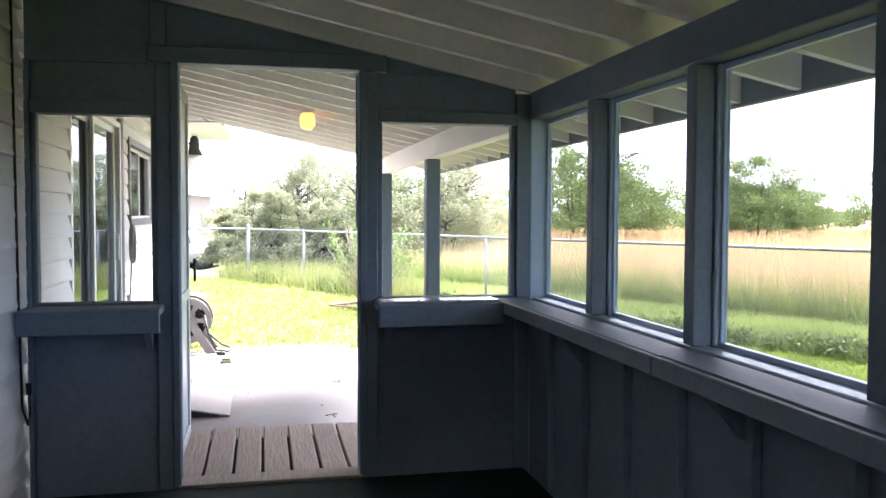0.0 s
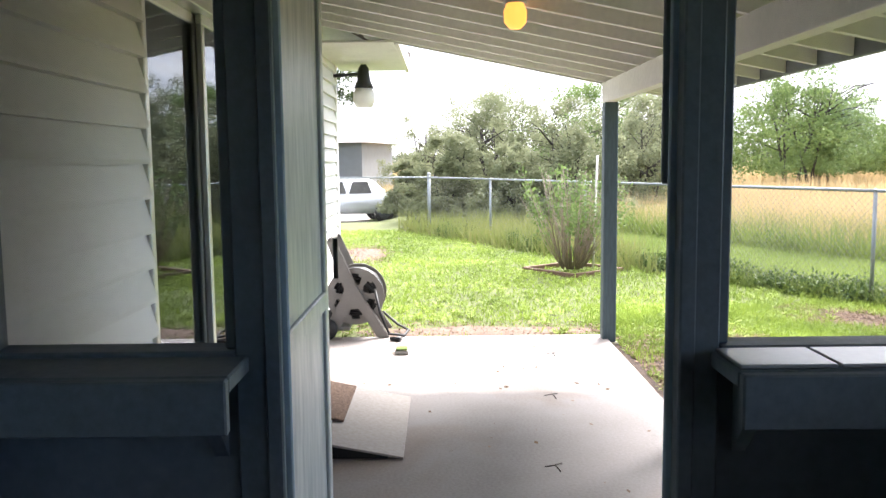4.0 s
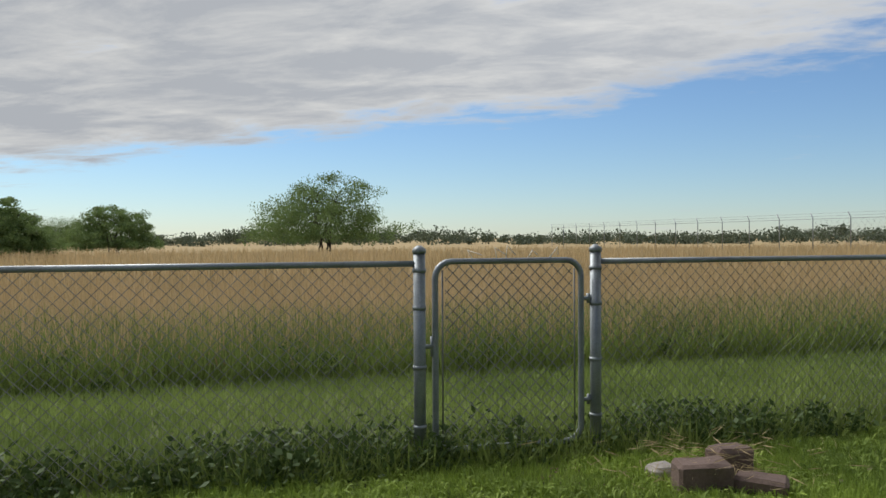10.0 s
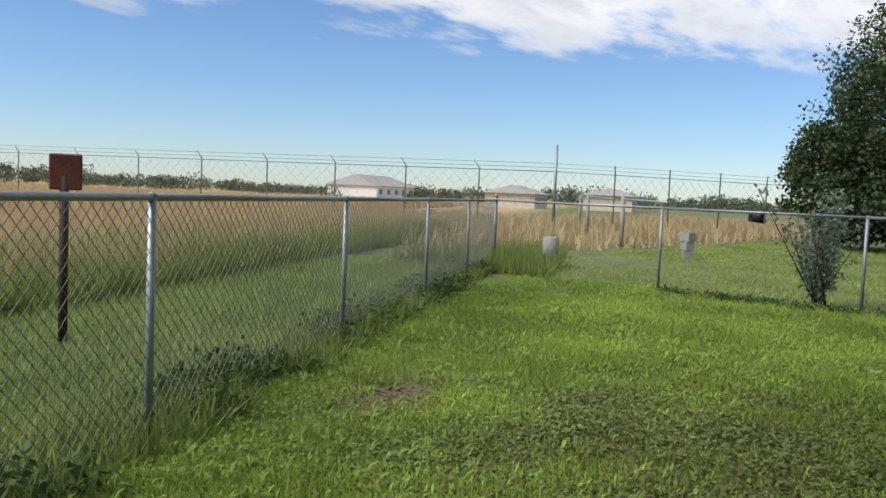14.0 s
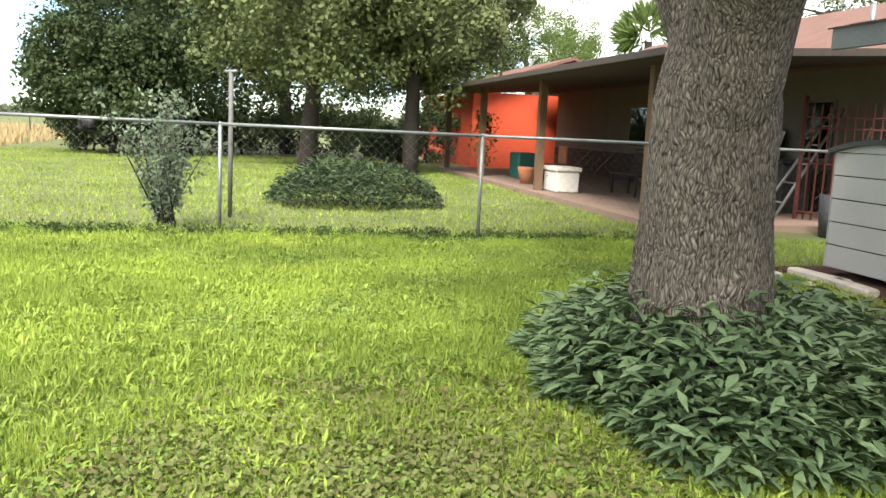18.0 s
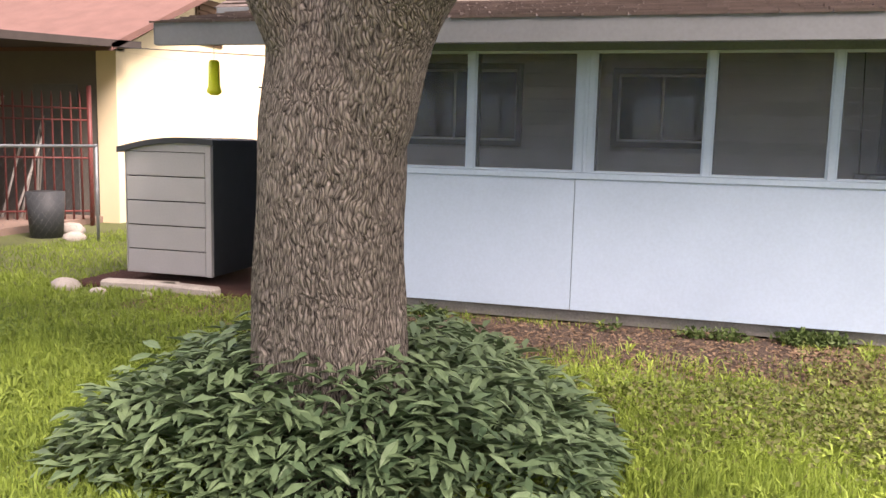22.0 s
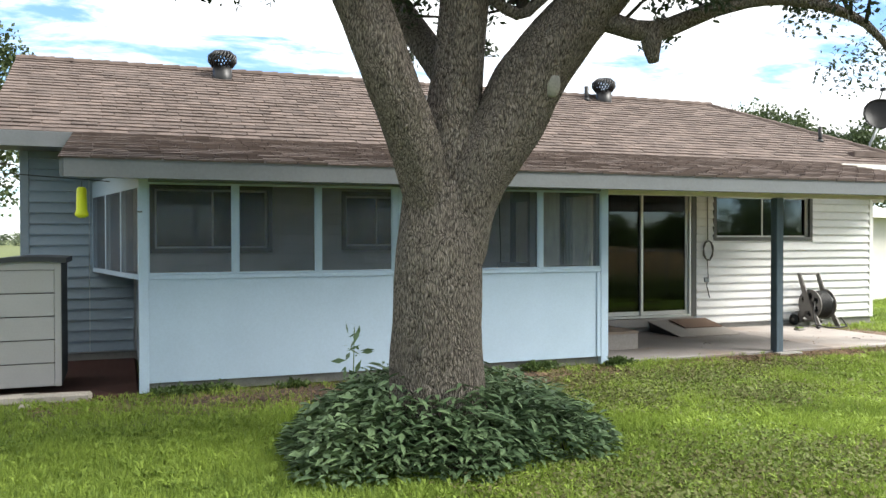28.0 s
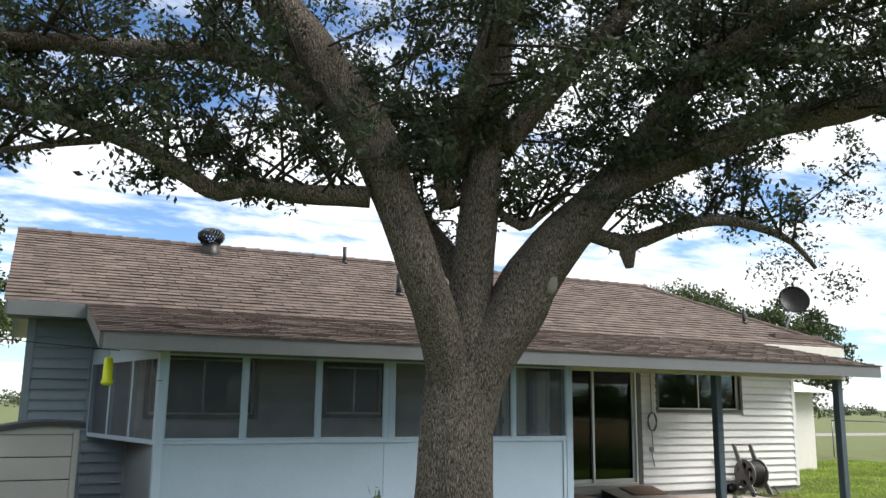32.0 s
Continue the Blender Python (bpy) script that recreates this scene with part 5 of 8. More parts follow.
def lawns():
    def take(n, x0, x1, y0, y1, keep):
        xy = np.c_[rng.uniform(x0, x1, n), rng.uniform(y0, y1, n)]
        return xy[keep(xy)]

    near = take(330000, -9.4, 6.5, -10.5, 0.1, in_yard)
    near = np.r_[near, take(150000, -1.0, 7.0, -6.0, 0.0, in_yard)]
    near = np.r_[near, take(230000, -7.0, 1.6, -9.5, -1.5, in_yard)]
    east = take(150000, 5.0, 17.0, -4.5, 9, in_yard)
    west = take(80000, -30, -9.4, -13, 1.0, lambda p: (p[:, 1] > -5.06 + 0.52 * (p[:, 0] - 3.2)) & (p[:, 1] < 0.2))
    side = take(14000, -9.4, -6.5, 0.1, 8, lambda p: p[:, 0] < -7.0)
    for p, h, w, nm in ((near, 0.078, 0.0046, "near"), (east, 0.05, 0.006, "east"), (west, 0.06, 0.009, "west"), (side, 0.06, 0.007, "side")):
        bare = bare_amount(p) + 0.35 * patch_noise(p, 2.4, 6.0) * (bare_amount(p) > 0)
        weedy = -0.02 + 0.9 * patch_noise(p, 0.55, 3.1) + 0.45 * weed_amount(p)
        keep = (rng.random(len(p)) > bare * 1.15) & ((weedy < 0.25) | (rng.random(len(p)) < 0.85)) & (rng.random(len(p)) > 0.45 * weed_amount(p))
        blades("lawn_grass", p[keep], h * (1 + 0.7 * patch_noise(p[keep], 1.9, 4.0)), w, M["lawn"], rng, 0.9, label="bright green lawn of short uneven blades")
        if nm in ("near", "east"):
            core = p[keep & (rng.random(len(p)) < (0.064 if nm == "near" else 0.10)) & (patch_noise(p, 3.1, 9.0) > -0.22)]
            tufts("lawn_tufts", core, 10, 0.085, 0.0048, M["lawn"], "coarse bright green runners of broad-bladed lawn grass")
        if nm == "near":
            sel = p[(weedy + 0.12 * rng.normal(size=len(p)) > 0.30) & (p[:, 0] < 1.0) & (rng.random(len(p)) > bare * 1.0)]
            n = len(sel)
            base = np.c_[sel, rng.uniform(0.012, 0.062, n)]
            a = spread(rng, n) * np.array([1, 1, 0.9]) * rng.uniform(0.012, 0.032, (n, 1))
            b = np.cross(a, np.array([0, 0, 1.0]) + 0.5 * spread(rng, n)) * 0.42
            tagged(quads("low_weeds", base, a, b, M["weed"], tip=-1), "low broad-leaved weeds among the grass", "weeds", kind="stuff")
            w = weed_amount(p)
            sel = np.repeat(p[rng.random(len(p)) < w * 0.45], 2, 0)
            n = len(sel)
            base = np.c_[sel + rng.normal(size=(n, 2)) * 0.02, rng.uniform(0.015, 0.075, n)]
            a = spread(rng, n) * np.array([1, 1, 0.9]) * rng.uniform(0.014, 0.036, (n, 1))
            b = np.cross(a, np.array([0, 0, 1.0]) + 0.6 * spread(rng, n)) * 0.45
            tagged(quads("broad_weeds", base, a, b, M["broadweed"], tip=-1), "patchy broad-leaved weeds turning brown", "weeds", kind="stuff")
            wall = p[(p[:, 1] > -0.6) & (p[:, 0] < 0.3) & (p[:, 0] > -5)][::6]
            tuft = leaves("wall_weeds", np.c_[wall[:, 0], np.minimum(wall[:, 1] * 0.25 - 0.04, -0.04), np.full(len(wall), 0.05)][patch_noise(wall, 1.7, 2) > 0.1], np.full((patch_noise(wall, 1.7, 2) > 0.1).sum(), 0.07), 12, 0.045, M["darkweed"], None, rng, "small dark weeds at the foot of the wall", 0.8, 0.3)
            tagged(tuft, category="weeds", kind="stuff")
        if nm in ("near", "east"):
            lit = np.r_[p[bare > 0.08], p[weedy > 0.30][::14]]
            n = len(lit)
            base = np.c_[lit, rng.uniform(0.014, 0.034, n)]
            a = spread(rng, n) * np.array([1, 1, 0.4]) * rng.uniform(0.010, 0.042, (n, 1))
            b = np.cross(a, np.array([0, 0, 1.0]) + 0.5 * spread(rng, n)) * 0.36
            tagged(quads("fallen_leaves", base, a, b, M["deadleaf"], tip=-1), "dry brown fallen leaves on bare earth", "leaf litter", kind="stuff")


lawns()


def bare_patches():
    for i, (cx, cy, rx, ry, turn) in enumerate(BARE):
        bm = bmesh.new()
        mid = bm.verts.new((cx, cy, 0.016))
        ring = []
        for k in range(40):
            t = 2 * math.pi * k / 40
            r = 1 + 0.35 * noise.noise((math.cos(t) * 1.7 + i * 9, math.sin(t) * 1.7, 4))
            u, v = rx * r * math.cos(t), ry * r * math.sin(t)
            x, y = cx + u * math.cos(turn) - v * math.sin(turn), cy + u * math.sin(turn) + v * math.cos(turn)
            ring.append((bm.verts.new((cx + (x - cx) * 0.6, cy + (y - cy) * 0.6, 0.018)), bm.verts.new((x, y, -0.012))))
        for k in range(40):
            a, b = ring[k], ring[(k + 1) % 40]
            bm.faces.new((mid, a[0], b[0]))
            bm.faces.new((a[0], a[1], b[1], b[0]))
        ob = part("bare_earth", bm, M["leaflitter"] if i in (3, 4) else M["dirt"], smooth=True)
        tagged(ob, "patch of bare reddish earth and litter in the lawn", "bare earth", group="bare patches", kind="structure")


bare_patches()


def field():
    """The rough strip beyond the fence and the tall tan grass past it."""
    d = np.array([0.887, 0.461])     # along the fence, eastward
    nrm = np.array([0.461, -0.887])  # away from the yard
    o = np.array([3.2, -5.06])

    def at(n, s0, s1, t0, t1, power=1.0):
        s = rng.uniform(s0, s1, n)
        t = t0 + (t1 - t0) * rng.random(n) ** power
        return o + s[:, None] * d + t[:, None] * nrm

    strip = at(110000, -15, 15, 0.15, 3.3)
    blades("mown_strip_grass", strip, 0.13, 0.008, M["strip"], rng, 0.9, label="rough green grass strip beyond the fence")
    weeds = at(26000, -15, 15, -0.22, 0.45)
    weeds = weeds[patch_noise(weeds, 0.9, 8) > -0.15]
    blades("fence_weeds", weeds, 0.24, 0.008, M["tall"], rng, 0.9, label="dark green weeds along the foot of the fence")
    blades("tall_grass", at(80000, -26, 22, 3.0, 6.5, 1.3), 0.55, 0.009, M["tall"], rng, 0.85, label="tall green grass at the edge of the field")
    blades("dry_grass", at(130000, -34, 30, 3.5, 16, 1.3), 0.76, 0.0075, M["dry"], rng, 0.85, label="tall dry tan grass of the field")
    blades("dry_grass", at(80000, -85, 80, 14, 65, 1.4), 0.75, 0.035, M["dry"], rng, 0.5, label="far dry tan grass of the field")
    corner = np.c_[rng.uniform(-14, -9.0, 9000), rng.uniform(-13.5, -10, 9000)]
    corner = corner[corner[:, 1] < -5.06 + 0.52 * (corner[:, 0] - 3.2) + 1.3]
    blades("corner_grass", corner, 0.40, 0.012, M["tall"], rng, 0.8, label="tall green grass in the fence corner")
    far = np.c_[rng.uniform(-60, -13, 14000), rng.uniform(-30, -13.5, 14000)]
    blades("dry_grass", far, 0.5, 0.03, M["dry"], rng, 0.6, label="dry tan grass beyond the side fence")
    # leafy weeds in clumps along the wire and where the tall grass begins
    for s0, s1, t0, t1, n, hh, nm in ((-14, 14, -0.16, 0.32, 900, 0.14, "fence_brush"), (-16, 16, 3.0, 4.4, 320, 0.26, "verge_weeds")):
        c = at(n, s0, s1, t0, t1)
        c = c[patch_noise(c, 0.8, 5) > (-0.3 if t0 < 1 else -0.12)]
        wd = leaves(nm, np.c_[c, rng.uniform(0.03, hh, len(c))], rng.uniform(0.10, 0.24, len(c)), 60, 0.05, M["darkweed"], None, rng, "dark leafy weeds along the fence" if t0 < 1 else "dark leafy weeds at the edge of the field", 0.8, 0.3)
        tagged(wd, category="weeds", kind="stuff")
    side = np.c_[-8.95 + rng.normal(size=240) * 0.10, rng.uniform(-8.2, -0.2, 240)]
    wd = leaves("fence_brush", np.c_[side, rng.uniform(0.02, 0.07, 240)], rng.uniform(0.06, 0.13, 240), 40, 0.04, M["darkweed"], None, rng, "dark weeds along the foot of the side fence", 0.7, 0.3)
    tagged(wd, category="weeds", kind="stuff")
    e = np.c_[rng.uniform(9, 17, 9000), rng.uniform(-1.5, 3, 9000)]
    dist = (e[:, 1] - (-5.06 + 0.52 * (e[:, 0] - 3.2)))
    blades("tall_grass", e[(dist > -2.2) & (dist < 0.5)], 0.5, 0.012, M["brushgrass"], rng, 0.6, label="pale tall grass along the fence corner")


M["brushgrass"] = leafy("pale_tall_grass", (0.27, 0.27, 0.10), (0.15, 0.19, 0.06))
field()


# ---- fences ----
def chain_link(parent, a, b, z0, z1, pitch=0.075, r=0.0016):
    """Diagonal wires both ways between two posts, as one part."""
    a, b = Vector(a), Vector(b)
    L, H = (b - a).length, z1 - z0
    d = (b - a).normalized()
    n = Vector((d.y, -d.x, 0))
    vs, fs = [], []
    for sgn in (1, -1):
        s = -H + (pitch * 0.3)
        while s < L:
            lo, hi = max(s, 0.0), min(s + H, L)
            if hi > lo + 0.01:
                za, zb = (lo - s), (hi - s)
                if sgn < 0:
                    za, zb = H - za, H - zb
                p, q = a + d * lo + Vector((0, 0, z0 + za)), a + d * hi + Vector((0, 0, z0 + zb))
                u = (q - p).normalized()
                w = u.cross(n) * r
                m = n * r * sgn
                o = len(vs)
                for e in (p, q):
                    vs += [e + m + w, e + m - w, e - m * 0.7]
                fs += [(o, o + 1, o + 4, o + 3), (o + 1, o + 2, o + 5, o + 4), (o + 2, o, o + 3, o + 5)]
            s += pitch
    me = bpy.data.meshes.new("chain_link")
    me.from_pydata([tuple(v) for v in vs], [], fs)
    return tagged(link("chain_link", me, M["wire"], parent, "woven galvanised wire mesh", True), kind="stuff")


def post(parent, x, y, h, r, name="post"):
    p = mesh_of(name, [tube([(x, y, -0.1), (x, y, h)], r, 10)], M["galv"], parent)
    mesh_of("cap", [tube([(x, y, h), (x, y, h + r * 0.7), (x, y, h + r * 1.3)], [r * 1.15, r * 1.1, r * 0.35], 10)], M["galv"], p)
    return p


def fence_run(pts, label, top=1.21, link_from=0, thick=(), rails=True):
    f = tagged(empty("chain_link_fence", (pts[0][0], pts[0][1], 0)), label, "fence")
    for i, (x, y) in enumerate(pts):
        r = 0.036 if i in thick else 0.021
        post(f, x, y, top + (0.06 if i in thick else 0.0), r)
    for i, (p, q) in enumerate(zip(pts, pts[1:])):
        rod("top_rail", (*p, top), (*q, top), 0.019, M["galv"], f)
        chain_link(f, (*p, 0), (*q, 0), 0.03, top - 0.01, 0.075 if abs(p[0] - 1) < 9 else 0.11, 0.0021 if abs(p[0] - 1) < 9 else 0.0008)
    return f


def F(x):
    return (x, fence_y(x))


fence_run([(16.3, 1.75), F(14.0), F(11.4), F(8.9), F(7.0), F(5.25), F(3.165)], "chain-link fence along the rear of the yard", thick=(0, 6))
fence_run([F(2.157), F(-0.12), F(-2.70), F(-5.4), F(-7.85), (-10.4, -12.14)], "chain-link fence running on toward the far corner", thick=(0, 5))
fence_run([(-10.4, -12.14), (-9.2, -8.34), (-9.02, -5.6), (-8.81, -2.7), (-9.0, 0.15), (-8.9, 2.68)], "chain-link fence between the two gardens", thick=(6,))
fence_run([(16.3, 1.75), (16.9, 4.6), (17.5, 7.6), (18.0, 10.5)], "chain-link fence at the east end of the yard")


def gate():
    g = tagged(empty("yard_gate", (*F(2.7), 0)), "round-cornered galvanised chain-link garden gate", "gate")
    a, b = Vector((*F(3.08), 0)), Vector((*F(2.245), 0))
    d = (b - a).normalized()
    z0, z1, r = 0.10, 1.22, 0.10
    L = (b - a).length
    pts = []
    for cx, cz, t0 in ((L - r, z1 - r, 0), (r, z1 - r, 90), (r, z0 + r, 180), (L - r, z0 + r, 270)):
        for k in range(6):
            t = math.radians(t0 + k * 18)
            pts.append(a + d * (cx + r * math.cos(t)) + Vector((0, 0, cz + r * math.sin(t))))
    mesh_of("frame", [tube(pts, 0.019, 10, closed=True)], M["galv"], g, "bent steel tube frame")
    chain_link(g, a + d * 0.06, b - d * 0.06, z0 + 0.03, z1 - 0.02, r=0.0028)
    for s in (0.045, L - 0.045):
        rod("tension_bar", a + d * s + Vector((0, 0, z0 + 0.05)), a + d * s + Vector((0, 0, z1 - 0.05)), 0.005, M["wire"], g)
    for z in (0.35, 0.98):
        p = a + d * L
        mesh_of("hinge", [tube([p + Vector((0, 0, z)), p + d * 0.09 + Vector((0, 0, z))], 0.013, 8), tube([p + d * 0.05 + Vector((0, 0, z - 0.03)), p + d * 0.05 + Vector((0, 0, z + 0.03))], 0.012, 8)], M["galv"], g)
    mesh_of("latch", [tube([a + Vector((0, 0, 0.72)), a - d * 0.12 + Vector((0, 0, 0.72))], 0.014, 8), tube([a - d * 0.02 + Vector((0, 0, 0.66)), a - d * 0.02 + Vector((0, 0, 0.78))], 0.010, 8)], M["galv"], g, "fork latch")
    for k, s in enumerate((0.2, 0.33, 0.38, 0.5, 0.62)):
        p = a + d * s * L / 0.8 + Vector((0, 0, z1 + 0.015))
        mesh_of("wire_twist", [tube([p, p + Vector((0.03 - 0.02 * k, 0.02, 0.05 + 0.015 * (k % 3))), p + d * 0.06 + Vector((0, 0, 0.02))], 0.003, 5)], M["offwhite"], g, "bent tie wire")
    # ties on the gate posts
    for x in (3.165, 2.157):
        for z in (0.25, 0.6, 0.95, 1.17):
            px, py = F(x)
            mesh_of("tension_band", [tube([(px, py, z - 0.012), (px, py, z + 0.012)], 0.041, 10)], M["galv"], g)


gate()

# ---- oak ----
TREE = Vector((-3.19, -3.08, 0))


def trunk_rings(pts, radii, sides=28, ridge=0.10, seed=0.0):
    """A limb with bark furrows: radius moved in and out along the grain."""
    vs, fs = tube(pts, radii, sides)
    n = len(pts)
    for i in range(n):
        c = Vector(pts[i])
        for k in range(sides):
            v = vs[i * sides + k]
            o = v - c
            g = noise.noise((o.normalized().x * 3.4 + seed, o.normalized().y * 3.4, c.z * 0.9)) * 0.6 + noise.noise((o.normalized().x * 9, o.normalized().y * 9, c.z * 2.5 + seed)) * 0.4
            vs[i * sides + k] = c + o * (1 + ridge * g)
    return vs, fs


def smooth_path(pts, radii, step=0.10):
    """Points along a Catmull-Rom curve, with radii."""
    P = [Vector(p) for p in pts]
    P = [P[0] * 2 - P[1]] + P + [P[-1] * 2 - P[-2]]
    out, rad = [], []
    for i in range(1, len(P) - 2):
        a, b, c, d = P[i - 1:i + 3]
        n = max(2, int((c - b).length / step))
        for k in range(n):
            t = k / n
            out.append(0.5 * (2 * b + (c - a) * t + (2 * a - 5 * b + 4 * c - d) * t * t + (3 * b - a - 3 * c + d) * t ** 3))
            rad.append(radii[i - 1] + (radii[i] - radii[i - 1]) * t)
    out.append(P[-2])
    rad.append(radii[-1])
    return out, rad


OAK_LIMBS = [
    ([(-3.21, -3.08, -0.1), (-3.21, -3.08, 0.35), (-3.22, -3.08, 0.9), (-3.21, -3.08, 1.45), (-3.22, -3.06, 1.9)], [0.42, 0.34, 0.31, 0.295, 0.23]),
    ([(-3.2, -3.06, 1.15), (-3.27, -3.108, 1.649), (-3.425, -3.215, 2.128), (-3.644, -3.307, 2.603), (-3.848, -3.225, 3.197), (-4.08, -3.132, 3.765), (-4.463, -2.999, 4.335), (-4.744, -2.886, 4.717), (-4.884, -2.833, 4.956), (-5.335, -2.652, 5.678)], [0.096, 0.166, 0.174, 0.171, 0.174, 0.205, 0.203, 0.179, 0.161, 0.038]),
    ([(-3.18, -3.05, 1.4), (-3.15, -3.06, 1.85), (-3.11, -3.07, 2.3), (-3.05, -3.09, 2.84), (-3, -3.11, 3.44), (-2.96, -3.12, 3.85), (-2.91, -3.14, 4.38), (-2.86, -3.16, 4.87), (-2.81, -3.18, 5.26), (-2.7, -3, 6.4)], [0.12, 0.189, 0.196, 0.177, 0.17, 0.163, 0.16, 0.15, 0.14, 0.043]),
    ([(-3.12, -3.1, 1), (-3.07, -3.1, 1.45), (-3, -3.11, 1.88), (-2.74, -3.19, 2.31), (-2.57, -3.25, 2.66), (-2.31, -3.34, 3.01), (-2.07, -3.43, 3.28), (-1.81, -3.52, 3.6), (-1.56, -3.61, 3.93), (-1.29, -3.7, 4.38), (-1.02, -3.8, 4.72), (-0.69, -3.91, 5.09), (-0.42, -4, 5.45), (0.13, -4.2, 6.2)], [0.1, 0.2, 0.24, 0.255, 0.245, 0.21, 0.177, 0.157, 0.141, 0.128, 0.12, 0.111, 0.105, 0.03]),
    ([(-4.046, -3.17, 3.197), (-4.281, -3.095, 3.197), (-4.573, -2.991, 3.197), (-4.911, -2.866, 3.245), (-5.155, -2.781, 3.188), (-5.324, -2.721, 3.264), (-5.662, -2.591, 3.493), (-5.954, -2.481, 3.617), (-6.369, -2.33, 3.752), (-6.767, -2.179, 3.85), (-7.821, -1.99, 4.065)], [0.09, 0.085, 0.08, 0.077, 0.077, 0.073, 0.072, 0.068, 0.06, 0.053, 0.017]),
    ([(-6.03, -2.452, 3.57), (-6.341, -2.344, 3.524), (-6.729, -2.195, 3.451), (-7.534, -2.002, 3.397)], [0.035, 0.031, 0.025, 0.008]),
    ([(-4.475, -3.007, 3.935), (-4.653, -2.946, 4.144), (-4.954, -2.829, 4.269), (-5.255, -2.721, 4.356), (-5.595, -2.595, 4.357), (-6.01, -2.448, 4.35), (-6.417, -2.299, 4.372), (-6.824, -2.15, 4.365), (-7.918, -1.883, 4.449)], [0.093, 0.089, 0.086, 0.081, 0.078, 0.075, 0.072, 0.064, 0.017]),
    ([(-3.26, -3.02, 3.23), (-3.31, -3, 3.48), (-3.33, -2.99, 3.68), (-3.52, -2.93, 4.03), (-3.76, -2.84, 4.07), (-3.99, -2.76, 4.1)], [0.088, 0.094, 0.095, 0.089, 0.072, 0.047]),
    ([(-2.84, -3.17, 3.76), (-2.62, -3.24, 4.08), (-2.35, -3.34, 4.42), (-2.07, -3.44, 4.76), (-1.81, -3.53, 5.06), (-1.59, -3.6, 5.36), (-1.1, -3.8, 6.1)], [0.117, 0.113, 0.11, 0.103, 0.098, 0.09, 0.024]),
    ([(-1.9, -3.5, 3.47), (-1.44, -3.66, 3.72), (-0.98, -3.82, 3.91), (-0.56, -3.97, 4.12), (-0.13, -4.12, 4.24), (0.3, -4.27, 4.34), (0.68, -4.4, 4.49), (1.8, -4.7, 4.9), (2.8, -4.8, 5.1)], [0.148, 0.148, 0.148, 0.143, 0.138, 0.128, 0.121, 0.074, 0.016]),
    ([(-1.02, -3.8, 4.67), (-0.63, -3.94, 4.75), (-0.2, -4.09, 4.81), (0.24, -4.25, 4.9), (0.72, -4.42, 4.96), (1.8, -4.7, 5.2)], [0.071, 0.069, 0.063, 0.057, 0.048, 0.017]),
    ([(-2.1, -3.43, 3.05), (-1.76, -3.54, 2.98), (-1.37, -3.68, 3.13), (-1.01, -3.81, 3.22), (-0.66, -3.93, 3.18), (-0.32, -4.05, 3.04), (-0.13, -4.12, 2.81)], [0.073, 0.074, 0.058, 0.055, 0.043, 0.031, 0.018]),
    ([(-1.77, -3.54, 2.98), (-1.77, -3.54, 2.87), (-1.76, -3.55, 2.76)], [0.083, 0.068, 0.037]),
    ([(-2.86, -3.16, 3.22), (-2.67, -3.23, 3.09), (-2.53, -3.28, 3.18), (-2.29, -3.36, 3.4)], [0.039, 0.043, 0.04, 0.028]),
    ([(-3, -2.9, 2.6), (-3.12, -2.4, 3.1), (-3.25, -1.9, 3.6), (-3.5, -1.2, 4.3), (-3.7, -0.6, 5)], [0.12, 0.11, 0.1, 0.07, 0.02]),
    ([(-3.3, -3.1, 3.6), (-3.3, -3.8, 4.4), (-3.2, -4.6, 5), (-3.1, -5.6, 5.4), (-2.8, -6.6, 5.6)], [0.12, 0.1, 0.085, 0.06, 0.02]),
    ([(-1.2, -3.75, 4.5), (-1.1, -4.3, 4.7), (-0.8, -4.8, 4.9), (-0.3, -5.2, 5), (0.6, -5.6, 4.9)], [0.1, 0.09, 0.07, 0.05, 0.02]),
    ([(0.45, -5.55, 4.9), (0.62, -5.7, 4.3), (0.64, -5.75, 3.6), (0.6, -5.75, 3.05)], [0.03, 0.022, 0.012, 0.004]),
]


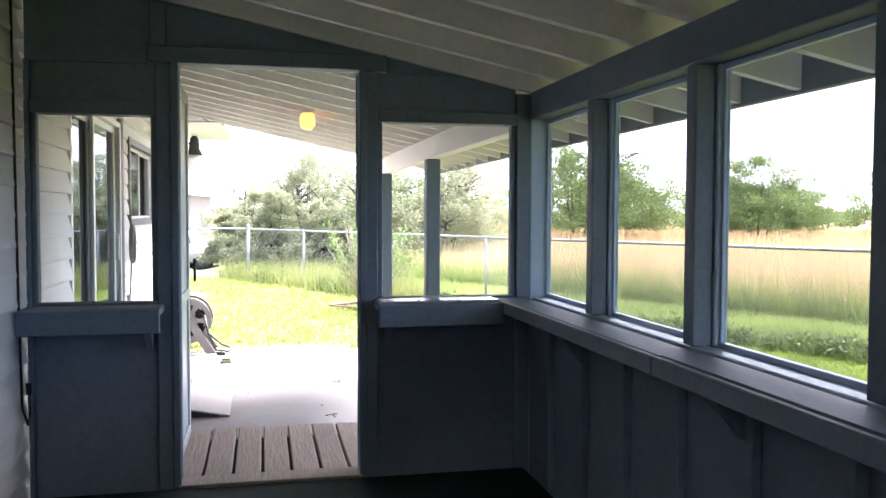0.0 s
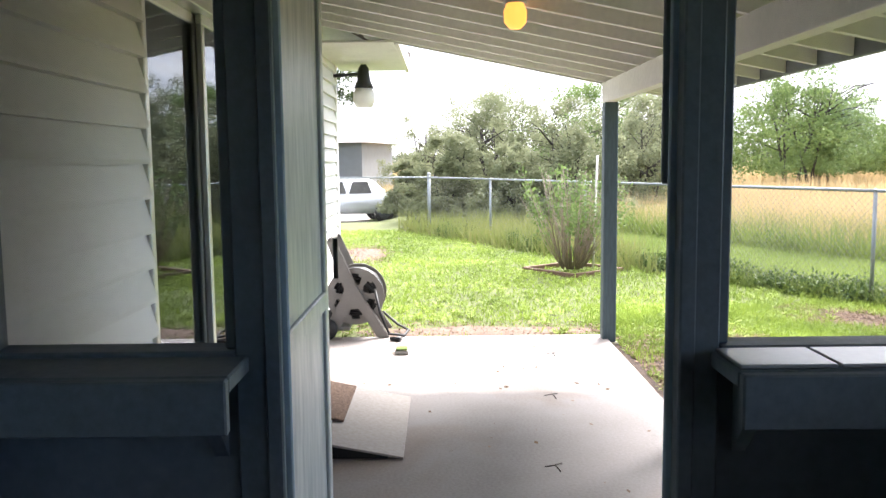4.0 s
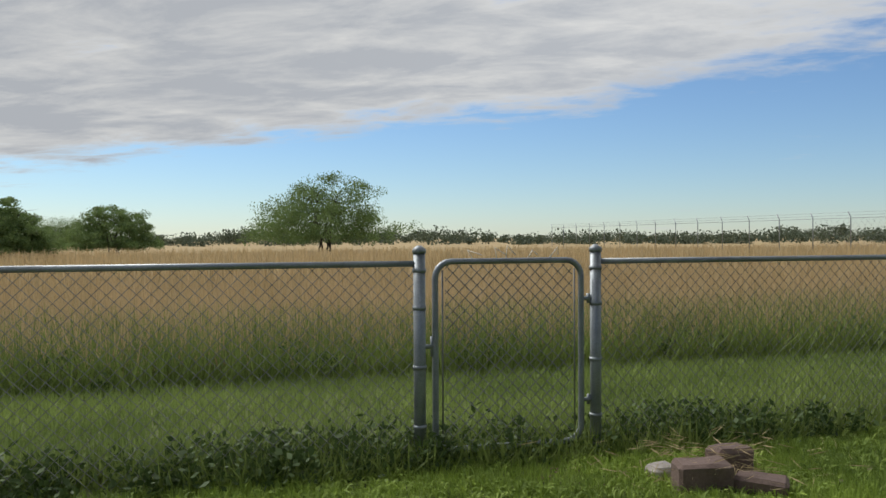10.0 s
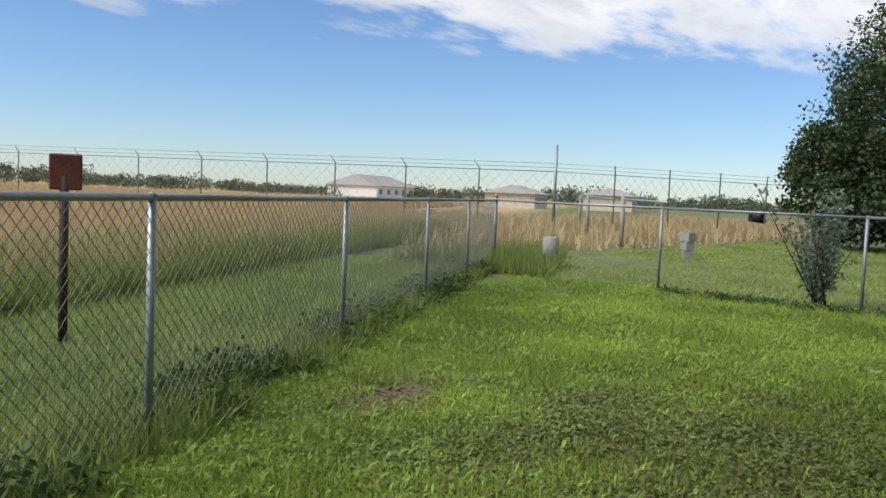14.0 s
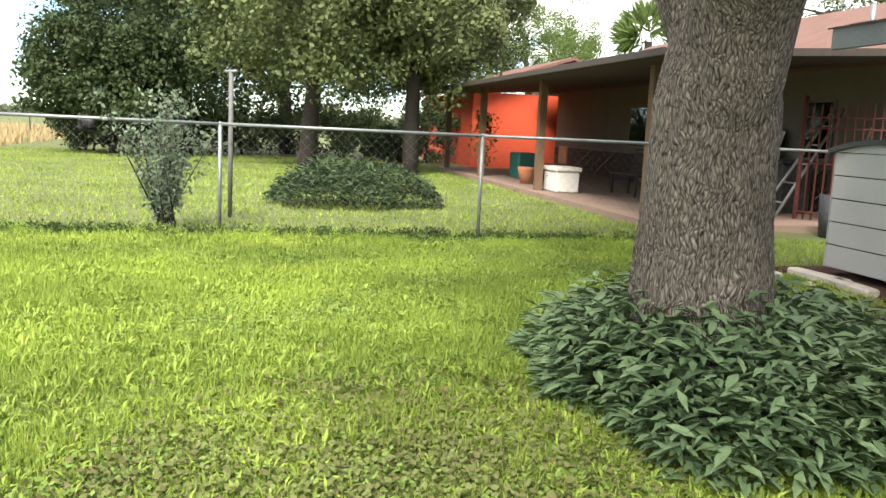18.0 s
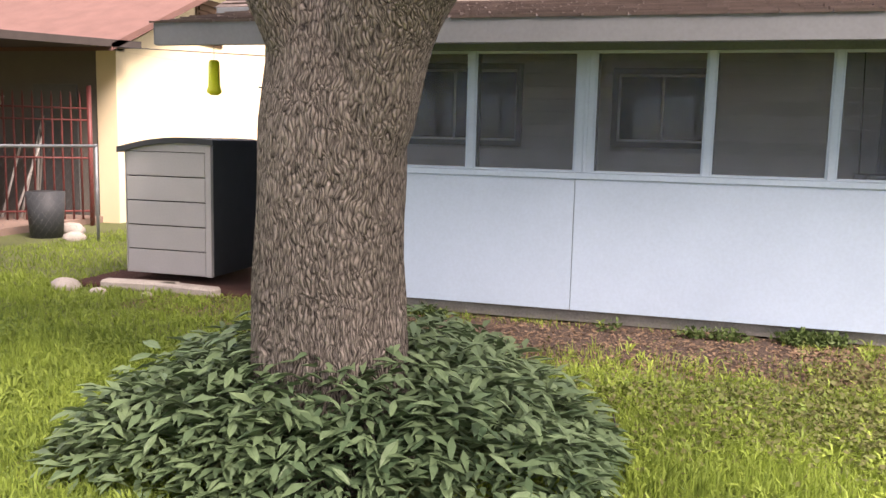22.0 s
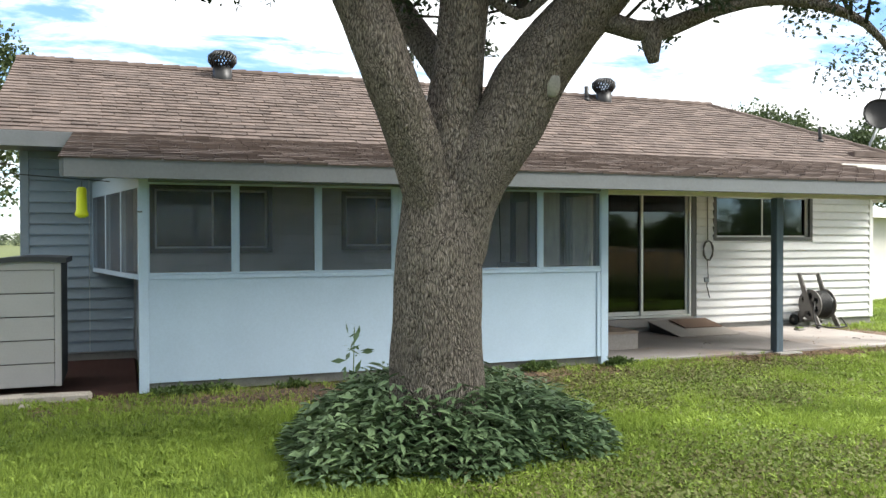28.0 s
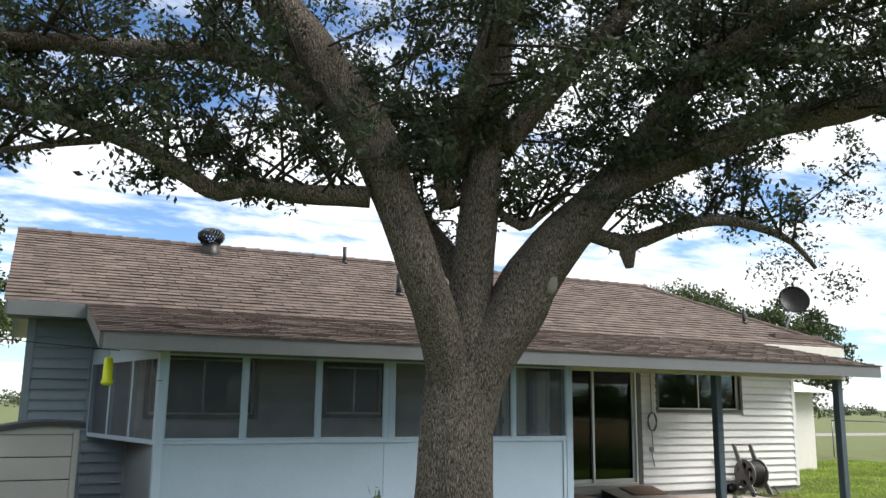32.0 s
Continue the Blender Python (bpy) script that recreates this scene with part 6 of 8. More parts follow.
def oak():
    t = tagged(empty("oak_tree", tuple(TREE)), "large live oak with furrowed grey-brown bark and spreading dark limbs", "tree")
    r = random.Random(5)
    ends = []
    for i, (pts, rad) in enumerate(OAK_LIMBS):
        p, q = smooth_path(pts, rad, 0.07 if i < 4 else 0.12)
        mesh_of("trunk" if i == 0 else "limb", [trunk_rings(p, q, 44 if i < 4 else 14, 0.14 if i < 4 else 0.12, i * 3.3)], M["bark"], t, "furrowed oak bark" if i < 4 else "")
        for k, (a, b) in enumerate(zip(p, q)):
            if b < 0.15 and i > 0 and a.z > 3.0:
                ends.append((a, b))
    # knot scar on the fork
    bm = bmesh.new()
    bmesh.ops.create_uvsphere(bm, u_segments=14, v_segments=8, radius=1)
    for v in bm.verts:
        v.co = Vector((v.co.x * 0.065, v.co.y * 0.05, v.co.z * 0.10)) + Vector((-2.515, -3.445, 2.58))
    part("knot", bm, M["greywood"], t, "pale healed branch scar", True)
    twigs, clumps, rad = [], [], []
    for k in range(760):
        a, b = r.choice(ends)
        d = Vector((r.uniform(-1, 1), r.uniform(-1, 1), r.uniform(-0.05 if a.z < 3.8 else -0.35, 0.9))).normalized()
        L = r.uniform(0.5, 1.5)
        m = a + d * L * 0.5 + Vector((0, 0, r.uniform(-0.05, 0.12)))
        e = a + d * L + Vector((0, 0, r.uniform(-0.12, 0.1)))
        if e.z < 3.05:
            continue
        twigs.append(tube([a, m, e], [0.016, 0.010, 0.004], 5))
        for u in (0.45, 0.7, 0.88, 1.0):
            c = a.lerp(e, u)
            if c.z > 2.9:
                clumps.append(c)
                rad.append(r.uniform(0.09, 0.22))
    tagged(mesh_of("twig_mass", twigs, M["barkdark"], t, "thin dark twigs"), kind="stuff")
    g = np.random.default_rng(11)
    top = np.c_[g.uniform(-8.8, 3.8, 620), g.uniform(-7.4, 1.4, 620), g.uniform(4.6, 8.4, 620)]
    q = np.sqrt(((top[:, 0] + 2.6) / 6.2) ** 2 + ((top[:, 1] + 3.1) / 4.4) ** 2 + ((top[:, 2] - 4.6) / 3.8) ** 2)
    top = top[(q < 1) & (q > 0.42)]
    leaves("crown", [tuple(c) for c in clumps], rad, 44, 0.058, M["oak"], t, g, "small dark green oak leaves", 0.75, 0.27)
    # each bough of the upper crown is a knot of small sprays
    spray = np.repeat(top, 5, 0) + spread(g, len(top) * 5) * g.uniform(0.15, 0.55, (len(top) * 5, 1)) * np.array([1, 1, 0.5])
    leaves("crown", spray, g.uniform(0.10, 0.24, len(spray)), 34, 0.064, M["oak"], t, g, "small dark green oak leaves", 0.7, 0.27)
    low = [(0.6, -5.75, 3.0), (0.62, -5.7, 3.12), (-7.4, -4.2, 3.5), (-7.9, -4.6, 3.2), (-6.9, -3.6, 3.3), (1.6, -2.1, 3.2), (2.2, -2.0, 3.5), (2.6, -2.2, 3.1), (1.0, -2.3, 3.7), (1.9, -3.0, 3.9), (-5.9, -2.6, 3.8)]
    leaves("crown", low, [0.13, 0.10] + [0.36] * (len(low) - 2), 240, 0.055, M["oak"], t, g, "", 0.8, 0.27)


oak()


def ground_cover(name, cx, cy, rx, ry, h, n_out, label, singles=0, seed=3, mat="cover"):
    """A mound of long pointed leaves on upright shoots."""
    b = tagged(empty(name, (cx, cy, 0)), label, "shrub")
    g = np.random.default_rng(seed)

    def some(n):
        a, r = g.uniform(0, 2 * np.pi, n), np.sqrt(g.random(n))
        edge = 1 + 0.12 * np.sin(3 * a + seed) + 0.07 * np.sin(7 * a)
        x, y = cx + rx * r * edge * np.cos(a), cy + ry * r * edge * np.sin(a)
        top = h * np.clip(1 - r ** 2.6, 0, 1) ** 0.6 * (0.85 + 0.3 * g.random(n)) + 0.05
        out = np.c_[np.cos(a), np.sin(a)] * r[:, None]
        return x, y, top, out

    x, y, top, out = some(n_out)
    z = top * g.uniform(0.2, 1.0, n_out) ** 0.7
    base = np.c_[x, y, z]
    ang = g.uniform(0, 2 * np.pi, n_out)
    L = g.uniform(0.075, 0.13, (n_out, 1))
    d = np.c_[np.cos(ang) + out[:, 0] * 0.6, np.sin(ang) + out[:, 1] * 0.6, g.uniform(-0.6, 0.45, n_out)]
    d = d / np.linalg.norm(d, axis=1, keepdims=True) * L
    up = np.array([0, 0, 1.0]) + 0.45 * spread(g, n_out)
    s = np.cross(d, up)
    s = s / np.linalg.norm(s, axis=1, keepdims=True) * L * 0.15
    quads("leaf_mass", base, d, s, M[mat], b, "long pointed dark green leaves", tip=-1, bend=np.c_[np.zeros((n_out, 2)), 0.012 * np.ones(n_out)])
    # single leaves on the outside, folded along the rib
    me = bpy.data.meshes.new("leaf")
    me.from_pydata([(0, 0, 0), (0.35, 0.16, 0.05), (0.7, 0.13, 0.05), (1, 0, -0.04), (0.7, -0.13, 0.05), (0.35, -0.16, 0.05), (0.35, 0, 0.0), (0.7, 0, 0.0)], [], [(0, 6, 1), (1, 6, 7, 2), (2, 7, 3), (0, 5, 6), (5, 4, 7, 6), (4, 3, 7)])
    me.materials.append(M["cover"])
    x, y, top, out = some(singles)
    for i in range(singles):
        o = new("leaf", me)
        o.parent = b
        o.location = (x[i] - cx, y[i] - cy, top[i])
        o.rotation_euler = (g.uniform(-0.5, 0.5), g.uniform(-0.25, 0.75), math.atan2(out[i][1], out[i][0]) + g.normal() * 0.9)
        o.scale = [g.uniform(0.085, 0.135)] * 3
    stems = []
    for _ in range(60):
        q = Vector((cx + g.normal() * rx * 0.4, cy + g.normal() * ry * 0.4, 0))
        stems.append(tube([q, q + Vector((g.normal() * 0.04, g.normal() * 0.04, h * 0.3))], [0.007, 0.004], 4))
    tagged(mesh_of("stem_mass", stems, M["barkdark"], b), kind="stuff")
    return b


ground_cover("ground_cover_mound", -3.15, -2.9, 1.12, 1.0, 0.50, 11000, "mound of glossy pointed leaves round the oak trunk", 300)
ground_cover("leafy_mound", -12.75, -3.75, 0.9, 1.38, 0.66, 7000, "low dark leafy mound in the neighbouring lawn", 0, 9, "moundleaf")
for k, (x, y, h) in enumerate(((-3.68, -2.5, 0.86),)):
    sh = tagged(empty("sapling", (x, y, 0)), "thin green shoot rising out of the leafy mound", "shoot", group="shoots")
    mesh_of("stem", [tube([(x, y, 0), (x + 0.02, y, h)], [0.006, 0.003], 5)], M["weed"], sh)
    leaves("leaf", [(x + 0.02, y, h - 0.05 - 0.09 * i) for i in range(5)], [0.07] * 5, 5, 0.10, M["cover"], sh, np.random.default_rng(k), wide=0.2)


# ---- trees round the place ----
def tree(x, y, h, r, mat, n_clumps, per, leaf, seed, name="tree", label="", trunk=True, base=0.35, flat=0.75, stems=1, category="tree", group="", airy=False):
    t = tagged(empty(name, (x, y, 0)), label, category, group)
    rr, g = random.Random(seed), np.random.default_rng(seed)
    centres, rad, limbs = [], [], []
    crown = h * base
    for s in range(stems):
        a = rr.uniform(0, 6.28)
        off = 0.12 * r if stems > 1 else 0
        bx, by = x + off * math.cos(a), y + off * math.sin(a)
        top = Vector((bx + rr.uniform(-0.3, 0.3) * r, by + rr.uniform(-0.3, 0.3) * r, h * 0.75))
        tr = max(0.05, h * 0.028) / math.sqrt(stems)
        limbs.append(tube([(bx, by, -0.5), (bx + (top.x - bx) * 0.2, by + (top.y - by) * 0.2, crown), top], [tr * 1.3, tr, tr * 0.3], 8))
        for k in range(6):
            u = rr.uniform(0.25, 0.9)
            p = Vector((bx, by, crown * 0.8)).lerp(top, u)
            an = rr.uniform(0, 6.28)
            q = p + Vector((math.cos(an) * r * rr.uniform(0.45, 0.85), math.sin(an) * r * rr.uniform(0.45, 0.85), h * rr.uniform(0.02, 0.25)))
            limbs.append(tube([p, p.lerp(q, 0.5) + Vector((0, 0, 0.05 * h)), q], [tr * 0.5, tr * 0.3, tr * 0.1], 6))
    mesh_of("trunk", limbs, M["barkdark"], t, "dark crooked stems")
    while len(centres) < n_clumps:
        p = np.array([rr.uniform(-1, 1), rr.uniform(-1, 1), rr.uniform(-1, 1)])
        m = np.linalg.norm(p)
        if m > 1 or m < 0.35:
            continue
        wob = 1 + (0.55 if airy else 0.35) * noise.noise((p[0] * 2 + seed, p[1] * 2, p[2] * 2))
        z = crown + (h - crown) * (math.sqrt(max(0.04, 1 - 0.9 * (p[0] ** 2 + p[1] ** 2))) * min(1.0, abs(p[2]) * wob * 1.15) if airy else 0.5 + 0.5 * p[2] * wob)
        centres.append((x + p[0] * r * wob, y + p[1] * r * wob, max(z, 0.25)))
        rad.append(r * (rr.uniform(0.10, 0.20) if airy else rr.uniform(0.14, 0.27)))
    leaves("crown", centres, rad, per, leaf, mat, t, g, "", flat, 0.4)
    return t


# mesquites out in the field
for i, (x, y, h, r) in enumerate(((31.2, -82, 7.6, 7.6), (37.9, -15.5, 6.1, 4.9), (40.4, -27.3, 4.8, 4.1), (42.7, -40.2, 5.4, 4.1), (39.3, -45.7, 4.0, 2.8), (42.2, -62.2, 4.0, 3.6),
                                  (60, -72, 3.8, 4.6), (75, -54, 4.4, 5.0), (92, -62, 4.6, 6.0), (72, -97, 4.0, 6.0), (44, -19.5, 5.0, 3.6), (58, -36, 4.4, 4.5))):
    tree(x, y, h, r, M["mesquite"], 330 if i == 0 else 260, 140, 0.16 if i == 0 else 0.12, 40 + i, "mesquite_tree", "spreading feathery green mesquite standing in tan grass", stems=6, base=0.16, flat=0.6, group="field mesquites", airy=True)
# brush east of the yard
for i, (x, y, h, r) in enumerate(((18.6, -1.6, 2.9, 1.6), (21.0, 0.0, 3.2, 1.8), (19.6, 1.3, 2.2, 1.1), (22.5, -2.8, 3.6, 2.0), (25.0, 0.2, 3.6, 2.0), (20.5, -4.0, 3.1, 1.8), (26.5, -5.5, 4.3, 2.4), (31, -2, 4.6, 2.8), (34, 2.0, 3.6, 2.0), (17.9, -0.2, 1.9, 1.0), (24, -5, 3.8, 2.0), (21.2, 2.35, 1.5, 0.75))):
    tree(x, y, h, r, M["mesquite"] if i in (3, 7) else M["greybrush"], 190, 170, 0.058, 80 + i, "brush_tree", "dense grey-green thorny brush beyond the fence", stems=7, base=0.06, flat=0.9, group="brush thicket", airy=True)


def treeline():
    """Far woods along the horizon, and low brush, with haze mixed into the leaf colour."""
    g = np.random.default_rng(21)
    c, r = [], []
    for k in range(1900):
        a = g.uniform(-3.3, 0.55) if k % 4 else g.uniform(0.2, 3.0)
        d = g.uniform(150, 260)
        h = g.uniform(0.4, 1.9) * (1 + 0.35 * math.sin(a * 9) + 0.2 * math.sin(a * 31))
        c.append((math.cos(a) * d, math.sin(a) * d, h))
        r.append(g.uniform(1.2, 3.4))
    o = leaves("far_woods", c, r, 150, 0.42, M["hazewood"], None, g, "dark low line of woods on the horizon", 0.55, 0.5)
    tagged(o, category="woods", kind="stuff")


treeline()
# neighbouring garden trees
for i, (x, y, h, r, b) in enumerate(((-22.8, -3.9, 7.5, 3.6, 0.30), (-29, -7.6, 9.0, 4.0, 0.12), (-33, -4, 10.0, 5.0, 0.12), (-27.5, -9.6, 4.2, 2.3, 0.06), (-37, -9.5, 9.0, 4.2, 0.06), (-36, 2, 9.0, 4.5, 0.2), (-21.5, -1.2, 6.6, 2.6, 0.34))):
    tree(x, y, h, r, M["brush"] if i in (0, 6) else M["shadewood"], 190, 200, 0.13, 120 + i, "garden_tree", "tall dense dark green shade tree", base=b, flat=0.85, group="garden trees")
for i, (x, y, h, r) in enumerate(((-29.5, -10.6, 2.2, 1.5), (-30, -8.2, 2.0, 1.6), (-31, -5.8, 1.8, 1.6), (-31, -3.4, 2.2, 1.7), (-30.5, -1.2, 1.9, 1.6), (-29.5, 0.8, 2.2, 1.3), (-26.5, -1.0, 1.2, 0.9))):
    tree(x, y, h, r, M["farwood"], 60, 150, 0.09, 200 + i, "garden_shrub", "dark green shrub in the back of the neighbouring garden", base=0.02, stems=3, category="shrub", group="garden shrubs")
for i, (x, y, h, r) in enumerate(((-20, 16, 8, 4), (-30, 18, 10, 4.5), (-14, 20, 8, 4), (33.5, 7.2, 8.5, 2.3), (14, 14, 6.0, 2.6), (20, 20, 7, 3.5), (28, 30, 8, 5), (-9, 13, 6.5, 2.5), (17, 11.5, 5.2, 2.2), (9, 24, 6, 4), (-44, 9.6, 9.2, 3.4), (-47, 12.6, 7.6, 2.6))):
    tree(x, y, h, r, M["mesquite"] if x < -40 else M["farwood"], 110, 200, 0.11, 150 + i, "street_tree", "leafy tree beyond the house", base=0.3, group="far garden trees")


def silver_shrub():
    b = tagged(empty("silvery_shrub", (-9.5, -6.2, 0)), "loose grey-green shrub by the side fence", "shrub")
    g = np.random.default_rng(4)
    st, c = [], []
    for k in range(26):
        e = Vector((-9.5 + g.normal() * 0.32, -6.2 + g.normal() * 0.32, g.uniform(0.7, 1.5)))
        st.append(tube([(-9.5 + g.normal() * 0.05, -6.2 + g.normal() * 0.05, 0), e], [0.012, 0.004], 5))
        c += [tuple(Vector((-9.5, -6.2, 0.05)).lerp(e, u)) for u in (0.25, 0.42, 0.6, 0.8, 1)]
    tagged(mesh_of("stem_mass", st, M["barkdark"], b), kind="stuff")
    leaves("foliage", c, [0.13] * len(c), 26, 0.06, M["silverleaf"], b, g, "small grey-green leaves", 1, 0.3)


silver_shrub()


def crape_bush():
    cx, cy = 9.85, -0.35
    b = tagged(empty("bare_stemmed_bush", (cx, cy, 0)), "upright bush of brown bare stems with sparse leaves", "bush")
    g = np.random.default_rng(6)
    st, c = [], []
    for k in range(90):
        a, L = g.uniform(0, 6.28), g.uniform(0.7, 1.45)
        sp = g.uniform(0.1, 0.80)
        e = Vector((cx + math.cos(a) * sp, cy + math.sin(a) * sp, L))
        s = Vector((cx + math.cos(a) * 0.14, cy + math.sin(a) * 0.14, 0.05))
        st.append(tube([s, s.lerp(e, 0.5) + Vector((g.normal() * 0.03, g.normal() * 0.03, 0)), e], [0.008, 0.006, 0.003], 5))
        if k % 2 == 0:
            c += [tuple(s.lerp(e, u)) for u in (0.7, 0.85, 1.0)]
    mesh_of("stem_mass", st, M["deckwood"], b, "thin grey-brown stems")
    leaves("foliage", c, [0.14] * len(c), 22, 0.05, M["mesquite"], b, g, "", 1, 0.35)
    f = tagged(empty("planter_frame", (cx, cy, 0)), "square weathered timber edging round the bush", "planter")
    s = 0.50
    t = radians(38)
    for k in range(4):
        m = Matrix.Translation((cx, cy, 0)) @ Matrix.Rotation(t + k * math.pi / 2, 4, "Z")
        boxed("board", (-s, s - 0.045, -0.03), (s - 0.047, s, 0.065), M["brownwood"], f, bevel=0.006, m=m)
    tagged(mesh_of("white_stake", [tube([(cx + 0.05, cy - 0.30, 0.0), (cx + 0.10, cy - 0.36, 1.62)], 0.014, 8)], M["offwhite"]), "thin white plastic stake standing in the bush", "stake")


crape_bush()


# ---- shed and things by the west end ----
def storage_shed():
    s = tagged(empty("storage_shed", (-6.3, 0.75, 0.08)), "low grey plastic storage shed with a dark sloping lid", "shed")
    x0, x1, y0, y1, z0 = -6.72, -5.83, 0.30, 1.25, 0.10
    zt0, zt1 = 1.26, 1.34
    for i in range(5):
        za = z0 + i * 0.225
        boxed("front_board", (x0 + 0.012, y0, za + 0.004), (x1 - 0.06, y0 + 0.03, za + 0.22), M["resin"], s, "grey moulded front board", 0.006)
    boxed("front_corner", (x1 - 0.058, y0 - 0.004, z0), (x1, y0 + 0.04, 1.30), M["resin"], s)
    bm = bmesh.new()
    xa, xb = x0 + 0.012, x1 - 0.06
    vs = [bm.verts.new(c) for y in (y0, y0 + 0.03) for c in ((xa, y, 1.226), (xb, y, 1.226), (xb, y, 1.31), (0.5 * (xa + xb), y, 1.315), (xa, y, 1.25))]
    bm.faces.new(vs[:5])
    bm.faces.new(vs[5:][::-1])
    for i in range(5):
        j = (i + 1) % 5
        bm.faces.new((vs[j], vs[i], vs[5 + i], vs[5 + j]))
    bmesh.ops.recalc_face_normals(bm, faces=bm.faces)
    part("gable_board", bm, M["resin"], s, "grey board under the lid")
    boxed("front_corner", (x0, y0 - 0.004, z0), (x0 + 0.010, y0 + 0.04, 1.235), M["resin"], s)
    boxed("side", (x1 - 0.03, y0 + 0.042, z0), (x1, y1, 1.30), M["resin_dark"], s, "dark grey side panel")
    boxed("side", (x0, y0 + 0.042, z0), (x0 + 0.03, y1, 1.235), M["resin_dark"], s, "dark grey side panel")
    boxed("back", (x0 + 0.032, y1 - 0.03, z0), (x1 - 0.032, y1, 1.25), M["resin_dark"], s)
    bm = bmesh.new()
    n = 8
    rows = []
    for i in range(n + 1):
        u = i / n
        x = x0 - 0.05 + u * (x1 - x0 + 0.10)
        z = zt0 + (zt1 - zt0) * u + 0.05 * math.sin(math.pi * u)
        rows.append([bm.verts.new((x, y, z + dz)) for y in (y0 - 0.05, y1 + 0.04) for dz in (-0.05, 0.0)])
    for a, b in zip(rows, rows[1:]):
        for i, j in ((0, 1), (1, 3), (3, 2), (2, 0)):
            bm.faces.new((a[i], a[j], b[j], b[i]))
    bm.faces.new((rows[0][0], rows[0][2], rows[0][3], rows[0][1]))
    bm.faces.new((rows[-1][1], rows[-1][3], rows[-1][2], rows[-1][0]))
    bmesh.ops.recalc_face_normals(bm, faces=bm.faces)
    part("lid", bm, M["resin_dark"], s, "curved dark lid")


storage_shed()
tagged(boxed("mulch_bed", (-7.1, -0.05, -0.05), (-5.13, 2.58, 0.035), M["mulch"], bevel=0.02), "dark red mulch bed beside the porch", "mulch", kind="structure")
for i, (x, y, s, t) in enumerate(((-6.35, -0.02, 0.36, 0.1), (-5.85, -0.05, 0.30, -0.1))):
    tagged(boxed("edging_stone", (-s, -0.07, 0.0), (s, 0.07, 0.09), M["stone"], bevel=0.02, m=Matrix.Translation((x, y, 0)) @ Matrix.Rotation(t, 4, "Z")), "long pale edging stone at the mulch bed", "stone", group="edging stones")
for i, (x, y, s) in enumerate(((-6.95, -0.25, 0.11), (-6.55, -0.32, 0.07), (-6.1, 1.0 - 1.3, 0.05), (-9.7, 3.2, 0.14), (-9.2, 2.6, 0.12), (-10.1, 3.6, 0.10))):
    bm = bmesh.new()
    bmesh.ops.create_icosphere(bm, subdivisions=2, radius=s)
    for v in bm.verts:
        v.co = Vector((x, y, s * 0.35)) + Vector((v.co.x * 1.2, v.co.y, v.co.z * 0.7)) * (1 + 0.35 * noise.noise(v.co * 9 + Vector((i, 0, 0))))
    tagged(part("field_stone", bm, M["stone"], smooth=True), "rough pale stone lying on the ground", "stone", group="loose stones")


def feeder():
    f = tagged(empty("yellow_feeder", (-5.63, 0.04, 1.7)), "bright yellow plastic wasp trap hanging under the eave", "trap")
    x, y, z = -5.63, 0.04, 1.87
    mesh_of("body", [tube([(x, y, z + 0.14), (x, y, z + 0.12), (x, y, z - 0.08), (x, y, z - 0.11), (x, y, z - 0.13), (x, y, z - 0.15)], [0.03, 0.045, 0.05, 0.062, 0.06, 0.03], 14)], M["yellow"], f)
    rod("wire", (x, y, z + 0.14), (x, y, 2.2), 0.003, M["wire"], f)


feeder()
h = tagged(empty("wall_hook", (-5.12, -0.05, 1.78)), "small metal hook on the corner post", "hook")
rod("arm", (-5.10, -0.016, 1.78), (-5.15, -0.08, 1.78), 0.008, M["galv"], h)


# ---- on the roof ----
def turbine(x, y, z, label):
    t = tagged(empty("roof_ventilator", (x, y, z)), label, "vent", group="roof ventilators")
    mesh_of("collar", [tube([(x, y, z - 0.25), (x, y, z + 0.16)], [0.15, 0.14], 18)], M["darkmetal"], t)
    for k in range(22):
        a = k * 2 * math.pi / 22
        p = [Vector((x + math.cos(a + 0.25 * u) * r, y + math.sin(a + 0.25 * u) * r, z + zz)) for u, (r, zz) in enumerate(((0.15, 0.16), (0.205, 0.24), (0.205, 0.31), (0.12, 0.38)))]
        mesh_of("vane", [tube(p, 0.018, 4)], M["darkmetal"], t)
    mesh_of("cap", [tube([(x, y, z + 0.36), (x, y, z + 0.39), (x, y, z + 0.41)], [0.15, 0.13, 0.04], 18)], M["darkmetal"], t)


turbine(-3.84, 4.6, deck_z(4.6) + 0.02, "dark ribbed turbine ventilator on the brown roof")
turbine(3.0, 4.75, deck_z(4.75) + 0.02, "dark ribbed turbine ventilator near the roof ridge")
for x, y, L, r in ((-1.45, 4.75, 0.30, 0.035), (-1.07, 3.12, 0.34, 0.045), (2.62, 4.72, 0.26, 0.04), (6.35, 2.95, 0.28, 0.035)):
    tagged(mesh_of("vent_pipe", [tube([(x, y, deck_z(y) - 0.1), (x, y, deck_z(y) + L)], r, 12), tube([(x, y, deck_z(y) - 0.02), (x, y, deck_z(y) + 0.05)], [r * 2.2, r * 1.2], 12)], M["darkmetal"]), "short brown vent pipe standing on the roof", "vent pipe", group="vent pipes")


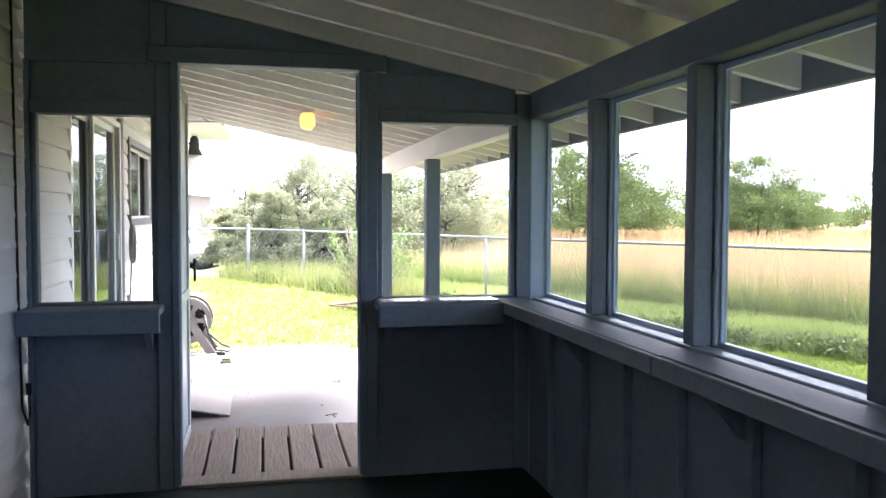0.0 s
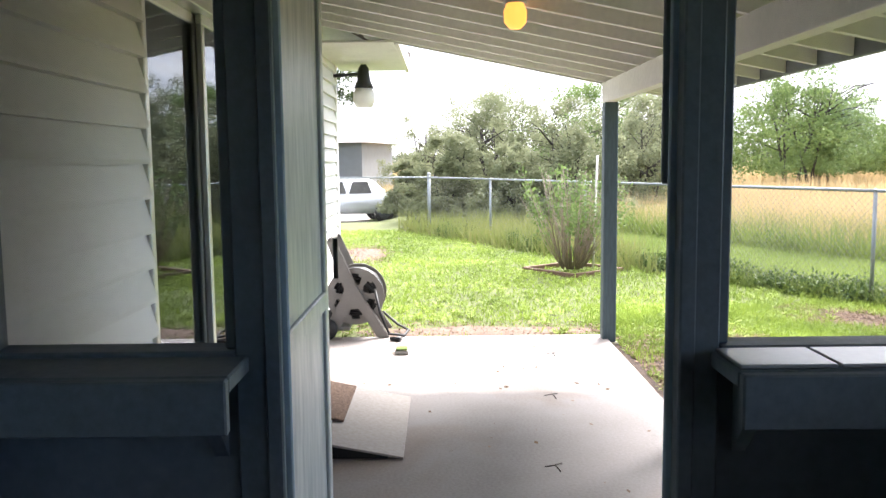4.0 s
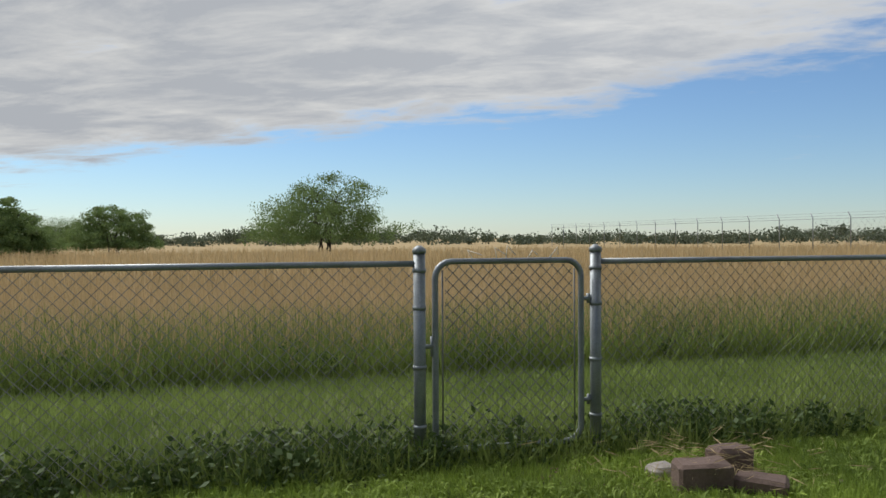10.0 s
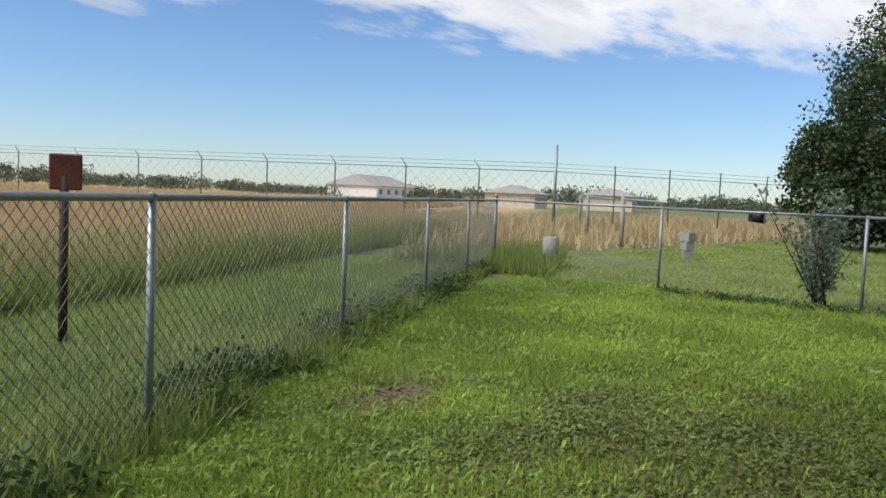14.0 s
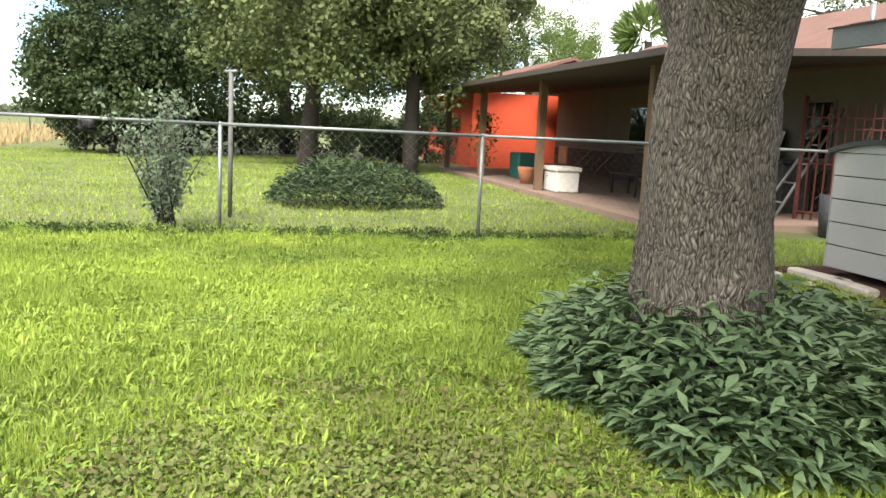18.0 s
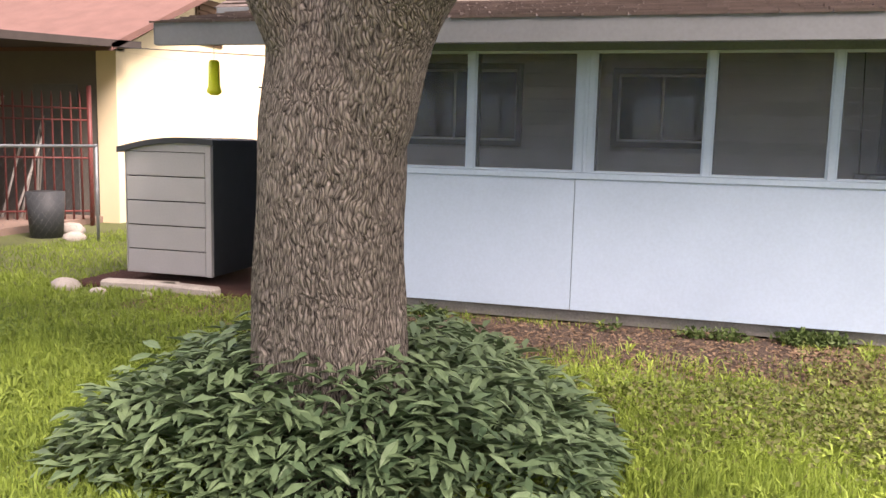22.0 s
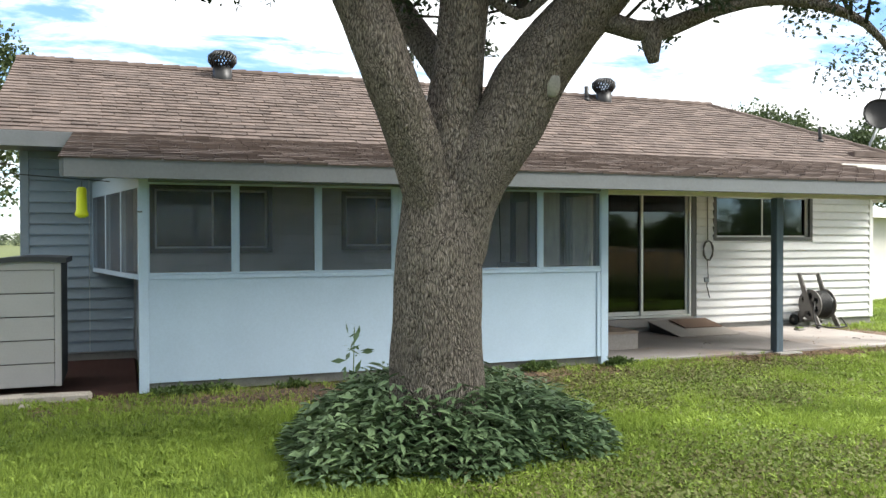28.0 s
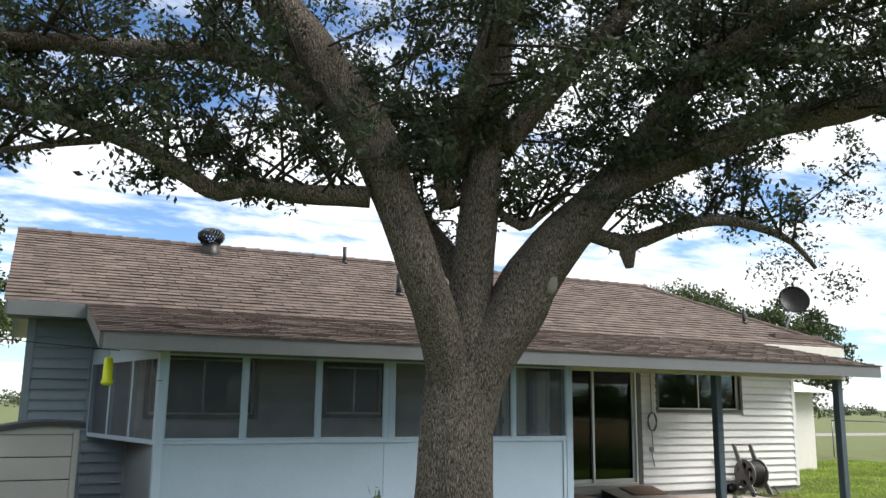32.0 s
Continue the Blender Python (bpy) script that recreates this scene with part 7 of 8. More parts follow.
def dish():
    x, y = 7.60, 3.05
    z = deck_z(MAIN_EAVE_Y) + 0.42
    d = tagged(empty("satellite_dish", (x, y, z)), "dark grey satellite dish on a bent mast at the roof corner", "dish")
    mesh_of("mast", [tube([(x, y, z - 0.25), (x + 0.05, y, z + 0.12), (x + 0.22, y - 0.02, z + 0.42)], 0.022, 8), tube([(x + 0.25, y + 0.25, z - 0.15), (x + 0.12, y, z + 0.25)], 0.01, 6)], M["galv"], d)
    bm = bmesh.new()
    m = Matrix.Translation((x + 0.24, y - 0.05, z + 0.62)) @ Euler((radians(62), radians(0), radians(-38))).to_matrix().to_4x4()
    rings = []
    for i in range(7):
        r = 0.34 * i / 6
        rings.append([bm.verts.new(m @ Vector((r * 0.9 * math.cos(a), r * math.sin(a), 0.09 * (r / 0.34) ** 2))) for a in [k * math.pi / 12 for k in range(24)]] if i else [bm.verts.new(m @ Vector((0, 0, 0)))])
    for k in range(24):
        bm.faces.new((rings[0][0], rings[1][k], rings[1][(k + 1) % 24]))
    for a, b in zip(rings[1:], rings[2:]):
        for k in range(24):
            bm.faces.new((a[k], b[k], b[(k + 1) % 24], a[(k + 1) % 24]))
    bmesh.ops.solidify(bm, geom=list(bm.faces), thickness=0.012)
    part("reflector", bm, M["darkmetal"], d, "dark grey oval reflector", True)
    f = m @ Vector((0, 0.30, 0.42))
    mesh_of("feed_arm", [tube([m @ Vector((0, 0.33, 0.06)), f], 0.012, 6)], M["galv"], d)
    boxed("feed_horn", f - Vector((0.03, 0.05, 0.03)), f + Vector((0.03, 0.05, 0.03)), M["darkmetal"], d, bevel=0.01)


dish()


# ---- by the fences ----
def stone_pile():
    base = Vector((1.55, -4.93, 0))
    for i, (dx, dy, sx, sy, sz, mat, turn, label) in enumerate(((0.05, 0.02, 0.18, 0.12, 0.24, "brick", 0.2, "rough reddish stone block by the gate"), (-0.30, 0.0, 0.17, 0.11, 0.15, "brick", -0.25, "flat reddish stone block lying by the gate"),
                                                            (0.28, -0.18, 0.10, 0.08, 0.13, "stone", 0.6, "small pale stone by the gate"), (-0.16, -0.26, 0.14, 0.10, 0.26, "brick", 0.5, "dark upright stone block by the gate"))):
        bm = bmesh.new()
        m = Matrix.Translation(base + Vector((dx * 0.85, dy, sz * 0.8 / 2 - 0.02))) @ Matrix.Rotation(turn, 4, "Z")
        sx, sy, sz = sx * 0.82, sy * 0.82, sz * 0.8
        cuboid(bm, (-sx, -sy, -sz / 2), (sx, sy, sz / 2), 0.02)
        bmesh.ops.subdivide_edges(bm, edges=list(bm.edges), cuts=2, use_grid_fill=True)
        for v in bm.verts:
            v.co += Vector((1, 1, 1)) * 0.02 * noise.noise(v.co * 8 + Vector((i * 5, 0, 0)))
        bm.transform(m)
        tagged(part("stone_block", bm, M[mat], smooth=False), label, "stone", group="stone pile")
    g = np.random.default_rng(3)
    n = 260
    p = np.c_[g.normal(1.5, 0.28, n), g.normal(-5.0, 0.16, n), g.uniform(0.02, 0.28, n)]
    a = spread(g, n) * np.array([1, 1, 0.35]) * 0.16
    tagged(quads("dry_clippings", p, a, np.cross(a, spread(g, n)) * 0.02, M["dry"], tip=-1), "dry grass clippings strewn over the stones", "clippings", kind="stuff")


stone_pile()


def reflector():
    r = tagged(empty("marker_sign", (-0.96, -9.35, 0)), "rusty red square reflector on a dark post", "sign")
    mesh_of("post", [tube([(-0.96, -9.35, -0.1), (-0.96, -9.35, 1.30)], 0.035, 8)], M["rust"], r, "dark rusted post")
    d = Vector((0.55, 0.83, 0))
    m = Matrix.Translation((-0.96, -9.33, 1.33)) @ Matrix.Rotation(math.atan2(d.y, d.x) - math.pi / 2, 4, "Z")
    bm = bmesh.new()
    cuboid(bm, (-0.115, -0.012, -0.135), (0.115, 0.012, 0.135), 0.011, m)
    part("plate", bm, M["redplate"], r, "faded dark red plate")


M["rust"] = material("rusty_iron", (0.045, 0.028, 0.022), 0.8, vary=0.4, scale=9)
M["redplate"] = material("faded_red_plate", (0.16, 0.035, 0.022), 0.6, vary=0.5, scale=12, color2=(0.05, 0.018, 0.014))
reflector()

st = tagged(empty("concrete_stub", (-11.3, -11.48, 0)), "short pale concrete pipe standing in the grass", "pipe")
mesh_of("pipe", [tube([(-11.3, -11.48, -0.1), (-11.3, -11.48, 0.55), (-11.3, -11.48, 0.56)], [0.15, 0.15, 0.13], 18)], M["block"], st)
for k, z in enumerate((0.0, 0.205, 0.41)):
    cb = tagged(empty("cinder_block", (-16.9, -12.2, z)), "grey hollow concrete block in a leaning stack", "block", group="block stack")
    bm = bmesh.new()
    m = Matrix.Translation((-16.9 + 0.02 * k, -11.15, z)) @ Matrix.Rotation(0.5 + 0.25 * k, 4, "Z")
    for a, b in (((-0.2, -0.1, 0), (0.2, -0.07, 0.2)), ((-0.2, 0.07, 0), (0.2, 0.1, 0.2)), ((-0.2, -0.068, 0), (-0.165, 0.068, 0.2)), ((-0.018, -0.068, 0), (0.018, 0.068, 0.2)), ((0.165, -0.068, 0), (0.2, 0.068, 0.2))):
        cuboid(bm, a, b, 0, m)
    part("shell", bm, M["block"], cb)
M["rust_galv"] = material("weathered_steel", (0.16, 0.165, 0.16), 0.7, metal=0.3, vary=0.4, scale=9)
pl = tagged(empty("clothes_pole", (-10.77, -5.54, 0)), "grey steel pole with a short cross arm behind the fence", "pole")
rod("pole", (-10.77, -5.54, -0.1), (-10.77, -5.54, 1.88), 0.03, M["rust_galv"], pl)
rod("arm", (-10.87, -5.61, 1.87), (-10.67, -5.47, 1.87), 0.02, M["galv"], pl)
bt = tagged(empty("dark_cloth", (-9.11, -6.97, 1.2)), "dark rag hung over the fence rail", "rag")
bm = bmesh.new()
bmesh.ops.create_grid(bm, x_segments=5, y_segments=6, size=0.5)
for v in bm.verts:
    u, w = v.co.x, v.co.y
    v.co = Vector((-9.11 + 0.02 * math.sin(7 * u) + (0.03 if w > 0 else -0.03), -6.97 + u * 0.18, 1.235 - abs(w) * 0.3 - 0.02 * u))
bmesh.ops.solidify(bm, geom=list(bm.faces), thickness=0.006)
part("cloth", bm, M["black"], bt, smooth=True)


def barbed_fence():
    """Tall security fence across the field, with slanted arms and three wires."""
    f = tagged(empty("security_fence", (-28.9, -22.3, 0)), "tall chain-link security fence with slanted barbed-wire arms", "fence")
    a, c = Vector((-28.9, -22.3, 0)), Vector((0.45, -0.893, 0))
    b2 = Vector((-0.92, 0.38, 0))
    pts = [a + c * (3.35 * k) for k in range(1, 26)] + [a + b2 * (3.3 * k) for k in range(1, 22)]
    for i, p in enumerate(pts):
        q = p + Vector((0.1, -0.25, 0)) if i < 25 else p + Vector((0.25, 0.1, 0))
        mesh_of("post", [tube([p, p + Vector((0, 0, 2.5)), Vector((q.x, q.y, 2.85))], 0.035, 6)], M["galv"], f)
    rod("corner_post", a, a + Vector((0, 0, 3.6)), 0.06, M["galv"], f)
    for run, dd, n in ((c, 25, 0), (b2, 21, 1)):
        e = a + run * (3.35 * dd)
        for z in (2.45, 2.62, 2.80):
            rod("wire", a + Vector((0, 0, z)), e + Vector((0, 0, z)), 0.018 if z < 2.5 else 0.009, M["galv"], f, sides=5)
        chain_link(f, a, a + run * 40, 0.05, 2.42, 0.5, 0.004)


barbed_fence()
for k, (x, y, z) in enumerate(((-24.6, -18.2, 1.5), (-19.5, -14.2, 1.45), (-31, -22.2, 1.5))):
    g2 = tagged(empty("garden_gate_post", (x, y, 0)), "leaning grey post and rail of the side field fence", "post", group="side field posts")
    rod("post", (x, y, -0.1), (x + 0.05, y, z), 0.06, M["greywood"], g2)
    rod("rail", (x, y, z - 0.1), (x + 4.2, y + 3.2, z - 0.15), 0.03, M["galv"], g2)


def building(name, x, y, w, d, h, turn, wall_mat, roof_mat, label, windows=3, roof_h=1.0, win=True):
    """A plain far building with a pitched roof and windows."""
    b = tagged(empty(name, (x, y, 0)), label, "building")
    m = Matrix.Translation((x, y, 0)) @ Matrix.Rotation(turn, 4, "Z")
    bm = bmesh.new()
    cuboid(bm, (-w / 2, -d / 2, 0), (w / 2, d / 2, h), 0, m)
    part("wall", bm, wall_mat, b)
    bm = bmesh.new()
    e = 0.4
    vs = [bm.verts.new(m @ Vector(p)) for p in ((-w / 2 - e, -d / 2 - e, h + 0.005), (w / 2 + e, -d / 2 - e, h + 0.005), (w / 2 + e, d / 2 + e, h + 0.005), (-w / 2 - e, d / 2 + e, h + 0.005), (-w / 2 + (0 if roof_h > 2 else 1), 0, h + roof_h), (w / 2 - (0 if roof_h > 2 else 1), 0, h + roof_h))]
    for q in ((0, 1, 5, 4), (2, 3, 4, 5), (1, 2, 5), (3, 0, 4), (3, 2, 1, 0)):
        bm.faces.new([vs[i] for i in q])
    bmesh.ops.recalc_face_normals(bm, faces=bm.faces)
    part("roof", bm, roof_mat, b)
    for i in range(windows):
        u = -w / 2 + w * (i + 0.5) / windows
        for s in (-1, 1):
            bm = bmesh.new()
            cuboid(bm, (u - 0.5, s * d / 2 - 0.03, h * 0.35), (u + 0.5, s * d / 2 + 0.03, h * 0.75), 0, m)
            part("window", bm, M["bronze"], b)
    return b


sw = tagged(empty("service_wire", (-10, 3.75, 2.6)), "thin dark wire strung between the two houses", "wire")
rod("strand", (-9.98, 4.2, 2.62), (-5.3, 1.4, 2.15), 0.006, M["black"], sw, sides=5)
M["palewall"] = material("pale_far_wall", (0.62, 0.55, 0.43), 0.8, vary=0.12)
M["greyroof"] = material("grey_roof", (0.30, 0.29, 0.28), 0.9, vary=0.2)
building("far_barracks", -83, -61, 9, 6, 1.7, 0.4, M["palewall"], M["greyroof"], "long pale low building beyond the security fence", 6)
building("far_barracks", -96, -55, 11, 6, 1.9, 0.4, M["palewall"], M["greyroof"], "pale low building with a grey roof", 5)
building("far_hangar", -110, -112, 16, 10, 2.2, 0.3, M["offwhite"], M["greyroof"], "white far hangar at the edge of the field", 5, 2)
building("grey_outbuilding", 39.5, 8.0, 7, 6, 2.4, 1.4, M["fascia"], M["greyroof"], "small grey outbuilding beyond the brush", 2, 0.9)
building("white_shed", 11.1, 8.0, 2.6, 3.0, 2.0, 0.1, M["offwhite"], M["offwhite"], "small white garden shed behind the house", 0, 0.7)
building("street_house", -18, 34, 13, 8, 2.6, 0.05, M["palewall"], M["redshingle"], "neighbouring house across the street", 4, 1.6)
building("street_house", 30, 40, 13, 8, 2.6, 0.1, M["palewall"], M["greyroof"], "pale house across the street", 4, 1.6)


def parked_car():
    c = tagged(empty("parked_car", (26.0, 4.9, -0.45)), "silver car parked beyond the east fence", "car")
    m = Matrix.Translation((26.0, 4.9, -0.45)) @ Matrix.Rotation(radians(105), 4, "Z")
    prof = [(-2.2, 0.30), (-2.2, 0.85), (-1.5, 0.95), (-1.0, 1.42), (0.55, 1.45), (1.25, 0.98), (2.1, 0.85), (2.25, 0.34)]
    bm = bmesh.new()
    L = [bm.verts.new((x, -0.85 if z < 1 else -0.68, z)) for x, z in prof]
    R = [bm.verts.new((x, 0.85 if z < 1 else 0.68, z)) for x, z in prof]
    bm.faces.new(L)
    bm.faces.new(R[::-1])
    for i in range(len(prof)):
        j = (i + 1) % len(prof)
        bm.faces.new((L[i], R[i], R[j], L[j]))
    bmesh.ops.recalc_face_normals(bm, faces=bm.faces)
    bmesh.ops.bevel(bm, geom=list(bm.edges), offset=0.06, segments=2, affect="EDGES")
    bm.transform(m)
    part("body", bm, M["car"], c, "silver painted body", True)
    for s in (-1, 1):
        for x0, x1 in ((-0.95, -0.2), (-0.12, 0.75)):
            bm = bmesh.new()
            vs = [bm.verts.new(m @ Vector(p)) for p in ((x0, s * 0.875, 0.98), (x1, s * 0.875, 0.98), (x1 - 0.15, s * 0.73, 1.36), (x0 + 0.1, s * 0.73, 1.36))]
            f = bm.faces.new(vs)
            bmesh.ops.solidify(bm, geom=[f], thickness=0.02)
            part("side_window", bm, M["bronze"], c, "dark window")
        for x in (-1.35, 1.4):
            w = mesh_of("wheel", [tube([m @ Vector((x, s * 0.70, 0.32)), m @ Vector((x, s * 0.90, 0.32))], 0.32, 20)], M["black"], c)
            mesh_of("rim", [tube([m @ Vector((x, s * 0.86, 0.32)), m @ Vector((x, s * 0.915, 0.32))], 0.19, 14)], M["resin_dark"], w)


parked_car()
tagged(boxed("drive", (23.2, 4.0, -0.6), (31.5, 10, -0.45), M["concrete"], bevel=0.004), "pale gravel drive under the parked car", "drive", kind="structure")
tagged(boxed("street", (-60, 26, -0.03), (60, 30, 0.015), M["block"], bevel=0.004), "grey street beyond the houses", "road", kind="structure")


# ---- the neighbouring house ----
def neighbour():
    h = tagged(empty("neighbour_house", (-16, 4.6, 0)), "tan and cream house with red roof and deep patio", "house")
    y0 = 4.6
    X0, X1 = -26.3, -10.0
    boxed("wall", (X0, y0, 0), (X1, y0 + 0.2, 2.74), M["tan"], h, "tan rear wall, its colour darkened for the patio shade")
    boxed("wall", (X1 - 0.2, y0 + 0.202, 0), (X1, 11.3, 2.6), M["cream"], h, "cream stucco end wall")
    boxed("wall", (X0, 11.3, 0), (X1, 11.5, 2.6), M["cream"], h)
    boxed("wall_corner", (X1 - 0.35, y0 - 0.02, 0), (X1 + 0.004, y0 + 0.2, 2.6), M["cream"], h, "cream stucco corner")
    # gable end over the cream wall
    bm = bmesh.new()
    vs = [bm.verts.new((x, y, z)) for x in (X1 - 0.2, X1) for y, z in ((y0, 2.602), (11.5, 2.602), (8.05, 4.15))]
    for q in ((0, 1, 2), (5, 4, 3), (0, 3, 4, 1), (1, 4, 5, 2), (2, 5, 3, 0)):
        bm.faces.new([vs[i] for i in q])
    bmesh.ops.recalc_face_normals(bm, faces=bm.faces)
    part("gable", bm, M["cream"], h, "cream stucco gable")
    v = boxed("gable_vent", (X1 + 0.002, 6.75, 2.95), (X1 + 0.03, 7.6, 3.75), M["brownwood"], h, "brown louvred gable vent")
    for k in range(7):
        boxed("louvre", (X1 + 0.03, 6.8, 3.0 + k * 0.105), (X1 + 0.06, 7.55, 3.06 + k * 0.105), M["brownwood"], v)
    # main roof
    bm = bmesh.new()

    def sheet(pts):
        lo = [bm.verts.new(Vector(p) - Vector((0, 0, 0.1))) for p in pts]
        hi = [bm.verts.new(p) for p in pts]
        n = len(pts)
        bm.faces.new(hi)
        bm.faces.new(lo[::-1])
        for i in range(n):
            bm.faces.new((lo[i], lo[(i + 1) % n], hi[(i + 1) % n], hi[i]))

    sheet([(X0 - 0.4, 3.9, 2.62), (X1 + 0.45, 3.9, 2.62), (X1 + 0.45, 8.05, 4.42), (X0 - 0.4, 8.05, 4.42)])
    sheet([(X1 + 0.45, 12.2, 2.62), (X0 - 0.4, 12.2, 2.62), (X0 - 0.4, 8.05, 4.42), (X1 + 0.45, 8.05, 4.42)])
    bmesh.ops.recalc_face_normals(bm, faces=bm.faces)
    part("roof", bm, M["redshingle"], h, "faded red shingle roof")
    # patio roof, slab, posts
    bm = bmesh.new()
    sheet([(-25.3, -0.15, 2.42), (-9.55, -0.15, 2.42), (-9.55, 4.58, 2.72), (-25.3, 4.58, 2.72)])
    bmesh.ops.recalc_face_normals(bm, faces=bm.faces)
    p = part("patio_roof", bm, M["patiounder"], h, "low metal patio roof, coloured dark for the shade beneath")
    boxed("patio_fascia", (-25.32, -0.20, 2.33), (-9.53, -0.155, 2.43), M["darktrim"], p, "grey-brown fascia")
    boxed("patio_slab", (-25.2, 0.25, -0.1), (-10.3, y0 - 0.01, 0.10), M["brownslab"], h, "concrete patio floor")
    for x in (-11.07, -16.03, -20.6, -24.6):
        boxed("post", (x, 0.40, 0.10), (x + 0.15, 0.55, 2.33), M["brownwood"], h, "brown timber post")
    for x0, x1 in ((-20.6, -19.0), (-17.2, -15.6), (-14.6, -13.9), (-13.2, -12.4)):
        w = boxed("window", (x0, y0 - 0.03, 1.0), (x1, y0 - 0.002, 2.1), M["bronze"], h, "dark rear window")
        boxed("pane", (x0 + 0.06, y0 - 0.036, 1.06), (x1 - 0.06, y0 - 0.031, 2.04), M["glass"], w, bevel=0)
    boxed("door", (-11.5, y0 - 0.03, 0.1), (-10.7, y0 - 0.002, 2.1), M["bronze"], h, "dark rear door")
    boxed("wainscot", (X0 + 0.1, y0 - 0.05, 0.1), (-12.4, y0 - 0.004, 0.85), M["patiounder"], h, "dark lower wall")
    rod("vent_pipe", (-13.5, 6.0, 3.3), (-13.5, 6.0, 3.95), 0.05, M["galv"], h)
    # wing at the far end
    w = tagged(empty("orange_wing", (-30, 3, 0)), "orange-red stucco wing with a red tiled roof", "house")
    boxed("wall", (-36, 1.9, 0), (-27.2, 6.5, 2.55), M["orange"], w, "orange-red stucco wall")
    bm = bmesh.new()
    sheet([(-36.4, 1.4, 2.60), (-26.6, 1.4, 2.60), (-26.6, 5.2, 3.85), (-36.4, 5.2, 3.85)])
    sheet([(-26.6, 9, 2.60), (-36.4, 9, 2.60), (-36.4, 5.2, 3.85), (-26.6, 5.2, 3.85)])
    bmesh.ops.recalc_face_normals(bm, faces=bm.faces)
    part("roof", bm, M["redshingle"], w, "faded red roof")


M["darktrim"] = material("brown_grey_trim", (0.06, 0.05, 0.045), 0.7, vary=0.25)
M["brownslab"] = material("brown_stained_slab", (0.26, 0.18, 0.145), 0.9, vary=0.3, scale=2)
# near-black colour adds to the shade under the patio roof
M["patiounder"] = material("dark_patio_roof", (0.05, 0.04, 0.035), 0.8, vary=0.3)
neighbour()


def iron_gate():
    g = tagged(empty("iron_gate", (-10.9, 3.7, 0)), "tall burgundy iron bar gate panel", "gate")
    a, b = Vector((-11.35, 3.25, 0.1)), Vector((-10.15, 4.15, 0.1))
    for k in range(13):
        p = a.lerp(b, k / 12)
        mesh_of("bar", [tube([p, p + Vector((0, 0, 1.75)), p + Vector((0, 0, 1.86))], [0.016, 0.016, 0.004], 6)], M["burgundy"], g)
    for z in (0.12, 0.9, 1.45, 1.62):
        rod("rail", a + Vector((0, 0, z)), b + Vector((0, 0, z)), 0.016, M["burgundy"], g, sides=6)
    for p in (a, b):
        rod("gate_post", p + Vector((0, 0, -0.15)), p + Vector((0, 0, 1.95)), 0.035, M["burgundy"], g)


iron_gate()


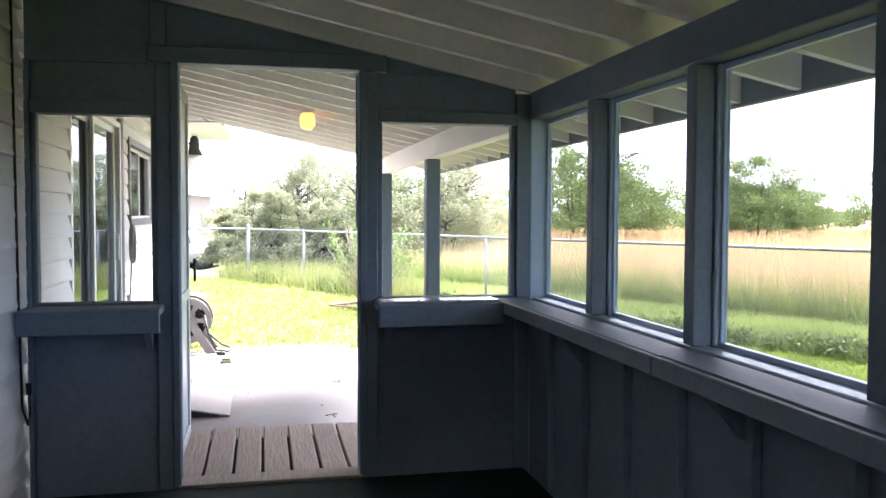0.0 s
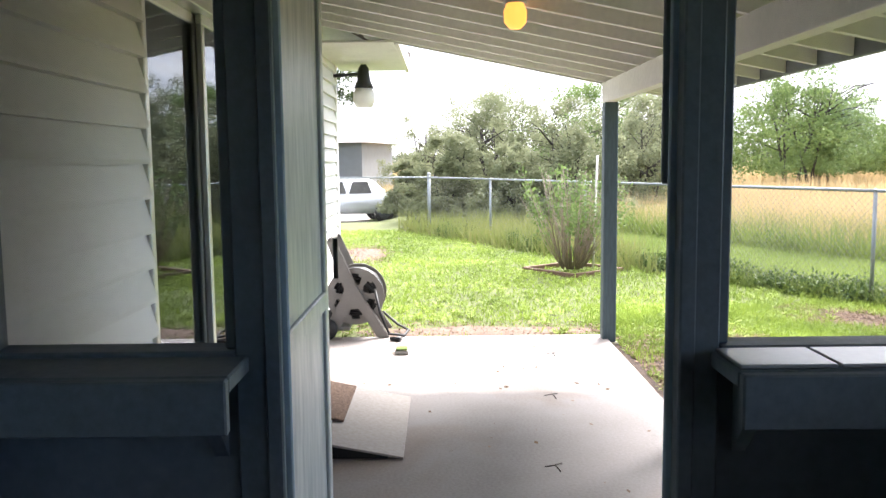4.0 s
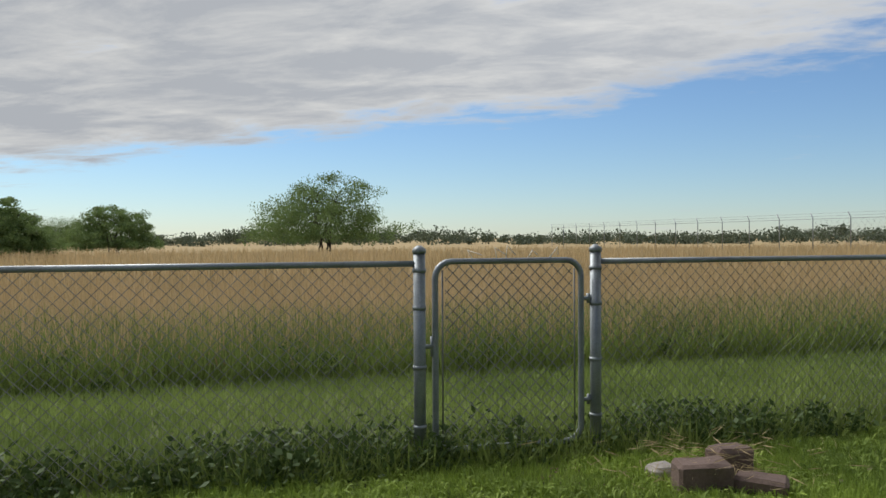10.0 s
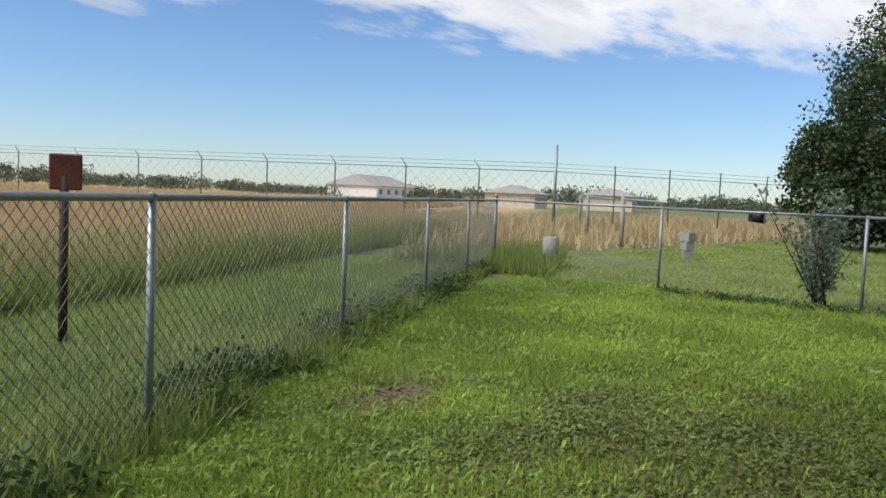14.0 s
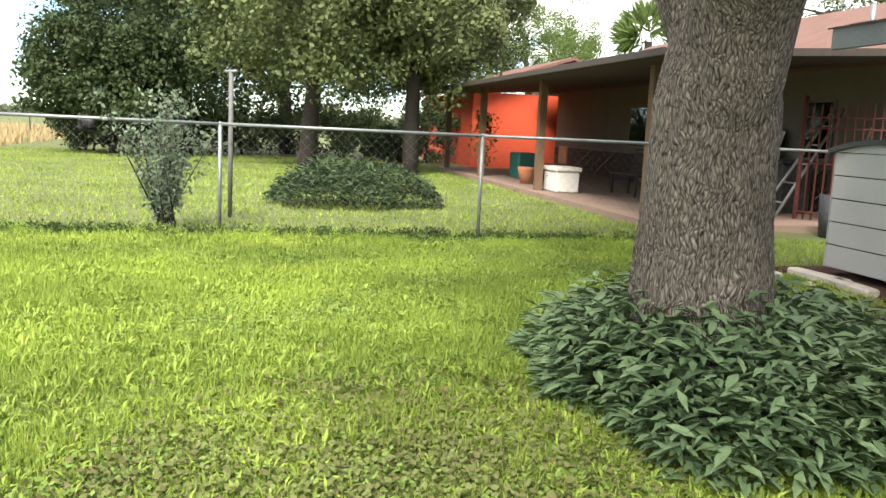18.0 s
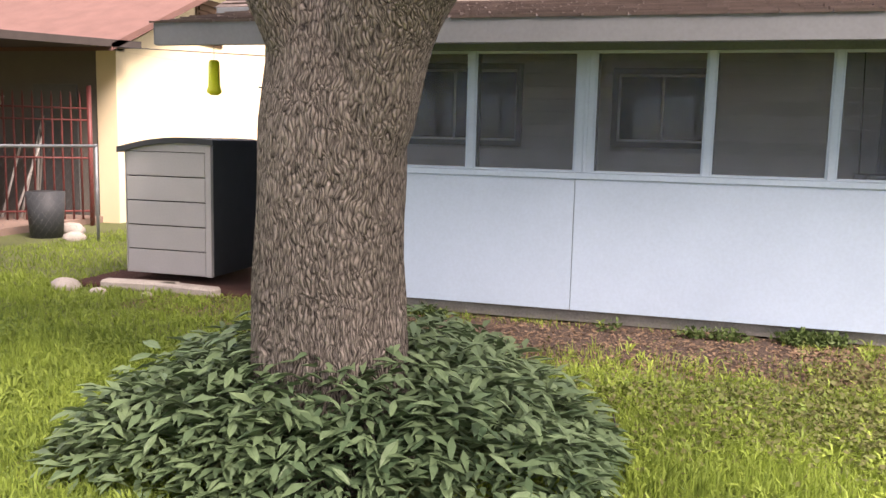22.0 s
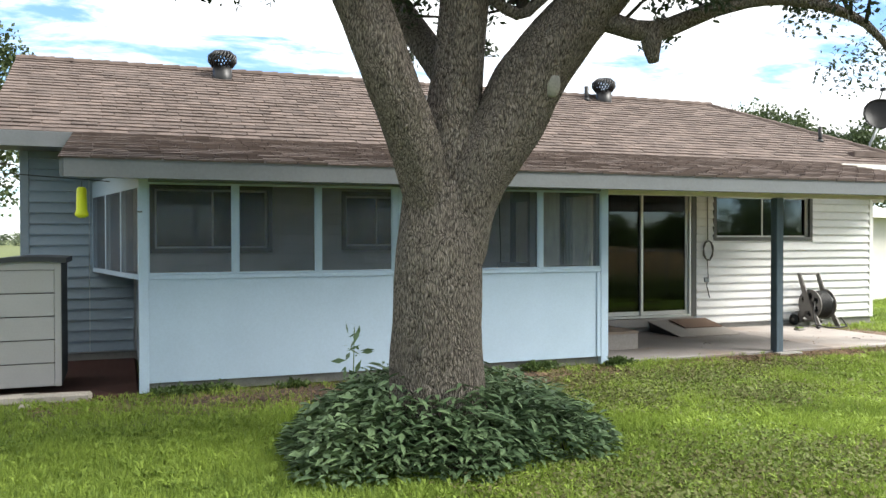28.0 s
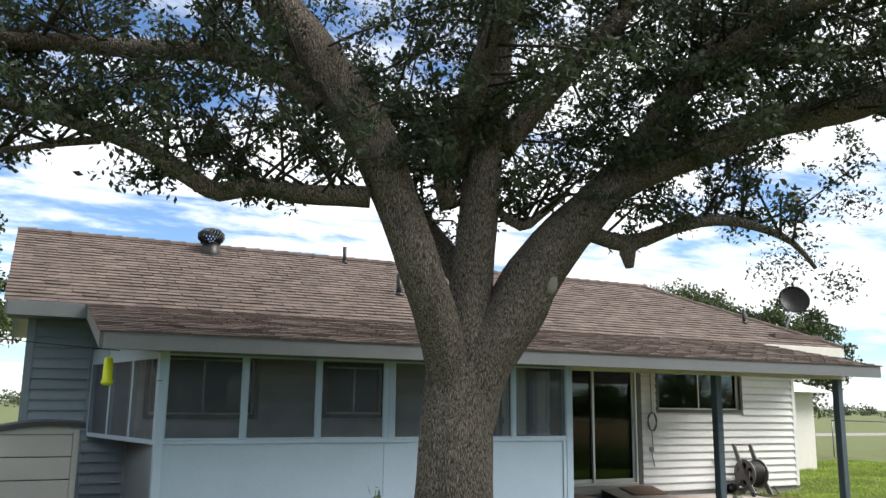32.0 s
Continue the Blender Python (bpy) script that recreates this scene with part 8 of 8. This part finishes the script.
def patio_things():
    """Loose things under the neighbouring patio roof."""
    pot = tagged(empty("terracotta_pot", (-10.6, 1.75, 0)), "large terracotta flower pot on the grass", "pot")
    x, y = -10.6, 1.75
    mesh_of("bowl", [tube([(x, y, 0.0), (x, y, 0.38), (x, y, 0.39), (x, y, 0.46)], [0.19, 0.27, 0.30, 0.30], 20)], M["terracotta"], pot)
    p2 = tagged(empty("terracotta_pot", (-18.0, 0.9, 0.1)), "small terracotta flower pot at the patio edge", "pot")
    mesh_of("bowl", [tube([(-18, 0.9, 0.1), (-18, 0.9, 0.42), (-18, 0.9, 0.48)], [0.14, 0.21, 0.22], 18)], M["terracotta"], p2)
    c = tagged(empty("cool_box", (-15.75, 0.95, 0.1)), "white plastic cool box beside the patio post", "cool box")
    boxed("tub", (-16.1, 0.65, 0.1), (-15.35, 1.15, 0.52), M["offwhite"], c, bevel=0.03)
    boxed("lid", (-16.13, 0.62, 0.525), (-15.32, 1.18, 0.62), M["offwhite"], c, bevel=0.02)
    l = tagged(empty("step_ladder", (-11.6, 3.6, 0.1)), "grey step ladder leaning by the wall", "ladder")
    for dx in (-0.22, 0.22):
        rod("rail", (-12.0 + dx, 3.2, 0.1), (-12.0 + dx * 0.6, 4.35, 1.9), 0.025, M["alu"], l)
    for k in range(5):
        u = 0.12 + k * 0.18
        rod("rung", (-12.22 + 0.018 * k, 3.2 + 1.15 * u, 0.1 + 1.8 * u), (-11.78 - 0.018 * k, 3.2 + 1.15 * u, 0.1 + 1.8 * u), 0.015, M["alu"], l)
    ch = tagged(empty("garden_chair", (-19.0, 1.9, 0.1)), "orange-brown wooden garden chair on the patio", "chair")
    boxed("seat", (-19.25, 1.65, 0.50), (-18.75, 2.15, 0.54), M["terracotta"], ch)
    boxed("backrest", (-19.25, 2.11, 0.56), (-18.75, 2.15, 0.98), M["terracotta"], ch)
    for dx in (-0.24, 0.20):
        for yy in (1.66, 2.11):
            boxed("leg", (-19 + dx, yy, 0.1), (-18.96 + dx, yy + 0.04, 0.498), M["terracotta"], ch)
    gr = tagged(empty("slatted_bench", (-15.0, 2.6, 0.1)), "dark slatted metal bench on the patio", "bench")
    for k in range(7):
        boxed("slat", (-15.9, 2.5 + 0.012 * k, 0.55 + 0.09 * k), (-14.7, 2.53 + 0.012 * k, 0.61 + 0.09 * k), M["darkmetal"], gr)
    for k in range(5):
        boxed("seat_slat", (-15.9, 2.02 + 0.09 * k, 0.5), (-14.7, 2.09 + 0.09 * k, 0.53), M["darkmetal"], gr)
    for xx in (-15.88, -14.76):
        boxed("leg", (xx, 2.05, 0.1), (xx + 0.05, 2.1, 0.498), M["darkmetal"], gr)
        boxed("leg", (xx, 2.42, 0.1), (xx + 0.05, 2.47, 0.498), M["darkmetal"], gr)
    bd = tagged(empty("white_board", (-14.2, 3.9, 0.1)), "pale board leaning against the rear wall", "board")
    boxed("sheet", (-14.6, 0, 0), (-13.6, 0.03, 1.5), M["offwhite"], bd, bevel=0.003, m=Matrix.Translation((0, 4.0, 0.1)) @ Matrix.Rotation(-0.32, 4, "X"))
    for k, (x, y, L, t) in enumerate(((-11.2, 3.9, 1.6, 0.3), (-11.0, 4.0, 1.5, -0.25), (-11.05, 3.6, 1.3, 0.5), (-10.8, 3.75, 1.4, -0.4), (-11.45, 3.8, 1.2, 0.15))):
        tagged(mesh_of("garden_tool", [tube([(x, y, 0.1), (x + 0.5 * math.sin(t), y + 0.35, L)], 0.018, 6)], M["greywood"] if k % 2 else M["offwhite"]), "long-handled garden tool leaning by the iron gate", "tool", group="garden tools")
    bag = tagged(empty("storage_bin", (-12.6, 3.8, 0.1)), "dark bin standing against the rear wall", "bin")
    boxed("body", (-12.95, 3.6, 0.1), (-12.3, 4.2, 0.95), M["resin_dark"], bag, bevel=0.03)
    boxed("lid", (-12.98, 3.57, 0.955), (-12.27, 4.23, 1.02), M["resin_dark"], bag, bevel=0.02)
    wb = tagged(empty("green_bin", (-20.3, 1.5, 0.1)), "teal plastic tub on the patio", "tub")
    boxed("body", (-20.7, 1.3, 0.1), (-19.9, 1.8, 0.75), M["teal"], wb, bevel=0.03)
    gb = tagged(empty("trash_can", (-9.75, 2.75, 0)), "grey-green trash can beside the fence end", "trash can")
    mesh_of("drum", [tube([(-9.75, 2.75, 0.0), (-9.75, 2.75, 0.6)], [0.2, 0.24], 16)], M["resin_dark"], gb)
    b = tagged(empty("potted_shrub", (-21.2, 0.7, 0)), "leafy green potted shrub at the patio corner", "plant")
    mesh_of("stem", [tube([(-21.2, 0.7, 0.0), (-21.2, 0.7, 1.0)], [0.03, 0.02], 6)], M["barkdark"], b)
    leaves("foliage", [(-21.2, 0.7, 0.7), (-21.1, 0.6, 1.1), (-21.3, 0.8, 1.35), (-21.15, 0.7, 1.6)], [0.35, 0.4, 0.38, 0.25], 110, 0.11, M["mesquite"], b, np.random.default_rng(2))


M["teal"] = material("teal_plastic", (0.02, 0.16, 0.14), 0.5, vary=0.15)
patio_things()


def palm():
    x, y = -40.6, 14.5
    p = tagged(empty("fan_palm", (x, y, 0)), "tall fan palm behind the neighbouring house", "palm")
    mesh_of("trunk", [tube([(x, y, 0), (x + 0.2, y, 6.2)], [0.25, 0.2], 10)], M["barkdark"], p)
    g = np.random.default_rng(8)
    base, along, side = [], [], []
    for k in range(34):
        d = spread(g, 1)[0]
        d[2] = abs(d[2]) * 1.1 - 0.25
        d /= np.linalg.norm(d)
        c = np.array([x + 0.2, y, 6.4]) + d * 1.0
        for j in range(16):
            e = d + 0.75 * spread(g, 1)[0]
            e /= np.linalg.norm(e)
            base.append(c)
            along.append(e * 1.25)
            side.append(np.cross(e, spread(g, 1)[0]) * 0.09)
    quads("fronds", np.array(base), np.array(along), np.array(side), M["mesquite"], p, "stiff green fan fronds", tip=-1)


palm()


# ---- small pieces of walls and roof, last ----
def siding():
    """Lap boards on the rear wall, each one a piece."""
    k = 0
    z = 0.135
    spans0 = [(HOUSE_W + 0.10, -5.66, "greysiding"), (-5.655, -5.15, "greysiding"), (-5.05, -0.003, "white"), (0.062, HOUSE_E - 0.09, "white")]
    while z < 2.66:
        z1 = min(z + COURSE, 2.70)
        for a, b, mat in spans0:
            cuts = [(a, b)]
            for h0, h1, lo, hi in HOLES:
                pad = 0.105 if lo < 0.5 else 0.063
                left = 0.0 if lo < 0.5 else 0.063
                if z1 > lo - (0 if lo < 0.5 else 0.06) and z < hi + 0.06:
                    cuts = [c for s, e in cuts for c in ((s, min(e, h0 - left)), (max(s, h1 + pad), e)) if c[1] - c[0] > 0.03]
            for s, e in cuts:
                me = bpy.data.meshes.new("siding_board")
                y = PORCH_BACK if s >= -5.06 and e <= 0.0 else WALL_Y
                vs = [(x, yy, zz) for x in (s, e) for yy, zz in ((y - 0.001, z), (y - 0.040, z), (y - 0.038, z + 0.016), (y - 0.005, z1 - 0.001), (y - 0.001, z1 - 0.001))]
                fs = [(0, 1, 2, 3, 4), (9, 8, 7, 6, 5)] + [(i, 5 + i, 5 + (i + 1) % 5, (i + 1) % 5) for i in range(5)]
                me.from_pydata(vs, [], fs)
                link("siding_board", me, M[mat], wall)
                k += 1
        z += COURSE
    for x0, x1, mat in ((HOUSE_W, HOUSE_W + 0.098, "greysiding"), (HOUSE_E - 0.088, HOUSE_E, "white")):
        boxed("corner_board", (x0, WALL_Y - 0.035, 0.12), (x1, WALL_Y - 0.001, 2.66), M[mat], wall, "painted corner board")
    g = tagged(empty("siding_crack", (-0.5, WALL_Y, 0.6)), "thin dark crack in a siding board", "crack", kind="structure")
    mesh_of("crack", [tube([(-0.60, PORCH_BACK - 0.038, 0.90), (-0.59, PORCH_BACK - 0.038, 0.83), (-0.60, PORCH_BACK - 0.038, 0.78), (-0.585, PORCH_BACK - 0.038, 0.70)], 0.003, 4)], M["black"], g)


siding()


def shingles():
    """Tabs course by course on the south slopes."""
    r = random.Random(2)
    ex, tab = 0.142, 0.305

    def slope(y0, y1):
        out, y = [], y0
        L = math.hypot(y1 - y0, deck_z(y1 - 1e-6) - deck_z(y0 + 1e-6))
        n = int(L / ex)
        for i in range(n + 1):
            yy = y0 + (y1 - y0) * i * ex / L
            out.append(yy)
        return out, (deck_z(y1 - 1e-6) - deck_z(y0 + 1e-6)) / (y1 - y0)

    variants = []
    for v in range(4):
        w = tab - 0.006 - 0.004 * v
        me = bpy.data.meshes.new("shingle")
        t = 0.011 + 0.003 * v
        vs = [(x, y, z) for x in (0, w) for y, z in ((-0.012, 0.001), (-0.012, t + 0.004), (0.155, 0.004), (0.155, 0.0))]
        me.from_pydata(vs, [], [(0, 1, 2, 3), (7, 6, 5, 4), (0, 4, 5, 1), (1, 5, 6, 2), (2, 6, 7, 3)])
        me.materials.append(M["shingle"])
        variants.append(me)
    V, Fc = [], []
    made = 0
    for y0, y1, xa in ((EAVE_Y - 0.03, MAIN_EAVE_Y, ROOF_W - 0.04), (MAIN_EAVE_Y, RIDGE_Y, -6.70)):
        ys, sl = slope(y0, y1)
        a = math.atan(sl)
        for i, y in enumerate(ys):
            xb = ROOF_E + 0.04 if y1 == MAIN_EAVE_Y else 7.78 - (7.75 - 5.5) * (y - MAIN_EAVE_Y) / (RIDGE_Y - MAIN_EAVE_Y)
            x = xa - (i % 2) * tab / 2 - r.uniform(0, 0.05)
            while x < xb:
                xs = max(x, xa)
                m = Matrix.Translation((xs, y, deck_z(max(y, EAVE_Y)) + 0.004 + 0.205 * min(0, y - EAVE_Y))) @ Matrix.Rotation(a, 4, "X") @ Matrix.Rotation(r.uniform(-0.012, 0.012), 4, "Z")
                wide = min(x + tab, xb) - xs
                if wide > 0.04:
                    me = variants[r.randrange(4)]
                    sx = min(1.0, wide / tab)
                    if made < 300 and y1 == MAIN_EAVE_Y and i < 9 and -5.0 < x < 5.0:
                        o = new("shingle", me)
                        o.parent = ROOF
                        o.matrix_basis = m @ Matrix.Diagonal((sx, 1, 1, 1))
                        made += 1
                    else:
                        b = len(V)
                        V += [m @ Vector((p.co.x * sx, p.co.y, p.co.z)) for p in me.vertices]
                        Fc += [tuple(b + j for j in f.vertices) for f in me.polygons]
                x += tab
    me = bpy.data.meshes.new("shingles")
    me.from_pydata([tuple(v) for v in V], [], Fc)
    tagged(link("shingles", me, M["shingle"], ROOF), kind="stuff")
    # hip and ridge, and the far slopes
    zm, n = deck_z(MAIN_EAVE_Y), 2 * RIDGE_Y - MAIN_EAVE_Y
    bm = bmesh.new()
    for pts in ([(7.78, MAIN_EAVE_Y, zm + 0.012), (7.78, n, zm + 0.012), (5.5, RIDGE_Y, RIDGE_Z + 0.012)], [(7.78, n, zm + 0.012), (-6.68, n, zm + 0.012), (-6.68, RIDGE_Y, RIDGE_Z + 0.012), (5.5, RIDGE_Y, RIDGE_Z + 0.012)]):
        f = bm.faces.new([bm.verts.new(p) for p in pts])
    bmesh.ops.recalc_face_normals(bm, faces=bm.faces)
    bmesh.ops.solidify(bm, geom=list(bm.faces), thickness=-0.008)
    part("far_slopes", bm, M["shingle"], ROOF)
    caps = []
    x = -6.70
    while x < 5.4:
        caps.append(tube([(x, RIDGE_Y, RIDGE_Z + 0.005), (x + 0.26, RIDGE_Y, RIDGE_Z + 0.012)], [0.055, 0.065], 8))
        x += 0.25
    a, b = Vector((5.45, RIDGE_Y, RIDGE_Z + 0.005)), Vector((7.75, MAIN_EAVE_Y, zm + 0.01))
    for k in range(15):
        caps.append(tube([a.lerp(b, k / 15), a.lerp(b, (k + 1.05) / 15)], [0.05, 0.06], 8))
    mesh_of("ridge_caps", caps, M["shingle"], ROOF, "lapped ridge shingles", False)
    # one lifted shingle strip near the corner
    boxed("loose_strip", (6.3, 2.15, deck_z(2.15) + 0.03), (7.6, 2.32, deck_z(2.3) + 0.05), M["shingle"], ROOF)


shingles()


def slab_litter():
    """Twigs and curled leaves on the patio."""
    g = np.random.default_rng(12)
    n = 120
    p = np.c_[g.uniform(0.6, 5.3, n), g.uniform(0.15, 2.3, n), np.full(n, SLAB + 0.006)]
    p = p[(p[:, 1] < 1.6) | (p[:, 0] > 3.6)]
    n = len(p)
    a = spread(g, n) * np.array([1, 1, 0.2]) * g.uniform(0.015, 0.05, (n, 1))
    tagged(quads("patio_leaves", p, a, np.cross(a, np.array([0, 0, 1.0]) + 0.4 * spread(g, n)) * 0.3, M["deadleaf"], tip=-1), "dry leaves scattered over the slab", "leaf litter", kind="stuff")
    for k, (x, y) in enumerate(((3.45, 0.75), (4.6, 0.6), (2.2, 0.9))):
        tagged(mesh_of("twig", [tube([(x, y, SLAB + 0.006), (x + 0.05, y + 0.02, SLAB + 0.02), (x + 0.11, y - 0.02, SLAB + 0.006)], 0.004, 4), tube([(x + 0.05, y + 0.02, SLAB + 0.02), (x + 0.06, y + 0.07, SLAB + 0.008)], 0.003, 4)], M["barkdark"]), "small dry twig lying on the slab", "twig", group="twigs")


slab_litter()
